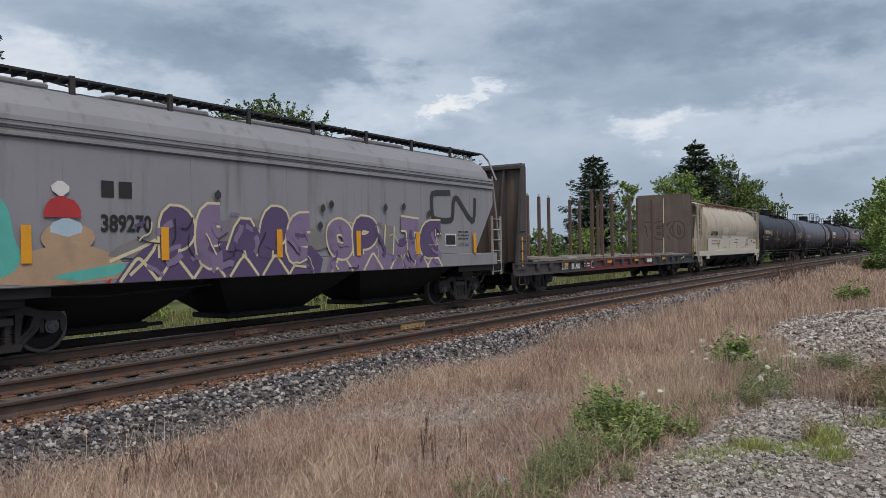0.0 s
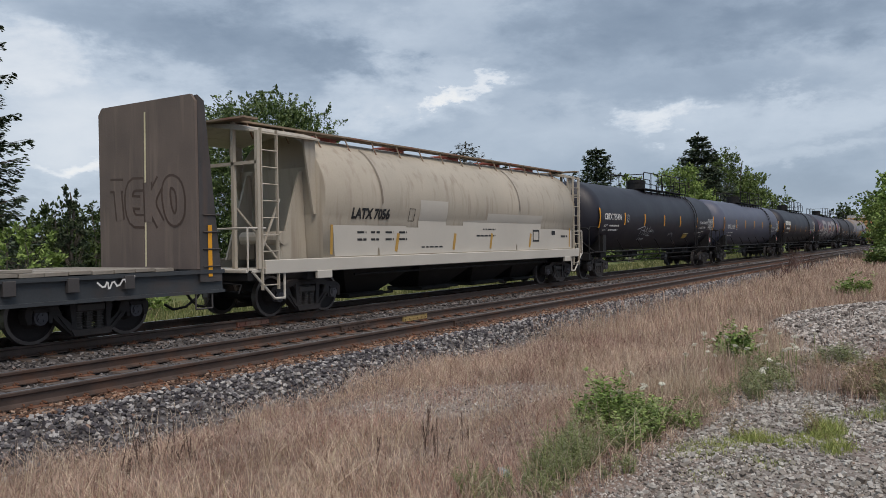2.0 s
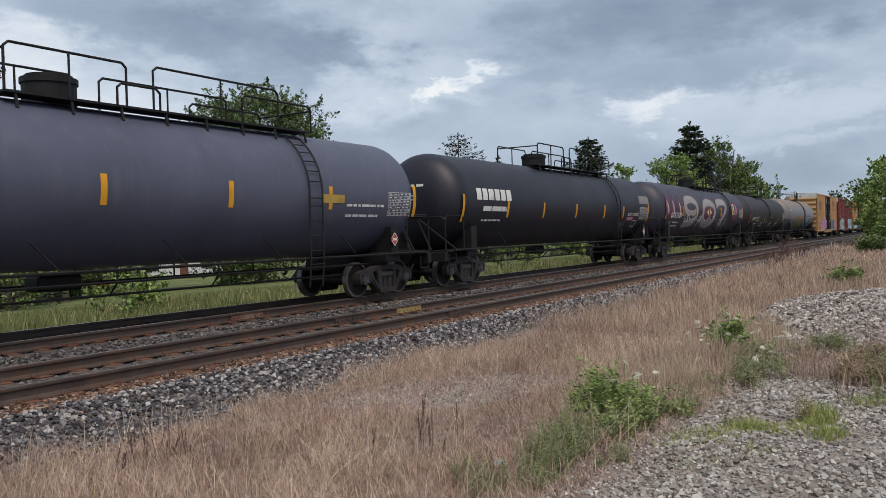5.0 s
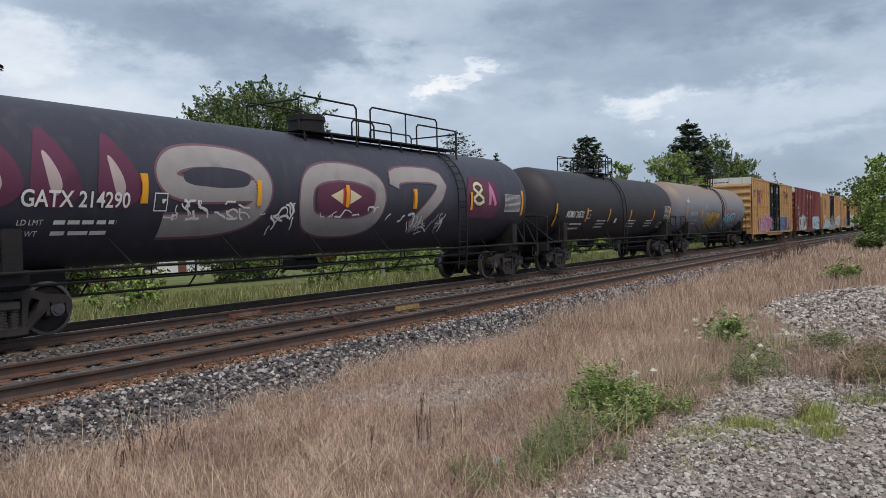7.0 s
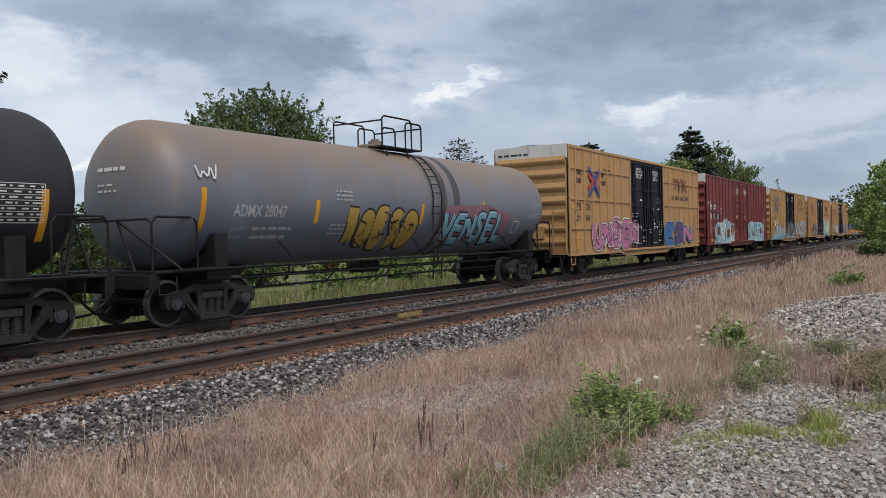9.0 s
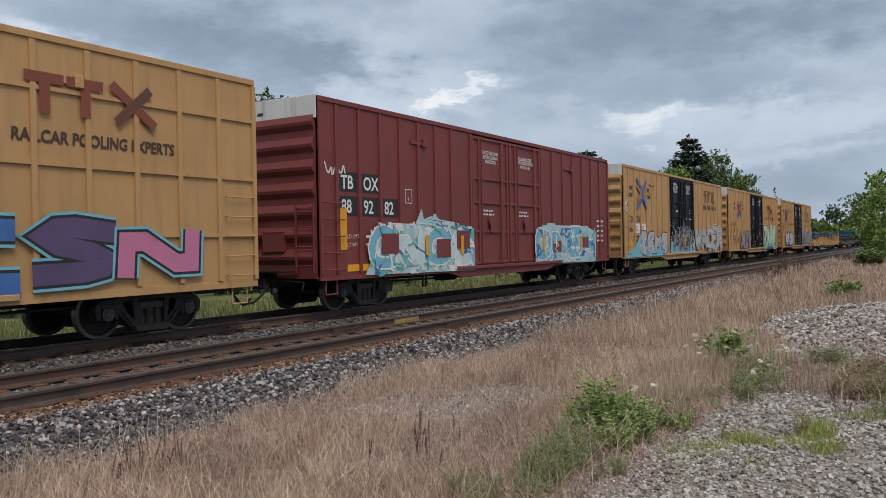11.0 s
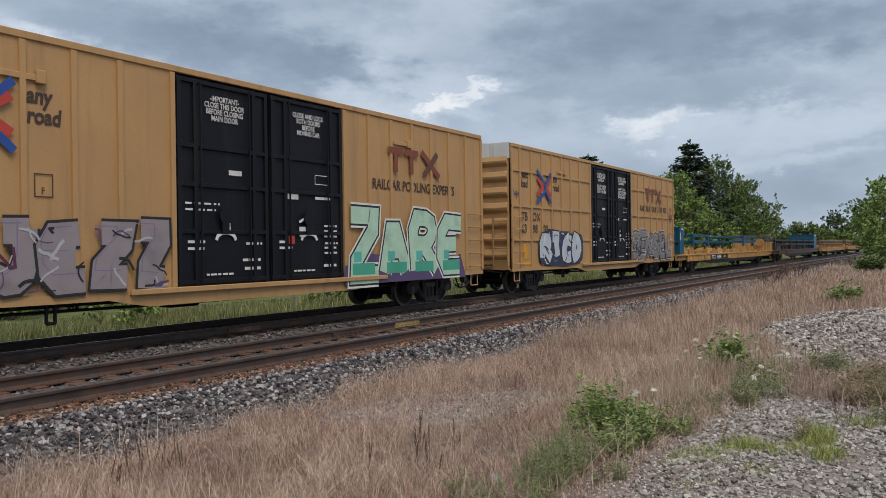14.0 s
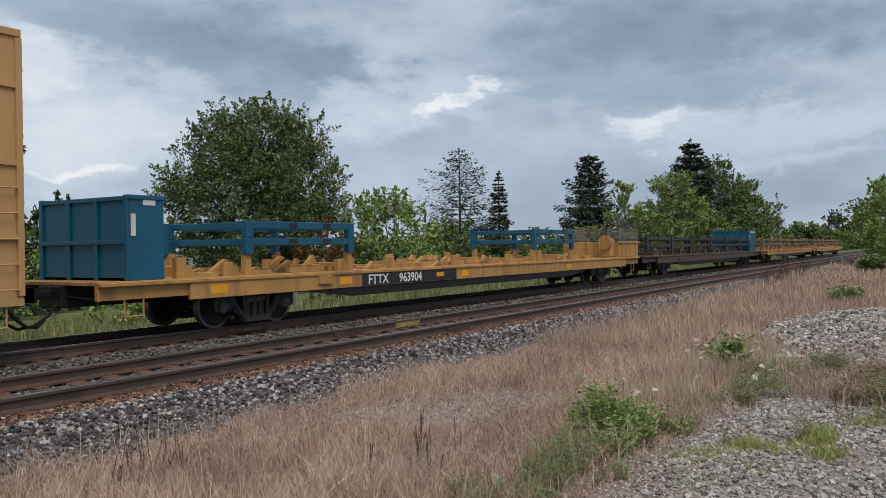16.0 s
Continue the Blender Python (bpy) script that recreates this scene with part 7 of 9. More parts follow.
def cream_hopper(c0):
    car = thing("covered_hopper", "cream round-sided covered hopper with white patches", "hopper car", "freight train")
    R, zc = 1.5, 2.72
    a, b = 2.95, 17.35
    bm = bmesh.new()
    th = np.linspace(radians(-22), radians(202), 40)
    ring = [(R * math.cos(t), zc + R * math.sin(t)) for t in th]
    ring = [(1.40, 1.25)] + ring + [(-1.40, 1.25)]
    rows = []
    for x, k in ((a, 0.985), (a + 0.015, 1.0), (5.0, 1.0), (5.03, 1.004), (5.09, 1.004), (5.12, 1.0), (6.7, 1.0), (9.9, 1.0), (12.6, 1.0), (12.63, 1.004), (12.69, 1.004), (12.72, 1.0), (15.3, 1.0), (b - 0.015, 1.0), (b, 0.985)):
        rows.append([bm.verts.new((x, y * k, zc + (z - zc) * k)) for y, z in ring])
    n = len(ring)
    for r, s in zip(rows, rows[1:]):
        for i in range(n):
            j = (i + 1) % n
            bm.faces.new((r[i], r[j], s[j], s[i]))
    for r, sgn in ((rows[0], 1), (rows[-1], -1)):
        bm.faces.new(r)
    bmesh.ops.recalc_face_normals(bm, faces=bm.faces)
    part("body", bm, M_CREAMPAINT, car, smooth=True)
    for s, x in ((1, a - 0.1), (-1, b + 0.1)):
        bm = bmesh.new()
        prism(bm, [(x, 3.4), (x + s * 0.1, 3.4), (x + s * 1.2, 1.2), (x + s * 0.2, 1.2)], -1.2, 1.2)
        for y in (-0.85, 0.85):
            prism(bm, [(x, 3.3), (x - s * 0.1, 3.3), (x - s * 0.8, 1.25), (x + s * 0.1, 1.25)], y - 0.03, y + 0.03)
        part("end_slope_sheet", bm, M_CREAMPAINT, car, "sloping end sheet with braces")
    for s in (-1, 1):
        bm = bmesh.new()
        box(bm, 1.0, 17.65, min(s * 1.36, s * 1.52), max(s * 1.36, s * 1.52), 0.98, 1.28, 0.015)
        box(bm, 2.6, 3.1, min(s * 1.45, s * 1.54), max(s * 1.45, s * 1.54), 0.82, 1.0, 0.01)
        box(bm, 16.3, 16.8, min(s * 1.45, s * 1.54), max(s * 1.45, s * 1.54), 0.82, 1.0, 0.01)
        part("side_sill", bm, M_WHITEPATCH, car, "white-painted side sill")
    bm = bmesh.new()
    for s in (-1, 1):
        box(bm, 0.7, 17.9, min(s * 0.45, s * 0.85), max(s * 0.45, s * 0.85), 4.245, 4.285)
        for x in np.arange(1.2, 17.8, 1.1):
            rod(bm, (x, s * 0.8, 4.25), (x + 0.1, s * 0.9, 3.90), 0.02, 5)
    for x in (0.75, 17.85):
        box(bm, x - 0.2, x + 0.2, -1.4, 1.4, 4.235, 4.275)
    part("roof_walk", bm, material("rust_stained_walkway", (0.26, 0.20, 0.14), 0.8, 0.1, 0.3, 3, 40, 0.2, (0.22, 0.06, 0.04), 0.4), car, "rust-stained roof walkway")
    hatch_paint = material("faded_red_hatch", (0.28, 0.08, 0.06), 0.7, 0, 0.3)
    for x in (4.6, 7.6, 10.6, 13.4, 16.0):
        bm = bmesh.new()
        rod(bm, (x, 0, 4.18), (x, 0, 4.29), 0.36, 16)
        box(bm, x - 0.4, x + 0.4, -0.42, 0.42, 4.28, 4.34, 0.02)
        part("roof_hatch", bm, hatch_paint, car, "faded red roof hatch")
    for x, s in ((0.85, 1), (17.8, -1)):
        bm = bmesh.new()
        for y in (-1.46, -0.75, 0.75, 1.46):
            box(bm, x - 0.04, x + 0.04, y - 0.04, y + 0.04, 1.1, 4.23 if abs(y) < 1 else 4.0)
        box(bm, x - 0.04, x + 0.04, -1.46, 1.46, 3.3, 3.37)
        rod(bm, (x, -1.4, 1.2), (x + s * 0.9, -1.2, 2.6), 0.03, 6)
        rod(bm, (x, -0.7, 2.5), (x + s * 0.9, -1.2, 1.2), 0.03, 6)
        part("end_frame", bm, M_CREAMPAINT, car, "cream end posts")
        e = a if s > 0 else b
        bm = bmesh.new()
        section(bm, [(-1.35, 4.02), (-0.9, 4.17), (0, 4.235), (0.9, 4.17), (1.35, 4.02), (1.35, 3.98), (0, 4.19), (-1.35, 3.98)], min(x - s * 0.1, e), max(x - s * 0.1, e))
        prism(bm, [(e - s * 0.02, 4.0), (e - s * 0.42, 4.0), (e - s * 0.1, 2.3), (e - s * 0.02, 2.3)], -1.22, -1.16)
        prism(bm, [(e - s * 0.02, 4.0), (e - s * 0.42, 4.0), (e - s * 0.1, 2.3), (e - s * 0.02, 2.3)], 1.16, 1.22)
        part("roof_overhang", bm, M_CREAMPAINT, car, "cream roof plate reaching over the end platform")
        ladder(car, x + s * 0.08, x + s * 0.55, -1.49, 0.75, 3.95, M_CREAMPAINT, 10)
        bm = bmesh.new()
        box(bm, min(x - s * 0.35, x + s * 0.9), max(x - s * 0.35, x + s * 0.9), -1.45, 1.45, 1.02, 1.09, 0.01)
        pipe(bm, [(x - s * 0.3, -1.45, 1.05), (x - s * 0.3, -1.45, 1.95), (x + s * 0.2, -1.47, 1.95)], 0.022, 6)
        pipe(bm, [(x - s * 0.3, -1.45, 1.95), (x - s * 0.3, 1.45, 1.95), (x - s * 0.3, 1.45, 1.05)], 0.022, 6)
        pipe(bm, [(x - s * 0.2, -1.46, 1.05), (x + s * 0.45, -1.46, 0.45), (x + s * 0.75, -1.46, 0.45), (x + s * 0.75, -1.46, 1.0)], 0.028, 6)
        part("end_platform", bm, M_WHITEPATCH, car, "white end platform with steps")
    bm = bmesh.new()
    rod(bm, (2.2, -0.9, 1.75), (2.2, 0.4, 1.75), 0.16, 12)
    part("air_reservoir", bm, M_CREAMPAINT, car)
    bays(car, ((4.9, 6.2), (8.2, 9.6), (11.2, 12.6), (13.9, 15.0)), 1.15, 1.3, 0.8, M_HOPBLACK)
    bm = bmesh.new()
    box(bm, 0.5, 18.2, -0.25, 0.25, 0.72, 1.05, 0.02)
    for x in (0.62, 18.05):
        box(bm, x - 0.08, x + 0.08, -1.45, 1.45, 0.85, 1.08, 0.01)
    for x in (2.7, 16.6):
        box(bm, x - 0.3, x + 0.3, -1.4, 1.4, 0.8, 1.05, 0.02)
    rod(bm, (4.2, -1.3, 0.85), (15.2, -1.3, 0.85), 0.03, 6)
    part("underframe", bm, M_BLACKSTEEL, car, "black underframe")
    coupler(car, 0.5, -1)
    coupler(car, 18.2, 1)
    put_bogie(car, 2.7)
    put_bogie(car, 16.6)

    def side(x, z, o):
        if z > zc - 0.562:
            return (x, -math.sqrt((R + o) ** 2 - (z - zc) ** 2), z)
        return (x, -(1.40 + o * 1.05 - 0.009 * (2.158 - z) / 0.9), z)
    p = Paint(side, True)
    p.n = 8
    p.fill([(3.35, 1.3), (17.2, 1.3), (17.2, 2.0), (14.5, 2.02), (14.5, 2.48), (10.6, 2.48), (10.6, 2.25), (9.2, 2.25), (9.2, 2.08), (8.25, 2.08), (8.25, 2.75), (6.85, 2.75), (6.85, 2.02), (3.3, 2.05)], M_WHITEPATCH, None, 0.05)
    p.done("repaint_patch", car, "fresh white repaint patches along the lower side")
    p = Paint(side, True)
    p.n = 14
    p.text("LATX 7056", 3.95, 2.22, 0.34, P_BLACK, 0.95, heavy=0.016)
    p.frame_rect(6.35, 6.6, 2.18, 2.5, 0.02, P_BLACK)
    for u in (4.2, 4.75, 5.35, 5.95):
        p.bars(u, u + 0.36, 1.84, 0.07, P_BLACK, 51 + int(u * 10))
        p.bars(u, u + 0.36, 1.66, 0.07, P_BLACK, 52 + int(u * 10))
    p.bars(7.0, 8.1, 1.45, 0.05, P_BLACK, 53)
    p.bars(10.0, 11.2, 1.75, 0.06, P_BLACK, 54)
    p.bars(10.4, 11.2, 1.95, 0.06, P_BLACK, 55)
    p.frame_rect(13.9, 14.35, 1.6, 1.95, 0.06, P_BLACK)
    p.rect(15.4, 15.7, 1.8, 1.95, P_BLACK)
    p.bars(16.2, 16.8, 1.7, 0.1, P_LOGO, 56)
    for x in (3.25, 17.0):
        p.stroke([(x - 0.03, 1.35), (x, 2.05)], 0.09, paint("worn_reflector", (0.45, 0.27, 0.06)))
    for x in (5.8, 8.65, 10.85, 13.6):
        p.stroke([(x, 1.38), (x + 0.12, 1.85)], 0.12, PAINTS["worn_reflector"])
    for x in (5.05, 12.65):
        p.stroke([(x, 4.0), (x + 0.03, 3.4), (x + 0.08, 2.6)], 0.06, paint("grey_brown_streak", (0.24, 0.20, 0.16)))
    p.done("lettering", car, "black stencilled lettering")
    register(car, c0)


cream_hopper(46.2)

# ---- long flat cars that carry racks and tubs ----


def rack_frame(c0, x0, x1, z0, mat, label):
    """A low steel frame with corner legs and cross beams."""
    rack = thing("steel_rack", label, "rack", "racks on the flat cars")
    bm = bmesh.new()
    box(bm, x0, x1, -0.06, 0.06, 0.14, 0.30, 0.008)
    for u in (0.4, 0.72):
        box(bm, x0 + (x1 - x0) * u - 0.14, x0 + (x1 - x0) * u + 0.14, -0.064, 0.064, 0.17, 0.27, 0, 1)
    beam = part("long_beam", bm, [mat, P_BLACK], rack)
    bm = bmesh.new()
    box(bm, -0.06, 0.06, -1.19, 1.19, 0.15, 0.28, 0.008)
    cross = part("cross_beam", bm, mat, rack)
    bm = bmesh.new()
    box(bm, -0.1, 0.1, -0.08, 0.08, -0.06, 0.30, 0.01)
    leg = part("corner_leg", bm, mat, rack)
    bm = bmesh.new()
    rod(bm, (0, -1.2, 0.2), (0.22 * (x1 - x0), 1.2, 0.2), 0.03, 6)
    brace = part("diagonal_brace", bm, mat, rack)
    fresh = {beam, cross, leg, brace}

    def lay(ob, m):
        if ob in fresh:
            fresh.discard(ob)
            ob.matrix_basis = m
        else:
            again(ob, rack, m)
    for dz in (0.0, 0.36):
        z = z0 + dz
        for s in (-1, 1):
            lay(beam, pose(0, s * 1.25, z))
            for x in (x0 + 0.1, x1 - 0.1):
                lay(leg, pose(x, s * 1.25, z))
        for u in (0.06, 0.36, 0.64, 0.94):
            lay(cross, pose(x0 + (x1 - x0) * u, 0, z))
        for u in (0.38, 0.7):
            lay(brace, pose(x0 + (x1 - x0) * u, 0, z))
    register(rack, c0)


def long_flat(c0, mat, label, sill_mat=None):
    car = thing("long_flat_car", label, "flat car", "freight train")
    length = 29.6
    bm = bmesh.new()
    for s in (-1, 1):
        box(bm, 2.4, length - 2.4, min(s * 1.34, s * 1.40), max(s * 1.34, s * 1.40), 0.68, 1.05, 0)
        box(bm, 0.45, length - 0.45, min(s * 1.32, s * 1.43), max(s * 1.32, s * 1.43), 1.0, 1.07, 0.01)
        for u, v in ((0.45, 2.5), (length - 2.5, length - 0.45)):
            box(bm, u, v, min(s * 1.24, s * 1.32), max(s * 1.24, s * 1.32), 0.76, 1.02, 0)
        prism(bm, [(5.5, 0.68), (22.9, 0.68), (21.0, 0.46), (7.4, 0.46)], s * 1.30, s * 1.37, 1)
        box(bm, 6.1, 6.55, min(s * 1.40, s * 1.46), max(s * 1.40, s * 1.46), 0.8, 1.0, 0.01)
    part("side_sill", bm, [mat, M_BLACKSTEEL], car, "deep side sill")
    bm = bmesh.new()
    box(bm, 0.45, length - 0.45, -1.36, 1.36, 1.02, 1.09, 0.01)
    part("deck", bm, mat, car)
    bm = bmesh.new()
    box(bm, 0.4, length - 0.4, -0.35, 0.35, 0.62, 1.02, 0.02)
    for x in (4.4, 24.8):
        box(bm, x - 0.3, x + 0.3, -1.3, 1.3, 0.74, 1.0, 0.02)
    for x in np.arange(6, 23, 2):
        box(bm, x - 0.06, x + 0.06, -1.3, 1.3, 0.75, 1.0)
    part("underframe", bm, M_BLACKSTEEL, car, "black underframe")
    r = random.Random(int(c0))
    for x in (2.3, 3.5, 7.1, 9.2, 12.5, 14.6, 16.0, 18.4, 20.6):
        for s in (-1, 1):
            bm = bmesh.new()
            box(bm, x - 0.12, x + 0.12, s * 1.2 - 0.07, s * 1.2 + 0.07, 1.085, 1.085 + r.uniform(0.15, 0.42), 0.01)
            prism(bm, [(x + 0.12, 1.085), (x + 0.42, 1.085), (x + 0.12, 1.36)], s * 1.2 - 0.03, s * 1.2 + 0.03)
            part("stanchion", bm, mat, car)
    bm = bmesh.new()
    for x in np.arange(2.8, 24, 1.35):
        box(bm, x, x + r.uniform(0.5, 1.2), -1.1, -0.85, 1.085, 1.085 + r.uniform(0.08, 0.18), 0.01)
        box(bm, x + 0.2, x + 0.5, -0.4, 0.9, 1.085, 1.085 + r.uniform(0.08, 0.22), 0.01)
    for _ in range(34):
        x, y, q, k = r.uniform(2.6, 23.5), r.uniform(-1.2, 1.0), r.uniform(0.3, 0.8), r.uniform(0.08, 0.34)
        prism(bm, [(x, 1.085), (x + 0.1, 1.085), (x + q, 1.085 + k), (x + q - 0.12, 1.085 + k + 0.06)], y - 0.06, y + 0.06)
    tagged(part("deck_fittings", bm, mat, car, "jumbled tie-down fittings on the deck"), kind="stuff")
    for x in (1.2, length - 1.2):
        step(car, x, mat, -1.3, 0.78)
    coupler(car, 0.5, -1)
    coupler(car, length - 0.5, 1)
    put_bogie(car, 4.4)
    put_bogie(car, 24.8)
    register(car, c0)
    return car


F0 = 288.5
M_RACKTAN = material("dull_tan_rack_steel", (0.20, 0.15, 0.10), 0.65, 0.1, 0.3, 2, 40, 0.1, (0.10, 0.065, 0.045), 0.4)
M_FLATBROWN = material("brown_flatcar_paint", (0.075, 0.05, 0.042), 0.65, 0, 0.3, 1.2, 40, 0.1, (0.12, 0.07, 0.05), 0.3)
car = long_flat(F0, M_FLATYELLOW, "yellow long flat car with racks and a blue tub")
p = Paint(flat_side(1.402))
p.n = -6
for x in (2.9, 6.9, 12.6, 20.5):
    p.rect(x, x + 0.45, 0.76, 0.94, P_YELLOW)
p.rect(7.75, 12.3, 0.69, 1.0, P_BLACK)
p.text("FTTX", 8.0, 0.73, 0.33, P_WHITE, 1.1, heavy=0.008)
p.text("963904", 9.35, 0.73, 0.33, P_WHITE, 1.1, heavy=0.008)
p.rect(11.2, 11.6, 0.8, 0.92, P_YELLOW)
p.done("lettering", car, "white lettering on a black panel")
for i, m in enumerate((M_FLATBROWN, M_FLATYELLOW, M_FLATYELLOW)):
    long_flat(F0 + 29.6 * (i + 1), m, ("brown long flat car loaded with dark racks", "yellow long flat car with tan steel racks", "yellow long flat car with tan racks")[i])


def tub(c0, x0, x1, label):
    t = thing("steel_tub", label, "container", "tubs on the flat cars")
    bm = bmesh.new()
    z0, z1 = 1.09, 2.62
    for s in (-1, 1):
        box(bm, x0, x1, min(s * 1.28, s * 1.34), max(s * 1.28, s * 1.34), z0, z1, 0.01)
    box(bm, x0, x0 + 0.06, -1.28, 1.28, z0, z1 - 0.05)
    box(bm, x1 - 0.06, x1, -1.28, 1.28, z0, z1 - 0.05)
    box(bm, x0, x1, -1.28, 1.28, z0, z0 + 0.05)
    part("tub_wall", bm, M_TEALBLUE, t)
    bm = bmesh.new()
    for y in (-1.3, 1.3):
        box(bm, x0 - 0.04, x1 + 0.04, y - 0.07, y + 0.07, z1 - 0.06, z1 + 0.02, 0.01)
    for y in (-1.3, -0.42, 0.42, 1.3):
        box(bm, x0 - 0.05, x0, y - 0.05, y + 0.05, z0, z1, 0.008)
    box(bm, x0 - 0.06, x0, -1.3, 1.3, 1.75, 1.83, 0.008)
    box(bm, x0 - 0.04, x0 + 0.02, -1.3, 1.3, z1 - 0.08, z1, 0.008)
    part("tub_rib", bm, M_TEALBLUE, t)
    bm = bmesh.new()
    box(bm, x0 + 0.3, x1 - 0.2, -1.352, -1.345, z1 - 0.16, z1 - 0.05)
    box(bm, x0 + 0.04, x0 + 0.14, -1.352, -1.345, 1.9, 2.3)
    part("label_plate", bm, M_BANDWHITE, t, "small white label plates")
    register(t, c0)


tub(F0, 1.08, 1.85, "open blue steel tub on the flat car deck")
for x0, x1 in ((3.95, 7.55), (17.85, 21.45)):
    rack_frame(F0, x0, x1, 1.58, M_TEALBLUE, "stacked blue steel racks on the flat car")
bm = bmesh.new()
for x in (4.05, 7.45, 17.95, 21.35):
    for s in (-1, 1):
        box(bm, x - 0.08, x + 0.08, s * 1.2 - 0.08, s * 1.2 + 0.08, 1.085, 1.56, 0.01)
ob = part("rack_post", bm, M_FLATYELLOW)
tagged(ob, "short yellow posts under the blue racks", "posts", kind="stuff")
register(ob, F0)
slat_steel = material("dull_grey_slat_steel", (0.16, 0.15, 0.135), 0.6, 0.2, 0.25, 3, 40, 0.1, (0.2, 0.12, 0.07), 0.3)
bin_ = thing("slatted_bin", "grey slatted steel bin on a yellow base", "container")
for z in np.arange(1.84, 2.36, 0.085):
    for u0, u1, v0, v1 in ((26.6, 29.1, -1.32, -1.29), (26.6, 26.63, -1.29, 1.29), (26.6, 29.1, 1.29, 1.32)):
        bm = bmesh.new()
        box(bm, u0, u1, v0, v1, z, z + 0.04, 0.004)
        part("slat", bm, slat_steel, bin_)
bm = bmesh.new()
box(bm, 26.5, 29.15, -1.34, 1.34, 1.09, 1.78, 0.02)
box(bm, 26.45, 29.2, -1.39, -1.3, 1.72, 1.80, 0.01)
part("base", bm, M_FLATYELLOW, bin_, "yellow steel base")
for x in (27.0, 27.9, 28.8):
    bm = bmesh.new()
    box(bm, x - 0.05, x + 0.05, -1.38, -1.335, 1.1, 1.72, 0.01)
    part("base_rib", bm, M_FLATYELLOW, bin_)
bm = bmesh.new()
box(bm, 25.9, 26.4, -1.2, -0.7, 1.09, 1.9, 0.05)
rod(bm, (25.9, -0.95, 1.75), (25.75, -0.95, 1.75), 0.3, 18)
part("winch", bm, M_FLATYELLOW, bin_, "yellow winch drum beside the bin")
for x in (26.6, 27.4, 28.2, 29.05):
    bm = bmesh.new()
    box(bm, x - 0.03, x + 0.03, -1.35, -1.32, 1.8, 2.4, 0.006)
    part("upright", bm, slat_steel, bin_)
register(bin_, F0)
for i, (m, lab) in enumerate(((M_DARKRACK, "dark steel racks on the brown flat car"), (M_RACKTAN, "dull tan steel racks on the yellow flat car"), (M_RACKTAN, "dull tan steel racks on the yellow flat car"))):
    base = F0 + 29.6 * (i + 1)
    for x0 in (1.0, 5.2, 9.4, 13.6, 17.8, 22.0):
        rack_frame(base, x0, x0 + 3.9, 1.35, m if x0 > 1.5 or i else M_DARKRACK, lab)
    for x0 in (1.0, 5.2, 9.4, 13.6, 17.8, 22.0):
        ob = thing("rack_support", "upright posts holding the steel racks", "posts", "rack supports")
        for x in (x0 + 0.1, x0 + 3.8):
            for s in (-1, 1):
                bm = bmesh.new()
                box(bm, x - 0.05, x + 0.05, s * 1.25 - 0.05, s * 1.25 + 0.05, 1.085, 2.15, 0.01)
                part("post", bm, M_DARKRACK if i == 0 else M_FLATYELLOW, ob)
        register(ob, base)
tub(F0 + 29.6, 25.2, 27.4, "open blue steel tub at the end of a flat car")
# ---- plants ----


def grass(name, xs, ys, tall, wide, mat, label, lean=0.35, zs=None):
    """Single curved blades, three to five times bent, one mesh."""
    n = len(xs)
    z = height(xs, ys) if zs is None else zs
    a = rng.uniform(0, 6.283, n)
    bend = rng.uniform(0.1, 1.0, n) * lean * tall
    dx, dy = np.cos(a) * bend, np.sin(a) * bend
    fa = rng.uniform(0, 3.1416, n)
    wx, wy = np.cos(fa) * wide / 2, np.sin(fa) * wide / 2
    v = np.empty((n, 7, 3))
    for k, (f, w) in enumerate(((0.0, 1.0), (0.45, 0.8), (0.8, 0.55))):
        for j, s in enumerate((-1, 1)):
            v[:, 2 * k + j, 0] = xs + dx * f * f + s * wx * w
            v[:, 2 * k + j, 1] = ys + dy * f * f + s * wy * w
            v[:, 2 * k + j, 2] = z - 0.02 + tall * f * (1 - 0.12 * f)
    v[:, 6] = np.stack([xs + dx, ys + dy, z - 0.02 + tall * 0.88], -1)
    base = (np.arange(n) * 7)[:, None]
    q = np.concatenate([base + np.array([[0, 1, 3, 2]]), base + np.array([[2, 3, 5, 4]])])
    t = base + np.array([[4, 5, 6]])
    return tagged(raw(name, v.reshape(-1, 3).tolist(), q.tolist() + t.tolist(), mat), label, "grass", kind="stuff")


M_DRY = pieces_material("dry_grass_straw", [(0.0, (0.27, 0.16, 0.12)), (0.3, (0.55, 0.38, 0.30)), (0.65, (0.76, 0.57, 0.45)), (0.9, (0.90, 0.74, 0.56)), (1.0, (0.42, 0.36, 0.20))], 0.8, False, 0.8)
M_TUFT = pieces_material("yellow_green_tuft", [(0.0, (0.24, 0.30, 0.08)), (0.5, (0.38, 0.44, 0.125)), (0.85, (0.50, 0.53, 0.19)), (1.0, (0.56, 0.48, 0.26))], 0.7)
M_WEED = pieces_material("green_weed", [(0.0, (0.17, 0.22, 0.075)), (0.5, (0.27, 0.33, 0.12)), (0.85, (0.40, 0.43, 0.18)), (1.0, (0.54, 0.46, 0.26))], 0.7)
M_FIELD = pieces_material("tall_field_grass", [(0.0, (0.12, 0.16, 0.05)), (0.5, (0.225, 0.245, 0.095)), (0.85, (0.37, 0.37, 0.17)), (1.0, (0.52, 0.46, 0.26))], 0.75, False, 0.25)

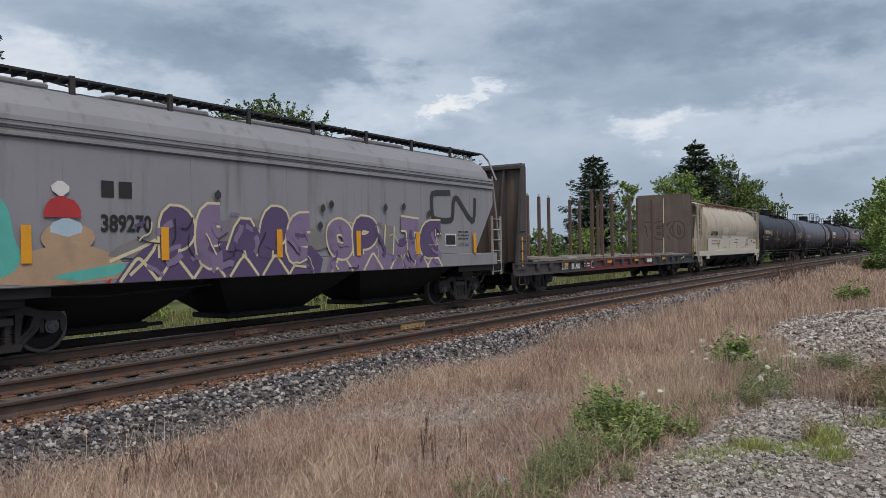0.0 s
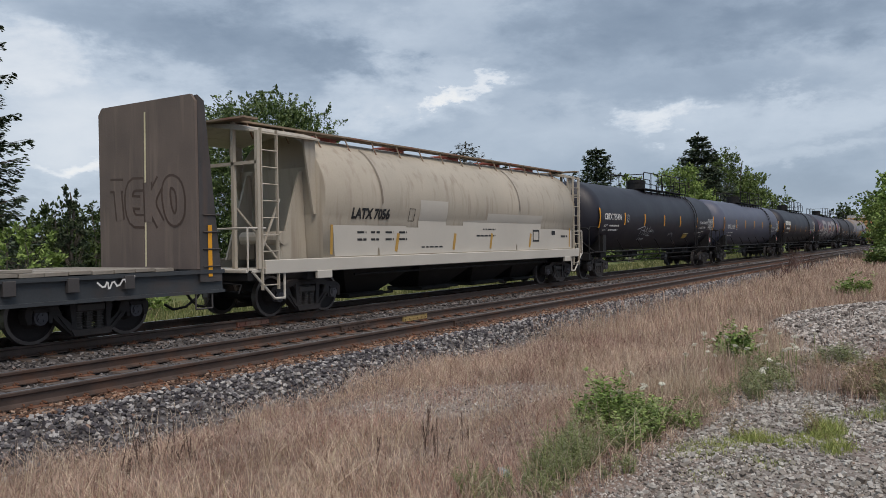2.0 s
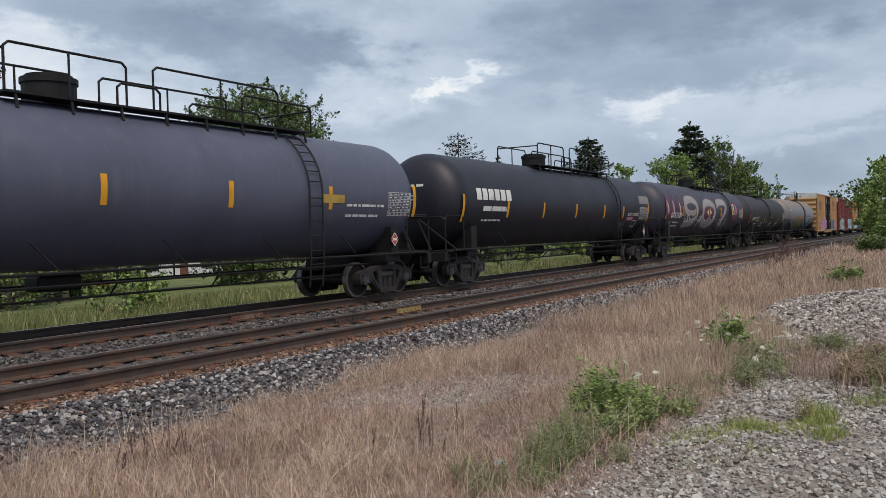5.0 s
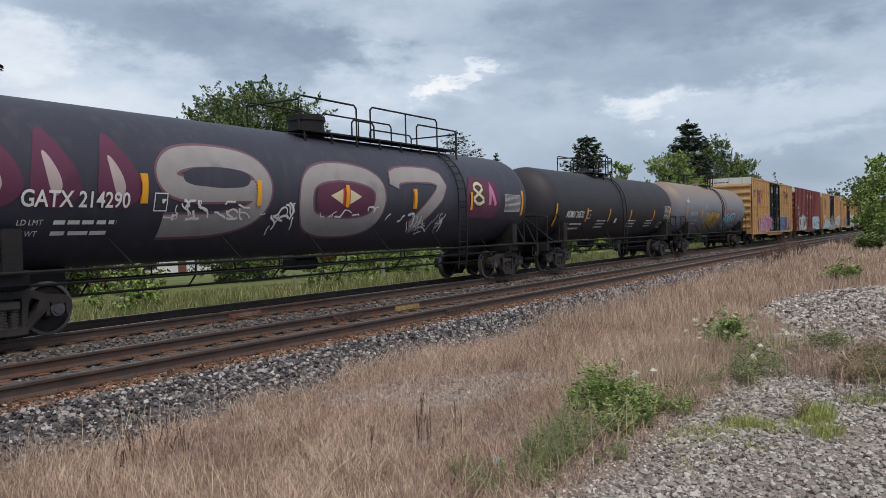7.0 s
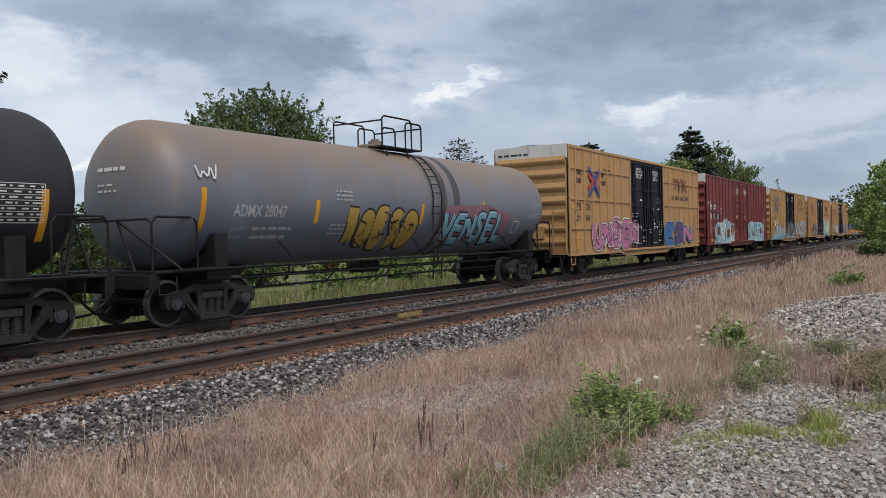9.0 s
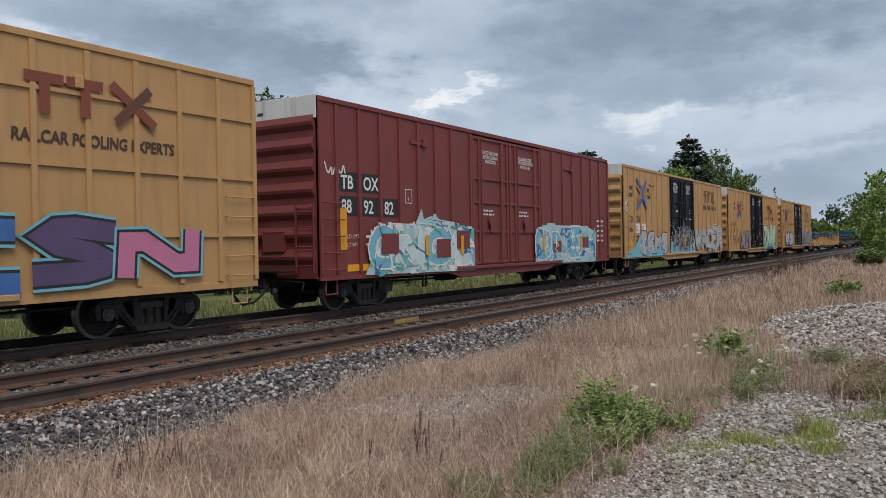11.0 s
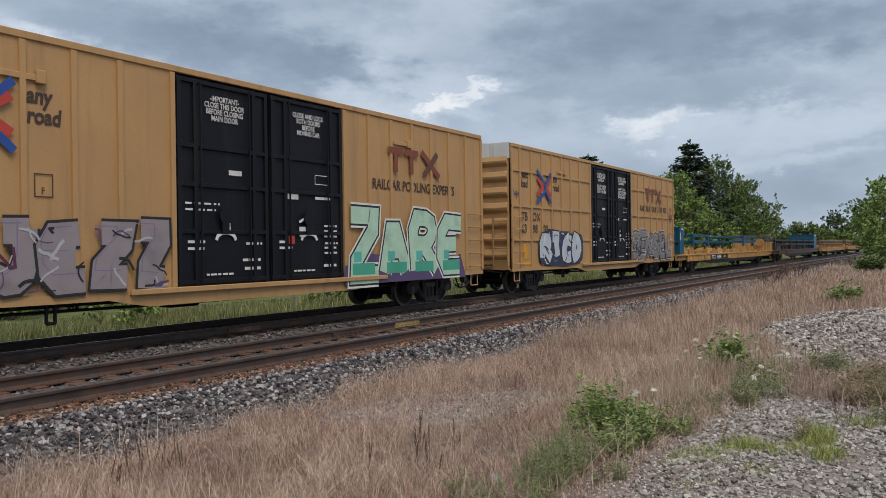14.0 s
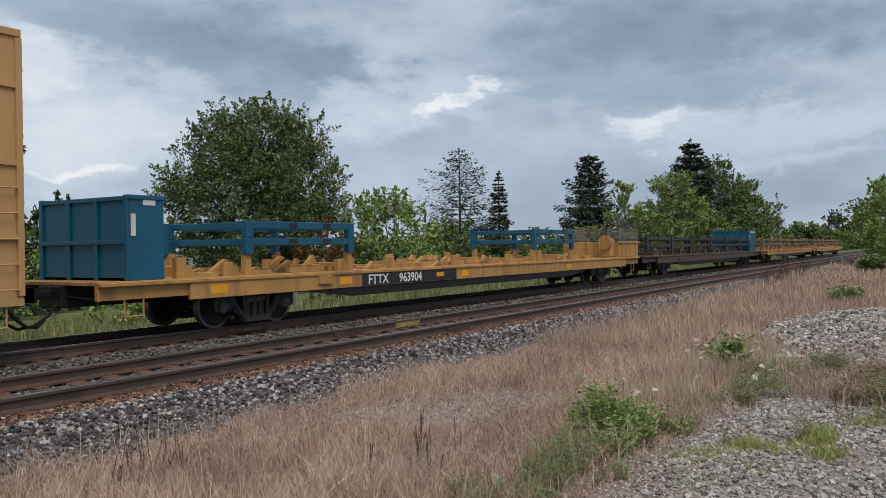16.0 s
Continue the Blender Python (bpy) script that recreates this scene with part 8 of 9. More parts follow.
# dry grass between the gravel and the ballast, thick and tangled, in tufts
M_DRYRED = pieces_material("reddish_dry_grass", [(0.0, (0.19, 0.10, 0.08)), (0.35, (0.44, 0.265, 0.215)), (0.75, (0.66, 0.45, 0.37)), (1.0, (0.80, 0.62, 0.50))], 0.8, False, 0.8)
M_STRAW = pieces_material("pale_straw", [(0.0, (0.50, 0.38, 0.27)), (0.5, (0.72, 0.58, 0.43)), (1.0, (0.88, 0.76, 0.58))], 0.75)


def dry_ground(n, x0, x1, y0, y1):
    """Places for dry grass, clear of the gravel and of the ballast."""
    px, py = scatter(n, x0, x1, y0, y1)
    ok = (rng.uniform(0, 1, n) > gravel_mask(px, py) * 1.1) & (py < 7.55 + 0.2 * wave(px * 1.5, py) + rng.uniform(-0.3, 0.3, n)) & ((py > 2.2 - 0.1 * (px - 8)) | (px > 9.8))
    ok &= wave(px * 2.1 + 3, py * 2.7) + 0.5 * wave(px * 5.3, py * 6.1 + 2) + rng.uniform(-0.9, 0.9, n) > -0.75
    return px[ok], py[ok]


xs, ys = dry_ground(135000, 2.5, 17, -1.0, 7.95)
tall = rng.uniform(0.10, 0.46, len(xs)) * (0.72 + 0.45 * wave(xs * 0.8, ys * 1.3) + 0.3 * wave(xs * 4.1, ys * 4.7))
tall = np.clip(tall, 0.05, 0.5)
red = wave(xs * 0.9 + 2, ys * 1.4) + rng.uniform(-0.5, 0.5, len(xs)) > 0.0
for pick, mat, lab in ((~red, M_DRY, "dry straw-coloured grass beside the ballast"), (red, M_DRYRED, "dry reddish-brown grass beside the ballast")):
    n = int(pick.sum())
    grass("dry_grass", xs[pick], ys[pick], tall[pick] * (0.85 if mat is M_DRYRED else 1.0), rng.uniform(0.0025, 0.007, n), mat, lab, 1.3)
xs, ys = dry_ground(9000, 2.5, 15, 1.5, 7.6)
grass("fallen_straw", xs, ys, rng.uniform(0.08, 0.24, len(xs)), rng.uniform(0.0025, 0.005, len(xs)), M_STRAW, "pale straw stems bent over and lying in the grass", 3.2)
xs, ys = scatter(64000, 16, 48, -4, 8.15, 1.2)
g = gravel_mask(xs, ys)
keep = (rng.uniform(0, 1, len(xs)) > g * 1.3) & (ys < 7.75 + rng.uniform(-0.3, 0.3, len(xs)))
xs, ys = xs[keep], ys[keep]
grass("dry_grass_beyond", xs, ys, rng.uniform(0.2, 0.55, len(xs)), rng.uniform(0.006, 0.012, len(xs)) * (xs / 22), M_DRY, "dry pale brown grass along the track", 0.5)
xs, ys = scatter(26000, 46, 150, -6, 8.0, 1.3)
grass("dry_grass_far", xs, ys, rng.uniform(0.25, 0.6, len(xs)), rng.uniform(0.03, 0.06, len(xs)) * (xs / 70), M_DRY, "dry grass far along the track", 0.5)
xs, ys = dry_ground(2600, 2.6, 16, 2.4, 7.3)
grass("pale_stems", xs, ys, rng.uniform(0.3, 0.72, len(xs)), rng.uniform(0.003, 0.006, len(xs)), M_STRAW, "tall pale dry grass stems", 0.7)
# strip beyond the train
xs, ys = scatter(56000, 8, 120, 16.3, 30, 1.5)
tall = rng.uniform(0.2, 0.85, len(xs)) * np.clip(1.2 - (ys - 17) / 14, 0.25, 1) * (0.75 + 0.5 * wave(xs * 0.35, ys * 0.8))
grass("field_grass", xs, ys, tall, rng.uniform(0.015, 0.04, len(xs)) * (xs / 40 + 0.4), M_FIELD, "tall yellow-green grass behind the far track", 0.4)


def unit(v):
    return v / np.maximum(1e-6, np.linalg.norm(v, axis=1))[:, None]


def leaf_quads(pts, size, rs, half=0.3, along=None, face=None):
    """Leaves as small four-cornered blades at the points; along: where their tips point, face: where their upper sides look."""
    n = len(pts)
    u = unit(rs.normal(size=(n, 3))) if along is None else unit(along)
    w = rs.normal(size=(n, 3)) if face is None else np.cross(face, u) + rs.normal(size=(n, 3)) * 0.05
    w = unit(w - (w * u).sum(1)[:, None] * u)
    s = (size * rs.uniform(0.6, 1.3, n))[:, None]
    v = np.stack([pts - u * s * 0.5, pts + w * s * half + u * s * 0.05, pts + u * s * 0.55, pts - w * s * half + u * s * 0.05], 1)
    f = np.arange(n * 4).reshape(n, 4)
    return v.reshape(-1, 3), f


LEAVES = {}


def leaf_material(name, lo, mid, hi):
    if name not in LEAVES:
        LEAVES[name] = pieces_material(name, [(0.0, lo), (0.5, mid), (1.0, hi)], 0.6, False, 0.7)
    return LEAVES[name]


G_DARK = leaf_material("dark_green_leaves", (0.026, 0.046, 0.013), (0.068, 0.105, 0.028), (0.15, 0.20, 0.062))
G_MID = leaf_material("fresh_green_leaves", (0.065, 0.105, 0.024), (0.16, 0.235, 0.06), (0.29, 0.385, 0.12))
G_LIGHT = leaf_material("light_green_leaves", (0.13, 0.20, 0.045), (0.28, 0.40, 0.10), (0.44, 0.56, 0.19))
G_WEEDLEAF = leaf_material("yellow_green_weed_leaves", (0.16, 0.23, 0.06), (0.29, 0.39, 0.11), (0.43, 0.54, 0.19))
G_BIRCH = leaf_material("birch_leaves", (0.05, 0.088, 0.028), (0.135, 0.20, 0.065), (0.27, 0.35, 0.13))
G_RUST = leaf_material("rust_brown_leaves", (0.09, 0.045, 0.015), (0.21, 0.11, 0.03), (0.33, 0.19, 0.06))
G_SPRUCE = leaf_material("spruce_needles", (0.028, 0.045, 0.024), (0.07, 0.10, 0.055), (0.14, 0.18, 0.10))
G_LARCH = leaf_material("sparse_larch_needles", (0.02, 0.022, 0.014), (0.045, 0.046, 0.028), (0.085, 0.08, 0.05))
M_BARK = material("grey_brown_bark", (0.10, 0.085, 0.07), 0.9, 0, 0.35, 4, 40, 0.5)
M_PALEBARK = material("pale_birch_bark", (0.34, 0.31, 0.27), 0.85, 0, 0.3, 4, 40, 0.3, (0.08, 0.07, 0.06), 0.3)


def base_z(x, y):
    return float(height(np.array([x]), np.array([y]))[0]) - 0.05


def limb(bm, p, q, r0, r1, seg=6):
    p, q = Vector(p), Vector(q)
    d = (q - p).normalized()
    x = d.orthogonal().normalized()
    y = d.cross(x)
    a = [bm.verts.new(p + r0 * (math.cos(6.283 * i / seg) * x + math.sin(6.283 * i / seg) * y)) for i in range(seg)]
    b = [bm.verts.new(q + r1 * (math.cos(6.283 * i / seg) * x + math.sin(6.283 * i / seg) * y)) for i in range(seg)]
    for i in range(seg):
        j = (i + 1) % seg
        bm.faces.new((a[i], a[j], b[j], b[i]))


def broadleaf(name, x, y, top, radius, leaves, mat, label, seed, bark=None, low=0.12, leaf=0.3, clumps=60, category="tree", stems=1, squash=1.0, sprigs=9, ragged=0.2):
    """Stems that fork into boughs; each bough ends in a bundle of leafy sprigs that point outwards and up."""
    rs = np.random.default_rng(seed)
    z0 = base_z(x, y)
    h = top - z0
    tree = thing(name, label, category, "trees")
    tree.location = (x, y, z0)
    bumps, swell = unit(rs.normal(size=(16, 3))), rs.uniform(-1, 1, 16) * ragged
    cs = []
    while len(cs) < clumps:
        q = rs.uniform(-1, 1, 3)
        r = math.sqrt(q @ q)
        if r > 1 or r < 0.3 or rs.uniform() > r:
            continue
        lump = min(1.1, 1 + float((swell * np.maximum(0, bumps @ (q / r)) ** 5).sum()))
        zrel = low + (1 - low) * min(1.0, max(0.0, (q[2] * lump) * 0.5 + 0.5))
        k = 1.0 if zrel < 0.6 else 1.0 - 0.22 * (zrel - 0.6) / 0.4
        cs.append((q[0] * radius * k * lump * 0.9, q[1] * radius * k * lump * 0.9 * squash, zrel * h * 0.93))
    cs = np.array(cs)
    mid = np.array([0, 0, h * 0.42])
    out = unit((cs - mid) * np.array([1, 1, 0.8]))
    rad = radius * rs.uniform(0.13, 0.27, clumps)
    # sprigs of every clump
    owner = np.repeat(np.arange(clumps), sprigs)
    m = len(owner)
    way = unit(out[owner] * 0.7 + np.array([0, 0, 0.35]) + rs.normal(size=(m, 3)) * 0.65)
    foot = cs[owner] + rs.normal(size=(m, 3)) * (rad[owner] * 0.35)[:, None]
    reach = rad[owner] * rs.uniform(0.6, 1.25, m)
    per = rs.choice(m, leaves, p=reach / reach.sum())
    f = rs.uniform(0, 1, leaves) ** 0.8
    pts = foot[per] + way[per] * (reach[per] * f)[:, None] + rs.normal(size=(leaves, 3)) * (rad[owner][per] * 0.17 * (1.1 - f))[:, None]
    pts[:, 2] = np.clip(pts[:, 2], 0.1, h)
    face = unit(out[owner[per]] * 0.5 + np.array([0, 0, 0.6]) + rs.normal(size=(leaves, 3)) * 0.6)
    v, fc = leaf_quads(pts, leaf, rs, 0.3, way[per] + rs.normal(size=(leaves, 3)) * 0.8, face)
    raw("crown", v.tolist(), fc.tolist(), mat, tree)
    bm = bmesh.new()
    tips = []
    for s in range(stems):
        ox, oy = (rs.uniform(-1, 1, 2) * radius * 0.16) if stems > 1 else (0, 0)
        lean = rs.uniform(-1, 1, 2) * radius * (0.30 if stems > 1 else 0.04)
        prev, pr = Vector((ox, oy, 0)), 0.03 * h / math.sqrt(stems)
        for i in range(1, 7):
            g = i / 6
            nxt = Vector((ox + lean[0] * g + rs.normal() * 0.012 * h, oy + lean[1] * g + rs.normal() * 0.012 * h, h * 0.84 * g))
            limb(bm, prev, nxt, pr, pr * 0.74)
            prev, pr = nxt, pr * 0.74
            tips.append((nxt, pr))
    for i in rs.choice(clumps, min(clumps, 90), replace=False):
        c = Vector(cs[i])
        below = [t for t in tips if t[0].z < c.z - 0.08 * h] or tips[:1]
        st, r0 = min(below, key=lambda t: (t[0] - c).length)
        bend = st.lerp(c, 0.5) + Vector((0, 0, -0.03 * h))
        r0 = min(r0 * 0.6, 0.007 * h)
        limb(bm, st, bend, r0, r0 * 0.6, 5)
        limb(bm, bend, c, r0 * 0.6, r0 * 0.2, 5)
    part("trunk", bm, bark or M_BARK, tree, "branching trunk")
    return tree


def conifer(name, x, y, top, radius, label, seed, mat=None, dense=1.0, droop=0.25, leaf=0.35, bare=0.05, spread=0.2, boughs=9, levels=0, taper=0.8):
    """A straight trunk with whorls of boughs; flat needle sprays lie along each bough and hang a little from it."""
    rs = np.random.default_rng(seed)
    z0 = base_z(x, y)
    h = top - z0
    tree = thing(name, label, "tree", "trees")
    tree.location = (x, y, z0)
    bm = bmesh.new()
    limb(bm, (0, 0, 0), (0, 0, h * 0.5), 0.018 * h, 0.010 * h, 8)
    limb(bm, (0, 0, h * 0.5), (0, 0, h), 0.010 * h, 0.002 * h, 8)
    pts, ways = [], []
    levels = levels or int(14 + h)
    for i in range(levels):
        f = bare + (1 - bare) * (i + rs.uniform(-0.3, 0.3)) / levels
        z = h * min(0.99, max(0.01, f))
        r = radius * (1 - f) ** taper * rs.uniform(0.8, 1.1) + 0.06 * h * 0.3
        for j in range(boughs):
            a = 6.283 * j / boughs + rs.uniform(-0.45, 0.45) + i * 0.7
            rr = r * rs.choice((rs.uniform(0.45, 0.8), rs.uniform(0.8, 1.2)))
            knee = Vector((math.cos(a) * rr * 0.6, math.sin(a) * rr * 0.6, z - droop * rr * 0.75))
            tip = Vector((math.cos(a) * rr, math.sin(a) * rr, z - droop * rr * 0.75 + 0.12 * rr))
            thick = 0.0035 * h * (1 - f) + 0.012
            limb(bm, (0, 0, z), knee, thick, thick * 0.6, 4)
            limb(bm, knee, tip, thick * 0.6, 0.006, 4)
            side = Vector((-math.sin(a), math.cos(a), 0))
            for q in range(max(4, int(dense * rr * 9 / leaf))):
                t = rs.uniform(0.12, 1.03) ** 0.7
                c = Vector((0, 0, z)).lerp(knee, t / 0.6) if t < 0.6 else knee.lerp(tip, (t - 0.6) / 0.4)
                off = rs.normal() * rr * spread * (1.15 - t)
                pts.append((c.x + side.x * off, c.y + side.y * off, c.z - abs(rs.normal()) * 0.09 * rr - abs(off) * 0.25))
                ways.append((math.cos(a) + side.x * np.sign(off) * 0.9 + rs.normal() * 0.3, math.sin(a) + side.y * np.sign(off) * 0.9 + rs.normal() * 0.3, -0.25 + rs.normal() * 0.3))
    for q in range(int(14 * dense)):
        pts.append((rs.normal() * 0.02 * h * 0.3, rs.normal() * 0.02 * h * 0.3, h * rs.uniform(0.93, 1.0)))
        ways.append((rs.normal() * 0.5, rs.normal() * 0.5, 1.0))
    part("trunk", bm, M_BARK, tree, "straight trunk with whorled boughs")
    n = len(pts)
    v, f = leaf_quads(np.array(pts), leaf, rs, 0.2, np.array(ways), unit(np.array([0, 0, 1.0]) + rs.normal(size=(n, 3)) * 0.5))
    raw("needles", v.tolist(), f.tolist(), mat or G_SPRUCE, tree)
    return tree


broadleaf("birch_tree", 45.3, 45.0, 13.6, 6.75, 120000, G_BIRCH, "large round green tree with many pale stems", 11, M_PALEBARK, 0.05, 0.2, 300, stems=6, sprigs=10, ragged=0.22)
broadleaf("shrub", 49.8, 36.4, 6.3, 4.5, 14000, G_LIGHT, "bright green rounded shrub behind the track", 12, None, 0.03, 0.26, 110, "shrub", 3)
broadleaf("shrub", 44.4, 38.0, 4.0, 2.2, 6000, G_RUST, "rust-brown shrub with autumn leaves", 13, None, 0.05, 0.2, 50, "shrub", 3)
conifer("larch_tree", 80.5, 48.0, 13.4, 7.6, "sparse dark conifer with long bare boughs", 14, G_LARCH, 0.42, -0.03, 0.36, 0.2, 0.06, 6, 30, 0.55)
broadleaf("shrub", 76.5, 44.0, 5.4, 2.4, 4000, G_LARCH, "dark brownish shrub below the bare conifer", 33, None, 0.03, 0.3, 40, "shrub", 3)
conifer("spruce_tree", 93.2, 49.6, 11.7, 2.9, "narrow dark spruce tree", 15, None, 1.2, 0.15, 0.42, 0.02, 0.3, 8, 34)
conifer("spruce_tree", 121.5, 48.2, 16.6, 7.4, "broad dark green spruce tree", 16, None, 1.2, 0.12, 0.55, 0.02, 0.26, 9, 36, 0.62)
broadleaf("birch_tree", 103.0, 36.2, 11.4, 2.7, 6500, G_LIGHT, "slender light green birch tree", 17, M_PALEBARK, 0.05, 0.3, 70, ragged=0.3)
broadleaf("deciduous_tree", 104.5, 34.6, 6.8, 3.4, 6500, G_LIGHT, "low light green tree at the birch's foot", 34, None, 0.03, 0.32, 60, stems=3)
conifer("spruce_tree", 126.0, 33.4, 17.9, 7.6, "tall dark spruce in the clump", 18, None, 1.3, 0.12, 0.58, 0.02, 0.28, 10, 38, 0.6)
broadleaf("deciduous_tree", 137.0, 31.6, 16.6, 6.2, 24000, G_MID, "dense green deciduous tree in the clump", 19, None, 0.03, 0.36, 170, stems=2, ragged=0.28)
broadleaf("deciduous_tree", 152.0, 30.0, 13.2, 5.2, 14000, G_MID, "dark green deciduous tree at the clump's end", 20, None, 0.04, 0.38, 120, stems=2, ragged=0.3)
broadleaf("deciduous_tree", 113.5, 32.4, 12.4, 5.0, 19000, G_LIGHT, "deciduous tree with a light green top", 21, None, 0.03, 0.34, 150, stems=2, ragged=0.25)
broadleaf("deciduous_tree", 144.0, 29.6, 10.5, 5.2, 8000, G_MID, "green tree filling the clump", 35, None, 0.03, 0.42, 80, stems=2)
broadleaf("deciduous_tree", 158.0, 28.4, 8.5, 4.6, 5000, G_LIGHT, "low green tree beside the clump", 36, None, 0.03, 0.44, 60, stems=2)
broadleaf("shrub", 96.0, 30.0, 5.2, 3.4, 5000, G_MID, "green hedgerow shrub behind the track", 22, None, 0.03, 0.3, 50, "shrub", 3)
broadleaf("shrub", 117.0, 28.6, 6.4, 4.0, 6000, G_LIGHT, "light green hedgerow shrub behind the track", 23, None, 0.03, 0.34, 60, "shrub", 3)
broadleaf("shrub", 134.0, 27.0, 6.0, 4.2, 6000, G_MID, "green hedgerow shrub behind the track", 24, None, 0.03, 0.36, 60, "shrub", 3)
broadleaf("shrub", 75.0, 36.0, 3.6, 3.2, 4500, G_MID, "green hedgerow shrub behind the track", 25, None, 0.03, 0.26, 45, "shrub", 3)
broadleaf("shrub", 84.0, 34.0, 3.8, 3.2, 4000, G_LIGHT, "light green hedgerow shrub behind the track", 26, None, 0.03, 0.26, 45, "shrub", 3)
broadleaf("shrub", 63.0, 38.0, 4.0, 3.2, 4500, G_MID, "green hedgerow shrub behind the track", 27, None, 0.03, 0.26, 45, "shrub", 3)
conifer("spruce_tree", 19.9, 40.0, 15.8, 3.7, "tall dark spruce with ragged boughs", 28, None, 1.5, 0.2, 0.3, 0.03, 0.18, 9, 32, 0.6)
broadleaf("cypress_tree", 25.6, 40.0, 5.8, 0.85, 5200, G_SPRUCE, "narrow columnar dark cypress tree", 29, None, 0.02, 0.16, 60, ragged=0.1)
for i, (x, y, t, r) in enumerate(((28.5, 46, 4.7, 2.6), (32.0, 48, 4.9, 2.8), (36.0, 50, 5.2, 3.2), (41.5, 56, 5.2, 3.2), (24.6, 46, 4.2, 2.4), (30.5, 50, 4.4, 2.6), (27.0, 43, 3.0, 1.8))):
    broadleaf("hedge_tree", x, y, t, r, 5200, G_DARK, "dark green tree in a hedge", 40 + i, None, 0.02, 0.22, 55, "tree", 2)
broadleaf("shrub", 19.4, 34.0, 3.3, 1.8, 4200, G_LIGHT, "light green shrub beside the spruce", 46, None, 0.03, 0.18, 40, "shrub", 3)
broadleaf("shrub", 78.0, 2.9, 5.8, 4.0, 16000, G_LIGHT, "dense green bush beside the track", 47, None, 0.01, 0.26, 100, "shrub", 4)
broadleaf("shrub", 86.0, 2.8, 8.2, 5.0, 17000, G_LIGHT, "tall green bush beside the track", 48, None, 0.01, 0.28, 110, "shrub", 4, ragged=0.3)
broadleaf("shrub", 68.0, 1.6, 3.2, 2.6, 6000, G_LIGHT, "low light green bush beside the track", 49, None, 0.01, 0.22, 50, "shrub", 3)
for i, (x, y, t, r, m) in enumerate(((339, 37, 14, 8.0, G_DARK), (318, 44, 9.5, 7.0, G_MID), (290, 36, 7.5, 6.5, G_MID), (262, 33, 6.5, 5.5, G_MID), (360, 30, 10, 8, G_MID), (235, 33, 6.0, 5.5, G_DARK), (390, 32, 11, 8, G_MID), (305, 30, 6, 6, G_LIGHT))):
    broadleaf("deciduous_tree", x, y, t, r, 3600, m, "distant green tree along the line", 60 + i, None, 0.03, 0.85, 60)
# low growth under and behind the train
for i, (x, y, t) in enumerate(((30, 24, 0.9), (33, 25, 1.2), (36.5, 24.5, 1.0), (40, 25, 1.3), (44, 26, 1.1), (27, 23, 0.5), (18, 24, 1.0), (16, 22, 0.7), (49, 26, 1.4), (55, 27, 1.2))):
    broadleaf("weed_clump", x, y, t, 1.2, 1100, (G_WEEDLEAF, G_LIGHT, G_MID)[i % 3], "leafy green weeds behind the far track", 80 + i, None, 0.02, 0.14, 16, "weeds", 3)
xs, ys = scatter(9000, -40, 500, 110, 150)
zs = height(xs, ys)
v, f = leaf_quads(np.stack([xs, ys, zs + rng.uniform(0, 1, 9000) ** 1.4 * (6 + 3 * wave(xs * 0.05, ys * 0.05))], -1), 2.4, rng)
tagged(raw("far_woods", v.tolist(), f.tolist(), G_DARK), "dark band of distant woods beyond the field", "woods", kind="stuff")

# green weeds on the near ground


def weed_patch(x, y, r, tall, n, mat, label, seed, leafy=0.5):
    rs = np.random.default_rng(seed)
    z0 = base_z(x, y)
    # several small tufts, each with its own height
    k = 9
    ca, cr = rs.uniform(0, 6.283, k), np.sqrt(rs.uniform(0, 1, k)) * r * 0.85
    own = rs.uniform(0.4, 1.15, k)
    who = rs.choice(k, n)
    px = x + np.cos(ca[who]) * cr[who] + rs.normal(size=n) * r * 0.27
    py = y + np.sin(ca[who]) * cr[who] + rs.normal(size=n) * r * 0.27
    hh = tall * own[who] * rs.uniform(0.45, 1.1, n)
    w = thing("weed", label, "weeds", "weeds by the track")
    w.location = (x, y, z0)
    zz = height(px, py) - z0
    g = grass("stem_tuft", px - x, py - y, hh, rs.uniform(0.003, 0.007, n), M_TUFT if tall < 0.3 else M_WEED, "fine green stems", 0.75, zz)
    g.parent = w
    del g["category"]
    if leafy < 0.1:
        return
    dry = rs.uniform(0, 1, n) < 0.22
    g = grass("dry_tuft", (px - x)[dry], (py - y)[dry], hh[dry] * 1.15, rs.uniform(0.003, 0.005, int(dry.sum())), M_DRY, "dry straw stems", 0.6, zz[dry])
    g.parent = w
    del g["category"]
    m = int(n * leafy * 3.2)
    who = rs.choice(n, m)
    pts = np.stack([px[who] - x + rs.normal(size=m) * 0.03, py[who] - y + rs.normal(size=m) * 0.03, zz[who] + hh[who] * rs.uniform(0.2, 0.95, m)], -1)
    v, f = leaf_quads(pts, 0.05, rs, 0.17)
    tagged(raw("leaves", v.tolist(), f.tolist(), mat, w), kind="stuff")


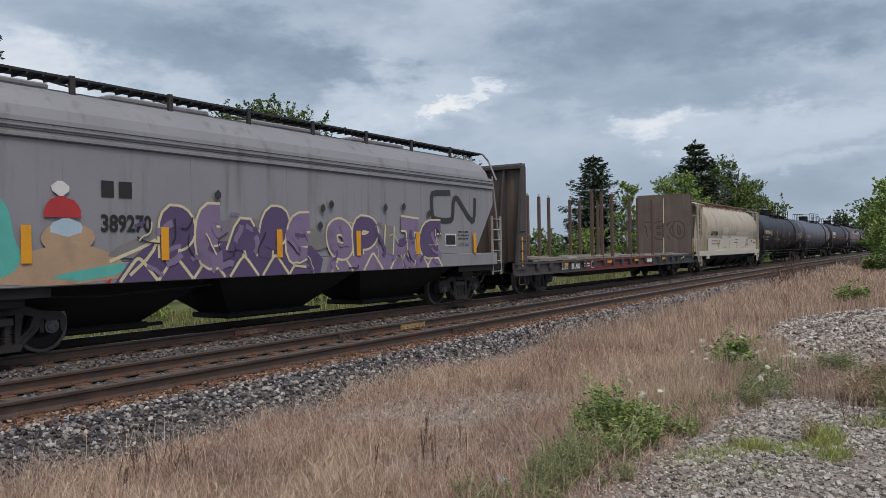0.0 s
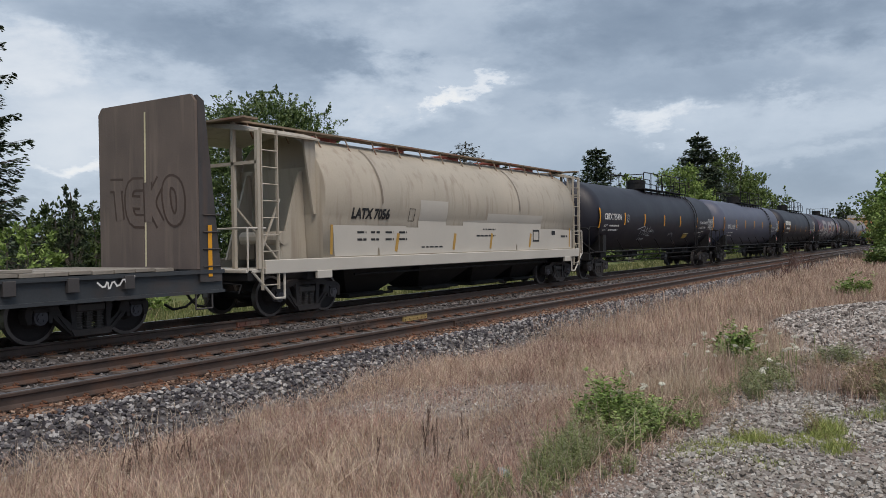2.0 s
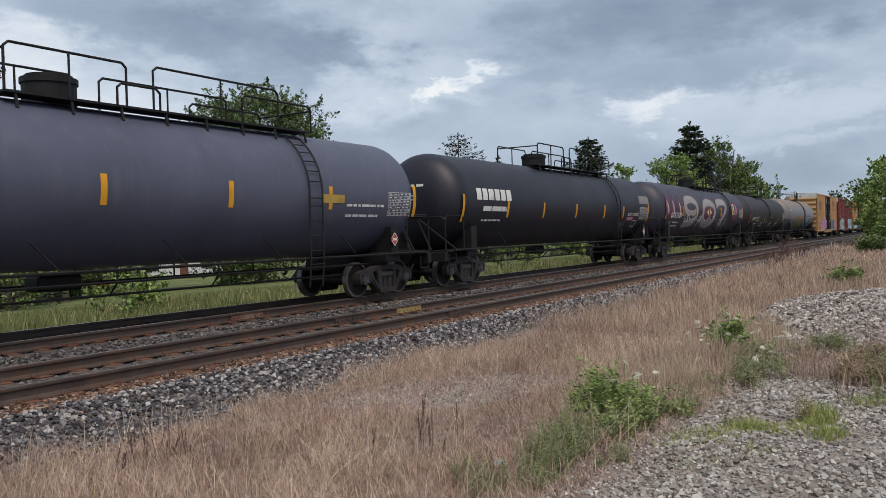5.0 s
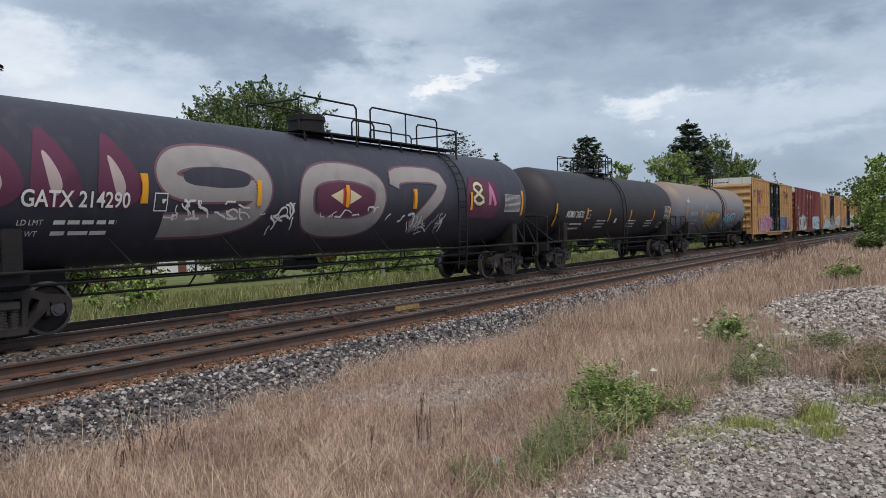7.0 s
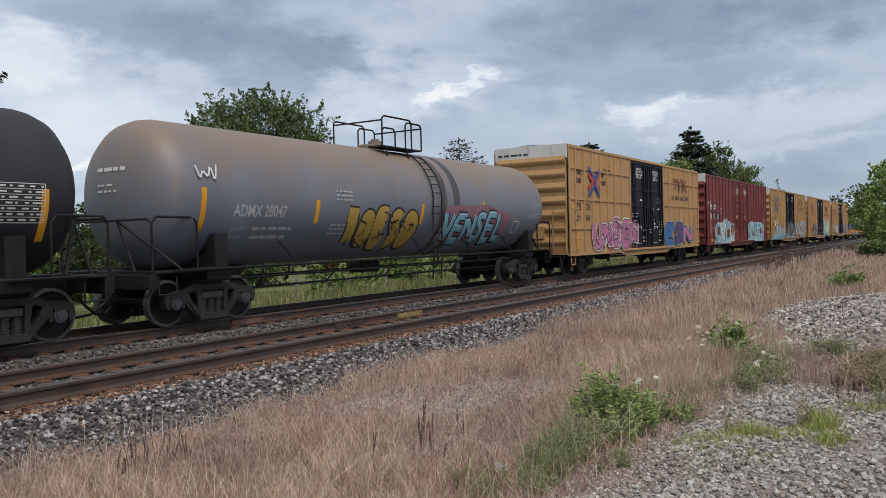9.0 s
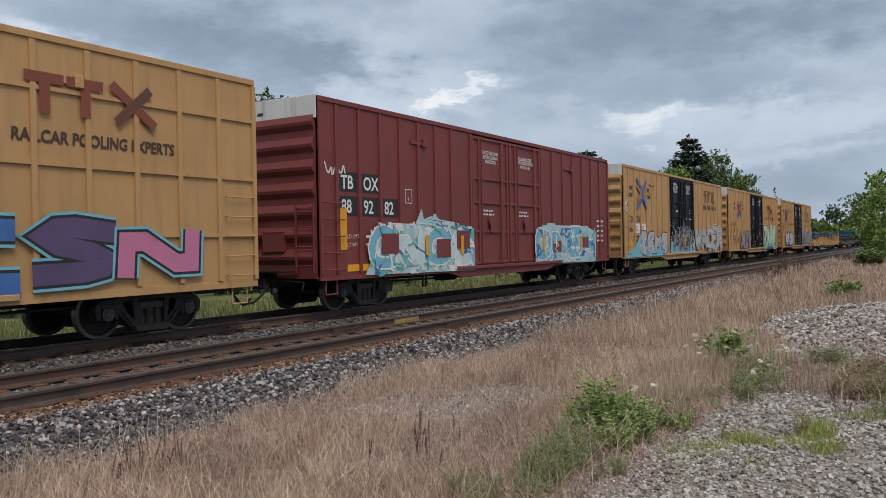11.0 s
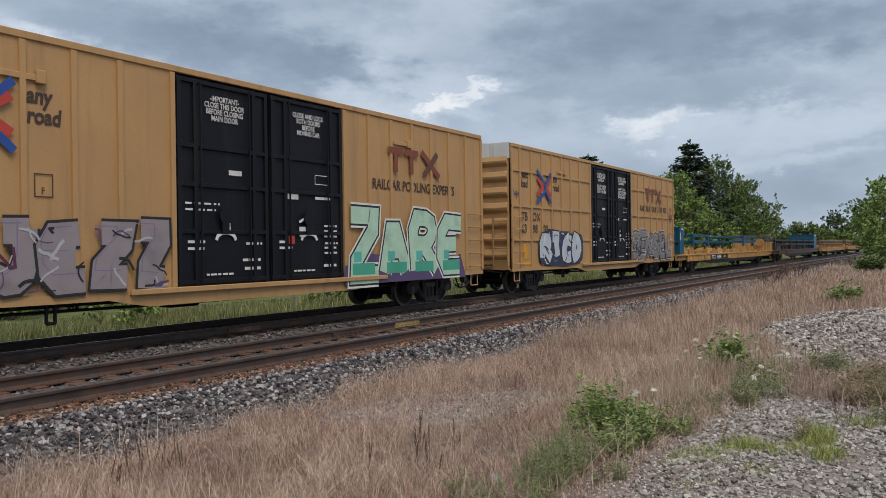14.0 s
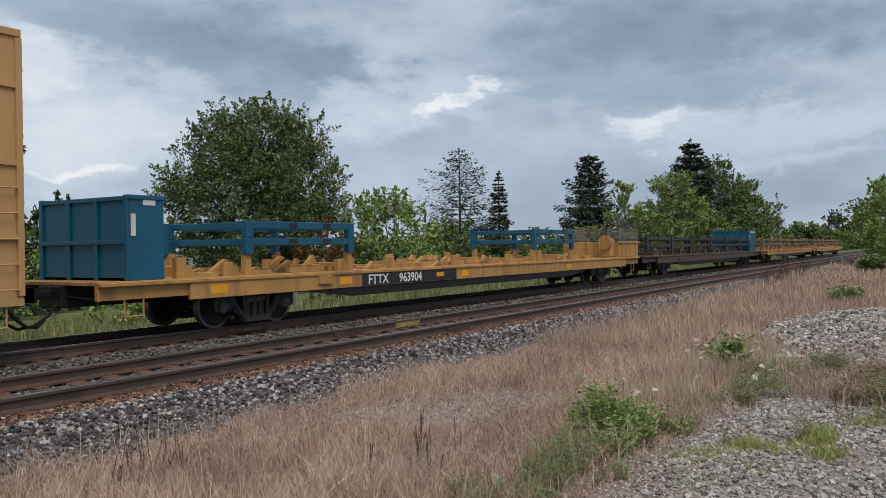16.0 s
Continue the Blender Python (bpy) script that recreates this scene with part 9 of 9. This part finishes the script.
def leafy_weed(x, y, r, tall, stems_n, leaf, mat, stem_mat, label, seed, narrow=0.28, per=26):
    """A bushy plant: forking stems from a few roots, with leaves all the way up and denser shoot tips."""
    rs = np.random.default_rng(seed)
    z0 = base_z(x, y)
    w = thing("weed", label, "weeds", "weeds by the track")
    w.location = (x, y, z0)
    k = max(3, stems_n // 6)
    ca, cr = rs.uniform(0, 6.283, k), np.sqrt(rs.uniform(0, 1, k)) * r
    own = rs.uniform(0.45, 1.05, k)
    bm = bmesh.new()
    pts, ways = [], []
    for i in range(stems_n):
        c = i % k
        p = Vector((math.cos(ca[c]) * cr[c] + rs.normal() * 0.03, math.sin(ca[c]) * cr[c] + rs.normal() * 0.03, 0))
        p.z = float(height(np.array([x + p.x]), np.array([y + p.y]))[0]) - z0 - 0.02
        d = Vector((rs.normal() * 0.38, rs.normal() * 0.38, 1)).normalized()
        long = tall * own[c] * rs.uniform(0.6, 1.1)
        mid = p + d * long * 0.55
        tip = mid + (d + Vector((rs.normal() * 0.3, rs.normal() * 0.3, 0.1))).normalized() * long * 0.5
        limb(bm, p, mid, 0.004, 0.003, 3)
        limb(bm, mid, tip, 0.003, 0.0012, 3)
        for q in range(per):
            t = rs.uniform(0.12, 1.0) ** 0.75
            c3 = p.lerp(mid, t / 0.52) if t < 0.52 else mid.lerp(tip, (t - 0.52) / 0.48)
            a = rs.uniform(0, 6.283)
            out = Vector((math.cos(a), math.sin(a), rs.uniform(-0.2, 0.6)))
            c3 = c3 + out * leaf * rs.uniform(0.4, 1.1)
            pts.append(tuple(c3))
            ways.append(tuple(out))
    tagged(part("stem_tuft", bm, stem_mat, w), kind="stuff")
    n = len(pts)
    v, f = leaf_quads(np.array(pts), leaf, rs, narrow, np.array(ways), unit(np.array([0, 0, 1.0]) + rs.normal(size=(n, 3)) * 0.45))
    tagged(raw("leaves", v.tolist(), f.tolist(), mat, w), kind="stuff")
    return w


G_BUSH = leaf_material("bright_weed_leaves", (0.15, 0.24, 0.05), (0.28, 0.41, 0.10), (0.42, 0.56, 0.18))
G_SAGE = leaf_material("grey_green_weed_leaves", (0.17, 0.20, 0.085), (0.29, 0.32, 0.15), (0.43, 0.44, 0.24))
G_BRAMBLE = leaf_material("brown_olive_leaves", (0.13, 0.10, 0.045), (0.30, 0.25, 0.11), (0.46, 0.41, 0.20))
M_STEM = material("reddish_weed_stem", (0.26, 0.18, 0.11), 0.8, 0, 0.3, 20, 80, 0.2)
BUSHY, SAGE, BROWN = "bushy bright green weed in the dry grass", "fine grey-green weed with pale dry stems", "brown-stemmed weed with olive leaves on the gravel"
for i, (x, y, r, t, n, leaf, m, lab) in enumerate((
        (8.35, 3.25, 0.22, 0.62, 60, 0.05, G_BUSH, BUSHY), (8.0, 3.05, 0.26, 0.50, 64, 0.045, G_BUSH, BUSHY), (7.8, 2.75, 0.32, 0.42, 90, 0.04, G_WEEDLEAF, BUSHY),
        (8.25, 2.75, 0.30, 0.38, 80, 0.036, G_WEEDLEAF, BUSHY), (8.65, 2.85, 0.25, 0.34, 50, 0.036, G_SAGE, SAGE), (7.4, 2.75, 0.28, 0.34, 70, 0.034, G_WEEDLEAF, BUSHY),
        (13.85, 3.05, 0.32, 0.62, 60, 0.065, G_BUSH, BUSHY), (14.3, 3.25, 0.3, 0.5, 40, 0.06, G_WEEDLEAF, BUSHY), (29.5, 2.9, 0.5, 0.8, 60, 0.10, G_BUSH, BUSHY), (62.0, 4.2, 1.0, 1.3, 60, 0.22, G_MID, BUSHY),
        (7.15, 2.9, 0.34, 0.44, 90, 0.03, G_SAGE, SAGE), (6.6, 2.95, 0.34, 0.46, 96, 0.028, G_SAGE, SAGE), (6.25, 2.8, 0.32, 0.40, 90, 0.026, G_SAGE, SAGE), (5.9, 2.95, 0.3, 0.26, 60, 0.024, G_SAGE, SAGE),
        (6.55, 2.55, 0.25, 0.22, 50, 0.024, G_SAGE, SAGE), (10.3, 2.3, 0.35, 0.30, 60, 0.035, G_SAGE, SAGE), (10.9, 2.1, 0.35, 0.32, 60, 0.035, G_SAGE, SAGE), (11.6, 2.2, 0.4, 0.34, 60, 0.038, G_SAGE, SAGE),
        (12.6, 2.6, 0.4, 0.4, 60, 0.04, G_SAGE, SAGE), (9.7, 2.5, 0.25, 0.24, 40, 0.03, G_SAGE, SAGE), (8.35, 2.55, 0.26, 0.26, 60, 0.032, G_WEEDLEAF, BUSHY), (8.8, 2.6, 0.26, 0.24, 50, 0.03, G_SAGE, SAGE), (5.6, 3.1, 0.3, 0.3, 50, 0.026, G_SAGE, SAGE),
        (13.2, 1.55, 0.45, 0.42, 70, 0.045, G_SAGE, SAGE), (12.2, 1.25, 0.4, 0.34, 50, 0.042, G_BRAMBLE, BROWN), (11.2, 0.95, 0.4, 0.36, 50, 0.04, G_BRAMBLE, BROWN), (10.7, 0.65, 0.35, 0.38, 60, 0.04, G_BRAMBLE, BROWN),
        (10.4, 0.35, 0.35, 0.42, 70, 0.038, G_SAGE, SAGE), (11.6, 0.5, 0.4, 0.45, 70, 0.04, G_SAGE, SAGE), (12.6, 0.7, 0.4, 0.36, 50, 0.042, G_BRAMBLE, BROWN), (9.6, 0.4, 0.25, 0.28, 46, 0.032, G_SAGE, SAGE),
        (8.35, 1.1, 0.08, 0.34, 12, 0.03, G_BRAMBLE, BROWN), (8.0, 1.75, 0.08, 0.22, 10, 0.028, G_BRAMBLE, BROWN))):
    leafy_weed(x, y, r, t, n, leaf, m, M_STEM if lab == BROWN else M_WEED, lab, 300 + i, 0.30 if m in (G_BUSH, G_WEEDLEAF, G_MID) else 0.16, 30 if m is not G_SAGE else 34)
for i, (x, y, r, t, n) in enumerate((
        (7.4, 1.95, 0.30, 0.10, 900), (7.15, 2.05, 0.2, 0.08, 400), (7.85, 1.68, 0.20, 0.17, 700), (7.9, 1.3, 0.34, 0.11, 1100), (7.75, 1.5, 0.25, 0.08, 500), (8.1, 1.15, 0.2, 0.1, 500), (7.75, 0.85, 0.20, 0.16, 700), (8.3, 1.0, 0.24, 0.15, 650), (8.6, 1.08, 0.18, 0.2, 450), (7.05, 1.35, 0.14, 0.09, 300), (6.6, 1.75, 0.2, 0.07, 260), (9.4, 0.75, 0.25, 0.14, 400))):
    weed_patch(x, y, r, t, n, M_WEED, "low green weeds growing in the gravel", 100 + i, 0.05)
for i, (x, y, r, t, n) in enumerate(((10.2, 2.95, 0.35, 0.62, 420), (10.9, 3.0, 0.4, 0.6, 420), (9.8, 3.3, 0.35, 0.55, 380), (11.7, 3.1, 0.45, 0.6, 420), (12.6, 3.4, 0.5, 0.6, 420), (9.3, 3.6, 0.3, 0.5, 300), (13.4, 2.3, 0.45, 0.5, 360), (12.0, 1.7, 0.4, 0.45, 320), (15.2, 2.9, 0.5, 0.5, 360), (11.2, 1.5, 0.3, 0.4, 260))):
    rs = np.random.default_rng(500 + i)
    tuft = thing("straw_tuft", "upright tuft of yellow straw in the dry grass", "grass", "straw tufts")
    z0 = base_z(x, y)
    tuft.location = (x, y, z0)
    px, py = x + rs.normal(size=n) * r * 0.5, y + rs.normal(size=n) * r * 0.5
    g = grass("stem_tuft", px - x, py - y, t * rs.uniform(0.35, 1.1, n), rs.uniform(0.003, 0.006, n), M_DRY if i % 2 else M_STRAW, "dry straw stems", 0.45, height(px, py) - z0)
    g.parent = tuft
    del g["category"]

M_FLOWER = material("white_flower_heads", (0.62, 0.60, 0.50), 0.8, 0, 0.15, 20, 90, 0.2)
M_DOCK = material("dark_brown_seed_stalk", (0.115, 0.075, 0.058), 0.85, 0, 0.3, 20, 90, 0.3)
rs = random.Random(5)
for i in range(34):
    x, y = (rs.uniform(10.6, 14.0), rs.uniform(1.8, 3.4)) if i < 28 else (rs.uniform(8.2, 9.2), rs.uniform(2.7, 3.3))
    h = rs.uniform(0.3, 0.62)
    fl = thing("wild_carrot", "white flat-topped wildflower on a thin stem", "flower", "wild flowers")
    fl.location = (x, y, base_z(x, y))
    bm = bmesh.new()
    rod(bm, (0, 0, 0), (0.02, 0.01, h), 0.004, 5)
    part("stem", bm, M_WEED, fl)
    bm = bmesh.new()
    tilt = Matrix.Rotation(rs.uniform(0.2, 0.9), 3, Vector((rs.uniform(-1, 1), rs.uniform(-1, 1), 0)).normalized())
    spread = rs.uniform(0.007, 0.0125)
    for j in range(18):
        a, q = j * 2.4, spread * math.sqrt(j) * rs.uniform(0.8, 1.2)
        c = Vector((0.02, 0.01, h)) + tilt @ Vector((math.cos(a) * q, math.sin(a) * q, 0.02 - 7 * q * q))
        rod(bm, (0.02, 0.01, h - 0.01), c, 0.0015, 3)
        rod(bm, c, c + tilt @ Vector((0, 0, 0.008)), 0.008, 5)
    part("flower_head", bm, M_FLOWER, fl)
for i, (x, y, h) in enumerate(((4.9, 6.6, 0.6), (5.3, 6.5, 0.55), (5.0, 6.0, 0.5), (6.5, 4.4, 0.6), (6.9, 4.2, 0.5), (24.0, 6.4, 0.9), (27.5, 6.0, 0.9), (33, 5.0, 1.1), (30, 6.6, 0.9), (9.3, 0.9, 0.4), (37, 5.6, 1.0), (21.0, 5.8, 0.7), (4.80, 6.53, 0.5), (4.94, 6.43, 0.55), (5.08, 6.38, 0.45), (4.44, 6.24, 0.5), (5.94, 4.58, 0.45), (6.34, 4.18, 0.6), (7.00, 4.74, 0.4), (6.07, 3.91, 0.5), (17.34, 1.77, 0.5), (23.47, 3.66, 0.7), (27.95, 5.41, 0.7))):
    st = thing("seed_stalk", "dark brown dried dock stalk in the grass", "plant", "dried stalks")
    st.location = (x, y, base_z(x, y))
    bm = bmesh.new()
    for _ in range(rs.choice((2, 3, 4))):
        ox, oy, lx, ly, k = rs.uniform(-0.06, 0.06), rs.uniform(-0.06, 0.06), rs.uniform(-0.22, 0.22) * h, rs.uniform(-0.22, 0.22) * h, h * rs.uniform(0.55, 1.0)
        rod(bm, (ox, oy, 0), (ox + lx, oy + ly, k), 0.0025, 4)
        for j in range(22):
            if rs.random() < 0.35:
                continue
            f = 0.55 + 0.45 * j / 22
            a, q = j * 2.4, 0.018 * (1 - 0.6 * j / 22) * rs.uniform(0.6, 1.4)
            c = Vector((ox + lx * f, oy + ly * f, k * f))
            rod(bm, c, c + Vector((math.cos(a) * q, math.sin(a) * q, 0.014)), 0.0035, 4)
    part("stalk", bm, M_DOCK, st)

# bare twiggy shrubs by the rails
M_TWIG = material("reddish_bare_twigs", (0.13, 0.075, 0.062), 0.85, 0, 0.3, 10, 60, 0.2)
for i, (x, y, h) in enumerate(((48.0, 7.3, 2.1), (44.0, 7.2, 1.5), (40.5, 7.1, 1.3), (51.5, 7.3, 1.7))):
    sh = thing("bare_shrub", "leafless reddish twiggy shrub by the rails", "shrub", "bare shrubs")
    sh.location = (x, y, base_z(x, y))
    bm = bmesh.new()
    rr = random.Random(i)

    def twig(p, d, length, r, depth):
        q = p + d * length
        limb(bm, p, q, r, r * 0.7, 4)
        if depth:
            for _ in range(3):
                nd = (d + Vector((rr.uniform(-0.7, 0.7), rr.uniform(-0.7, 0.7), rr.uniform(-0.1, 0.5)))).normalized()
                twig(p.lerp(q, rr.uniform(0.6, 1)), nd, length * rr.uniform(0.55, 0.85), r * 0.62, depth - 1)
    for _ in range(4):
        twig(Vector((0, 0, 0)), Vector((rr.uniform(-0.6, 0.6), rr.uniform(-0.6, 0.6), 1)).normalized(), h * 0.36, 0.022, 3)
    part("twig_crown", bm, M_TWIG, sh)

# ---- the farmyard behind the train ----
M_SIDING = material("white_board_siding", (0.66, 0.67, 0.68), 0.7, 0, 0.06, 3, 40, 0.1)
M_SHINGLE = material("grey_roof_shingle", (0.16, 0.15, 0.145), 0.9, 0, 0.25, 5, 40, 0.3)
M_GLASS = material("dark_window_glass", (0.02, 0.022, 0.026), 0.15, 0, 0.2)
M_SHUTTER = material("black_shutter_paint", (0.02, 0.02, 0.022), 0.6)
M_BRICKRED = material("red_brown_boards", (0.15, 0.06, 0.045), 0.8, 0, 0.3, 4, 40, 0.2)


def house(x0, x1, y, z0, label):
    hs = thing("house", label, "house", "farm buildings")
    bm = bmesh.new()
    box(bm, x0, x1, y, y + 7, z0, z0 + 2.6)
    prism_z = z0 + 2.6
    section(bm, [(y, prism_z), (y + 7, prism_z), (y + 3.5, prism_z + 1.2)], x0, x1)
    part("wall", bm, M_SIDING, hs)
    bm = bmesh.new()
    for s in (-1, 1):
        a, b = y + 3.5 + s * 3.9, y + 3.5
        section(bm, [(a, prism_z - 0.1), (b, prism_z + 1.22), (b, prism_z + 1.34), (a, prism_z + 0.02)], x0 - 0.3, x1 + 0.3)
    part("roof", bm, M_SHINGLE, hs, "low grey shingle roof")
    n = max(2, int((x1 - x0) / 3.2))
    for i in range(n):
        x = x0 + (x1 - x0) * (i + 0.5) / n
        bm = bmesh.new()
        if i == n - 1:
            box(bm, x - 0.6, x + 0.6, y - 0.04, y + 0.02, z0 + 0.05, z0 + 2.1)
            part("door", bm, M_BRICKRED, hs, "brown door")
            continue
        box(bm, x - 0.5, x + 0.5, y - 0.05, y + 0.02, z0 + 0.9, z0 + 2.0)
        w = part("window", bm, M_GLASS, hs)
        bm = bmesh.new()
        for s in (-1, 1):
            box(bm, x + s * 0.72 - 0.17, x + s * 0.72 + 0.17, y - 0.06, y + 0.02, z0 + 0.85, z0 + 2.05)
        box(bm, x - 0.55, x + 0.55, y - 0.07, y + 0.02, z0 + 0.82, z0 + 0.9)
        part("shutter", bm, M_SHUTTER, w, "black shutters")


house(57.0, 66.0, 76.0, -2.62, "low white house with black shutters beyond the lawn")
house(67.2, 74.0, 78.0, -2.62, "white outbuilding beside the house")
bm = bmesh.new()
box(bm, 37.5, 40.2, 62, 63.5, -2.3, -1.2, 0.15)
box(bm, 38.0, 39.6, 62.1, 63.4, -1.2, -0.6, 0.2)
for x in (38.0, 39.8):
    for y in (62.0, 63.5):
        rod(bm, (x, y - 0.12, -2.25), (x, y + 0.12, -2.25), 0.33, 14)
ob = part("parked_pickup", bm, material("dusty_white_car_paint", (0.35, 0.36, 0.38), 0.4, 0, 0.1))
tagged(ob, "pale parked vehicle on the lawn", "vehicle")
bm = bmesh.new()
box(bm, 42.5, 44.6, 62, 63, -2.25, -1.75, 0.08)
box(bm, 43.0, 44.0, 62.2, 62.9, -1.75, -1.45, 0.08)
for x in (42.8, 44.3):
    rod(bm, (x, 61.95, -2.2), (x, 62.1, -2.2), 0.28, 12)
ob = part("garden_tractor", bm, material("orange_red_enamel", (0.45, 0.07, 0.03), 0.5, 0, 0.15))
tagged(ob, "orange-red garden tractor on the lawn", "tractor")
for i, x in enumerate((24.0, 30.0, 36.0, 42.0, 48.0)):
    bm = bmesh.new()
    box(bm, x - 0.05, x + 0.05, 21.95, 22.05, base_z(x, 22), base_z(x, 22) + 1.1, 0.01)
    ob = part("fence_post", bm, M_DECKWOOD)
    tagged(ob, "grey wooden fence post in the tall grass", "post", "fence posts")

# a discarded bottle in the grass
bm = bmesh.new()
lathe(bm, [(-0.11, 0.0), (-0.11, 0.033), (-0.09, 0.036), (0.03, 0.036), (0.07, 0.03), (0.095, 0.014), (0.12, 0.013), (0.12, 0.0)], 0.0, 16)
bottle = part("plastic_bottle", bm, material("pale_blue_clear_plastic", (0.42, 0.52, 0.55), 0.25, 0, 0.1), smooth=True)
bottle.matrix_basis = pose(6.15, 3.35, base_z(6.15, 3.35) + 0.09, 0, 8, 48)
tagged(bottle, "crumpled pale blue plastic bottle in the weeds", "bottle")

# ---- movement ----
SHIFT = [(0.0, -0.45), (1.5, -0.45), (2.0, 0.0), (13.0, 0.0), (13.5, 0.42), (14.0, -0.05), (14.5, -0.12), (15.0, -0.2), (15.5, 0.2), (16.0, -0.4)]


def motions():
    times = [i * 0.5 for i in range(33)]
    at, off = [t for t, _ in SHIFT], [s for _, s in SHIFT]
    for car, c0 in CARS:
        walk(car, [(t, pose(c0 - SPEED * t + float(np.interp(t, at, off)), YC, 0)) for t in times])
    # the wheels roll: one pair for each place in a bogie is keyed, its likes turn by the same action
    spin = SPEED / WHEEL_R / FPS
    for k in (0, 1):
        x = (-0.905, 0.905)[k]
        q = WHEELS[k]
        walk(q, [(i / FPS, pose(x, 0, WHEEL_R, 0, math.degrees(-spin * i), 0)) for i in range(16 * FPS + 1)])
        for w in WHEELS[k + 2::2]:
            w.rotation_mode = "QUATERNION"
            w.animation_data_create().action = q.animation_data.action
            w.animation_data.action_slot = q.animation_data.action_slot


motions()
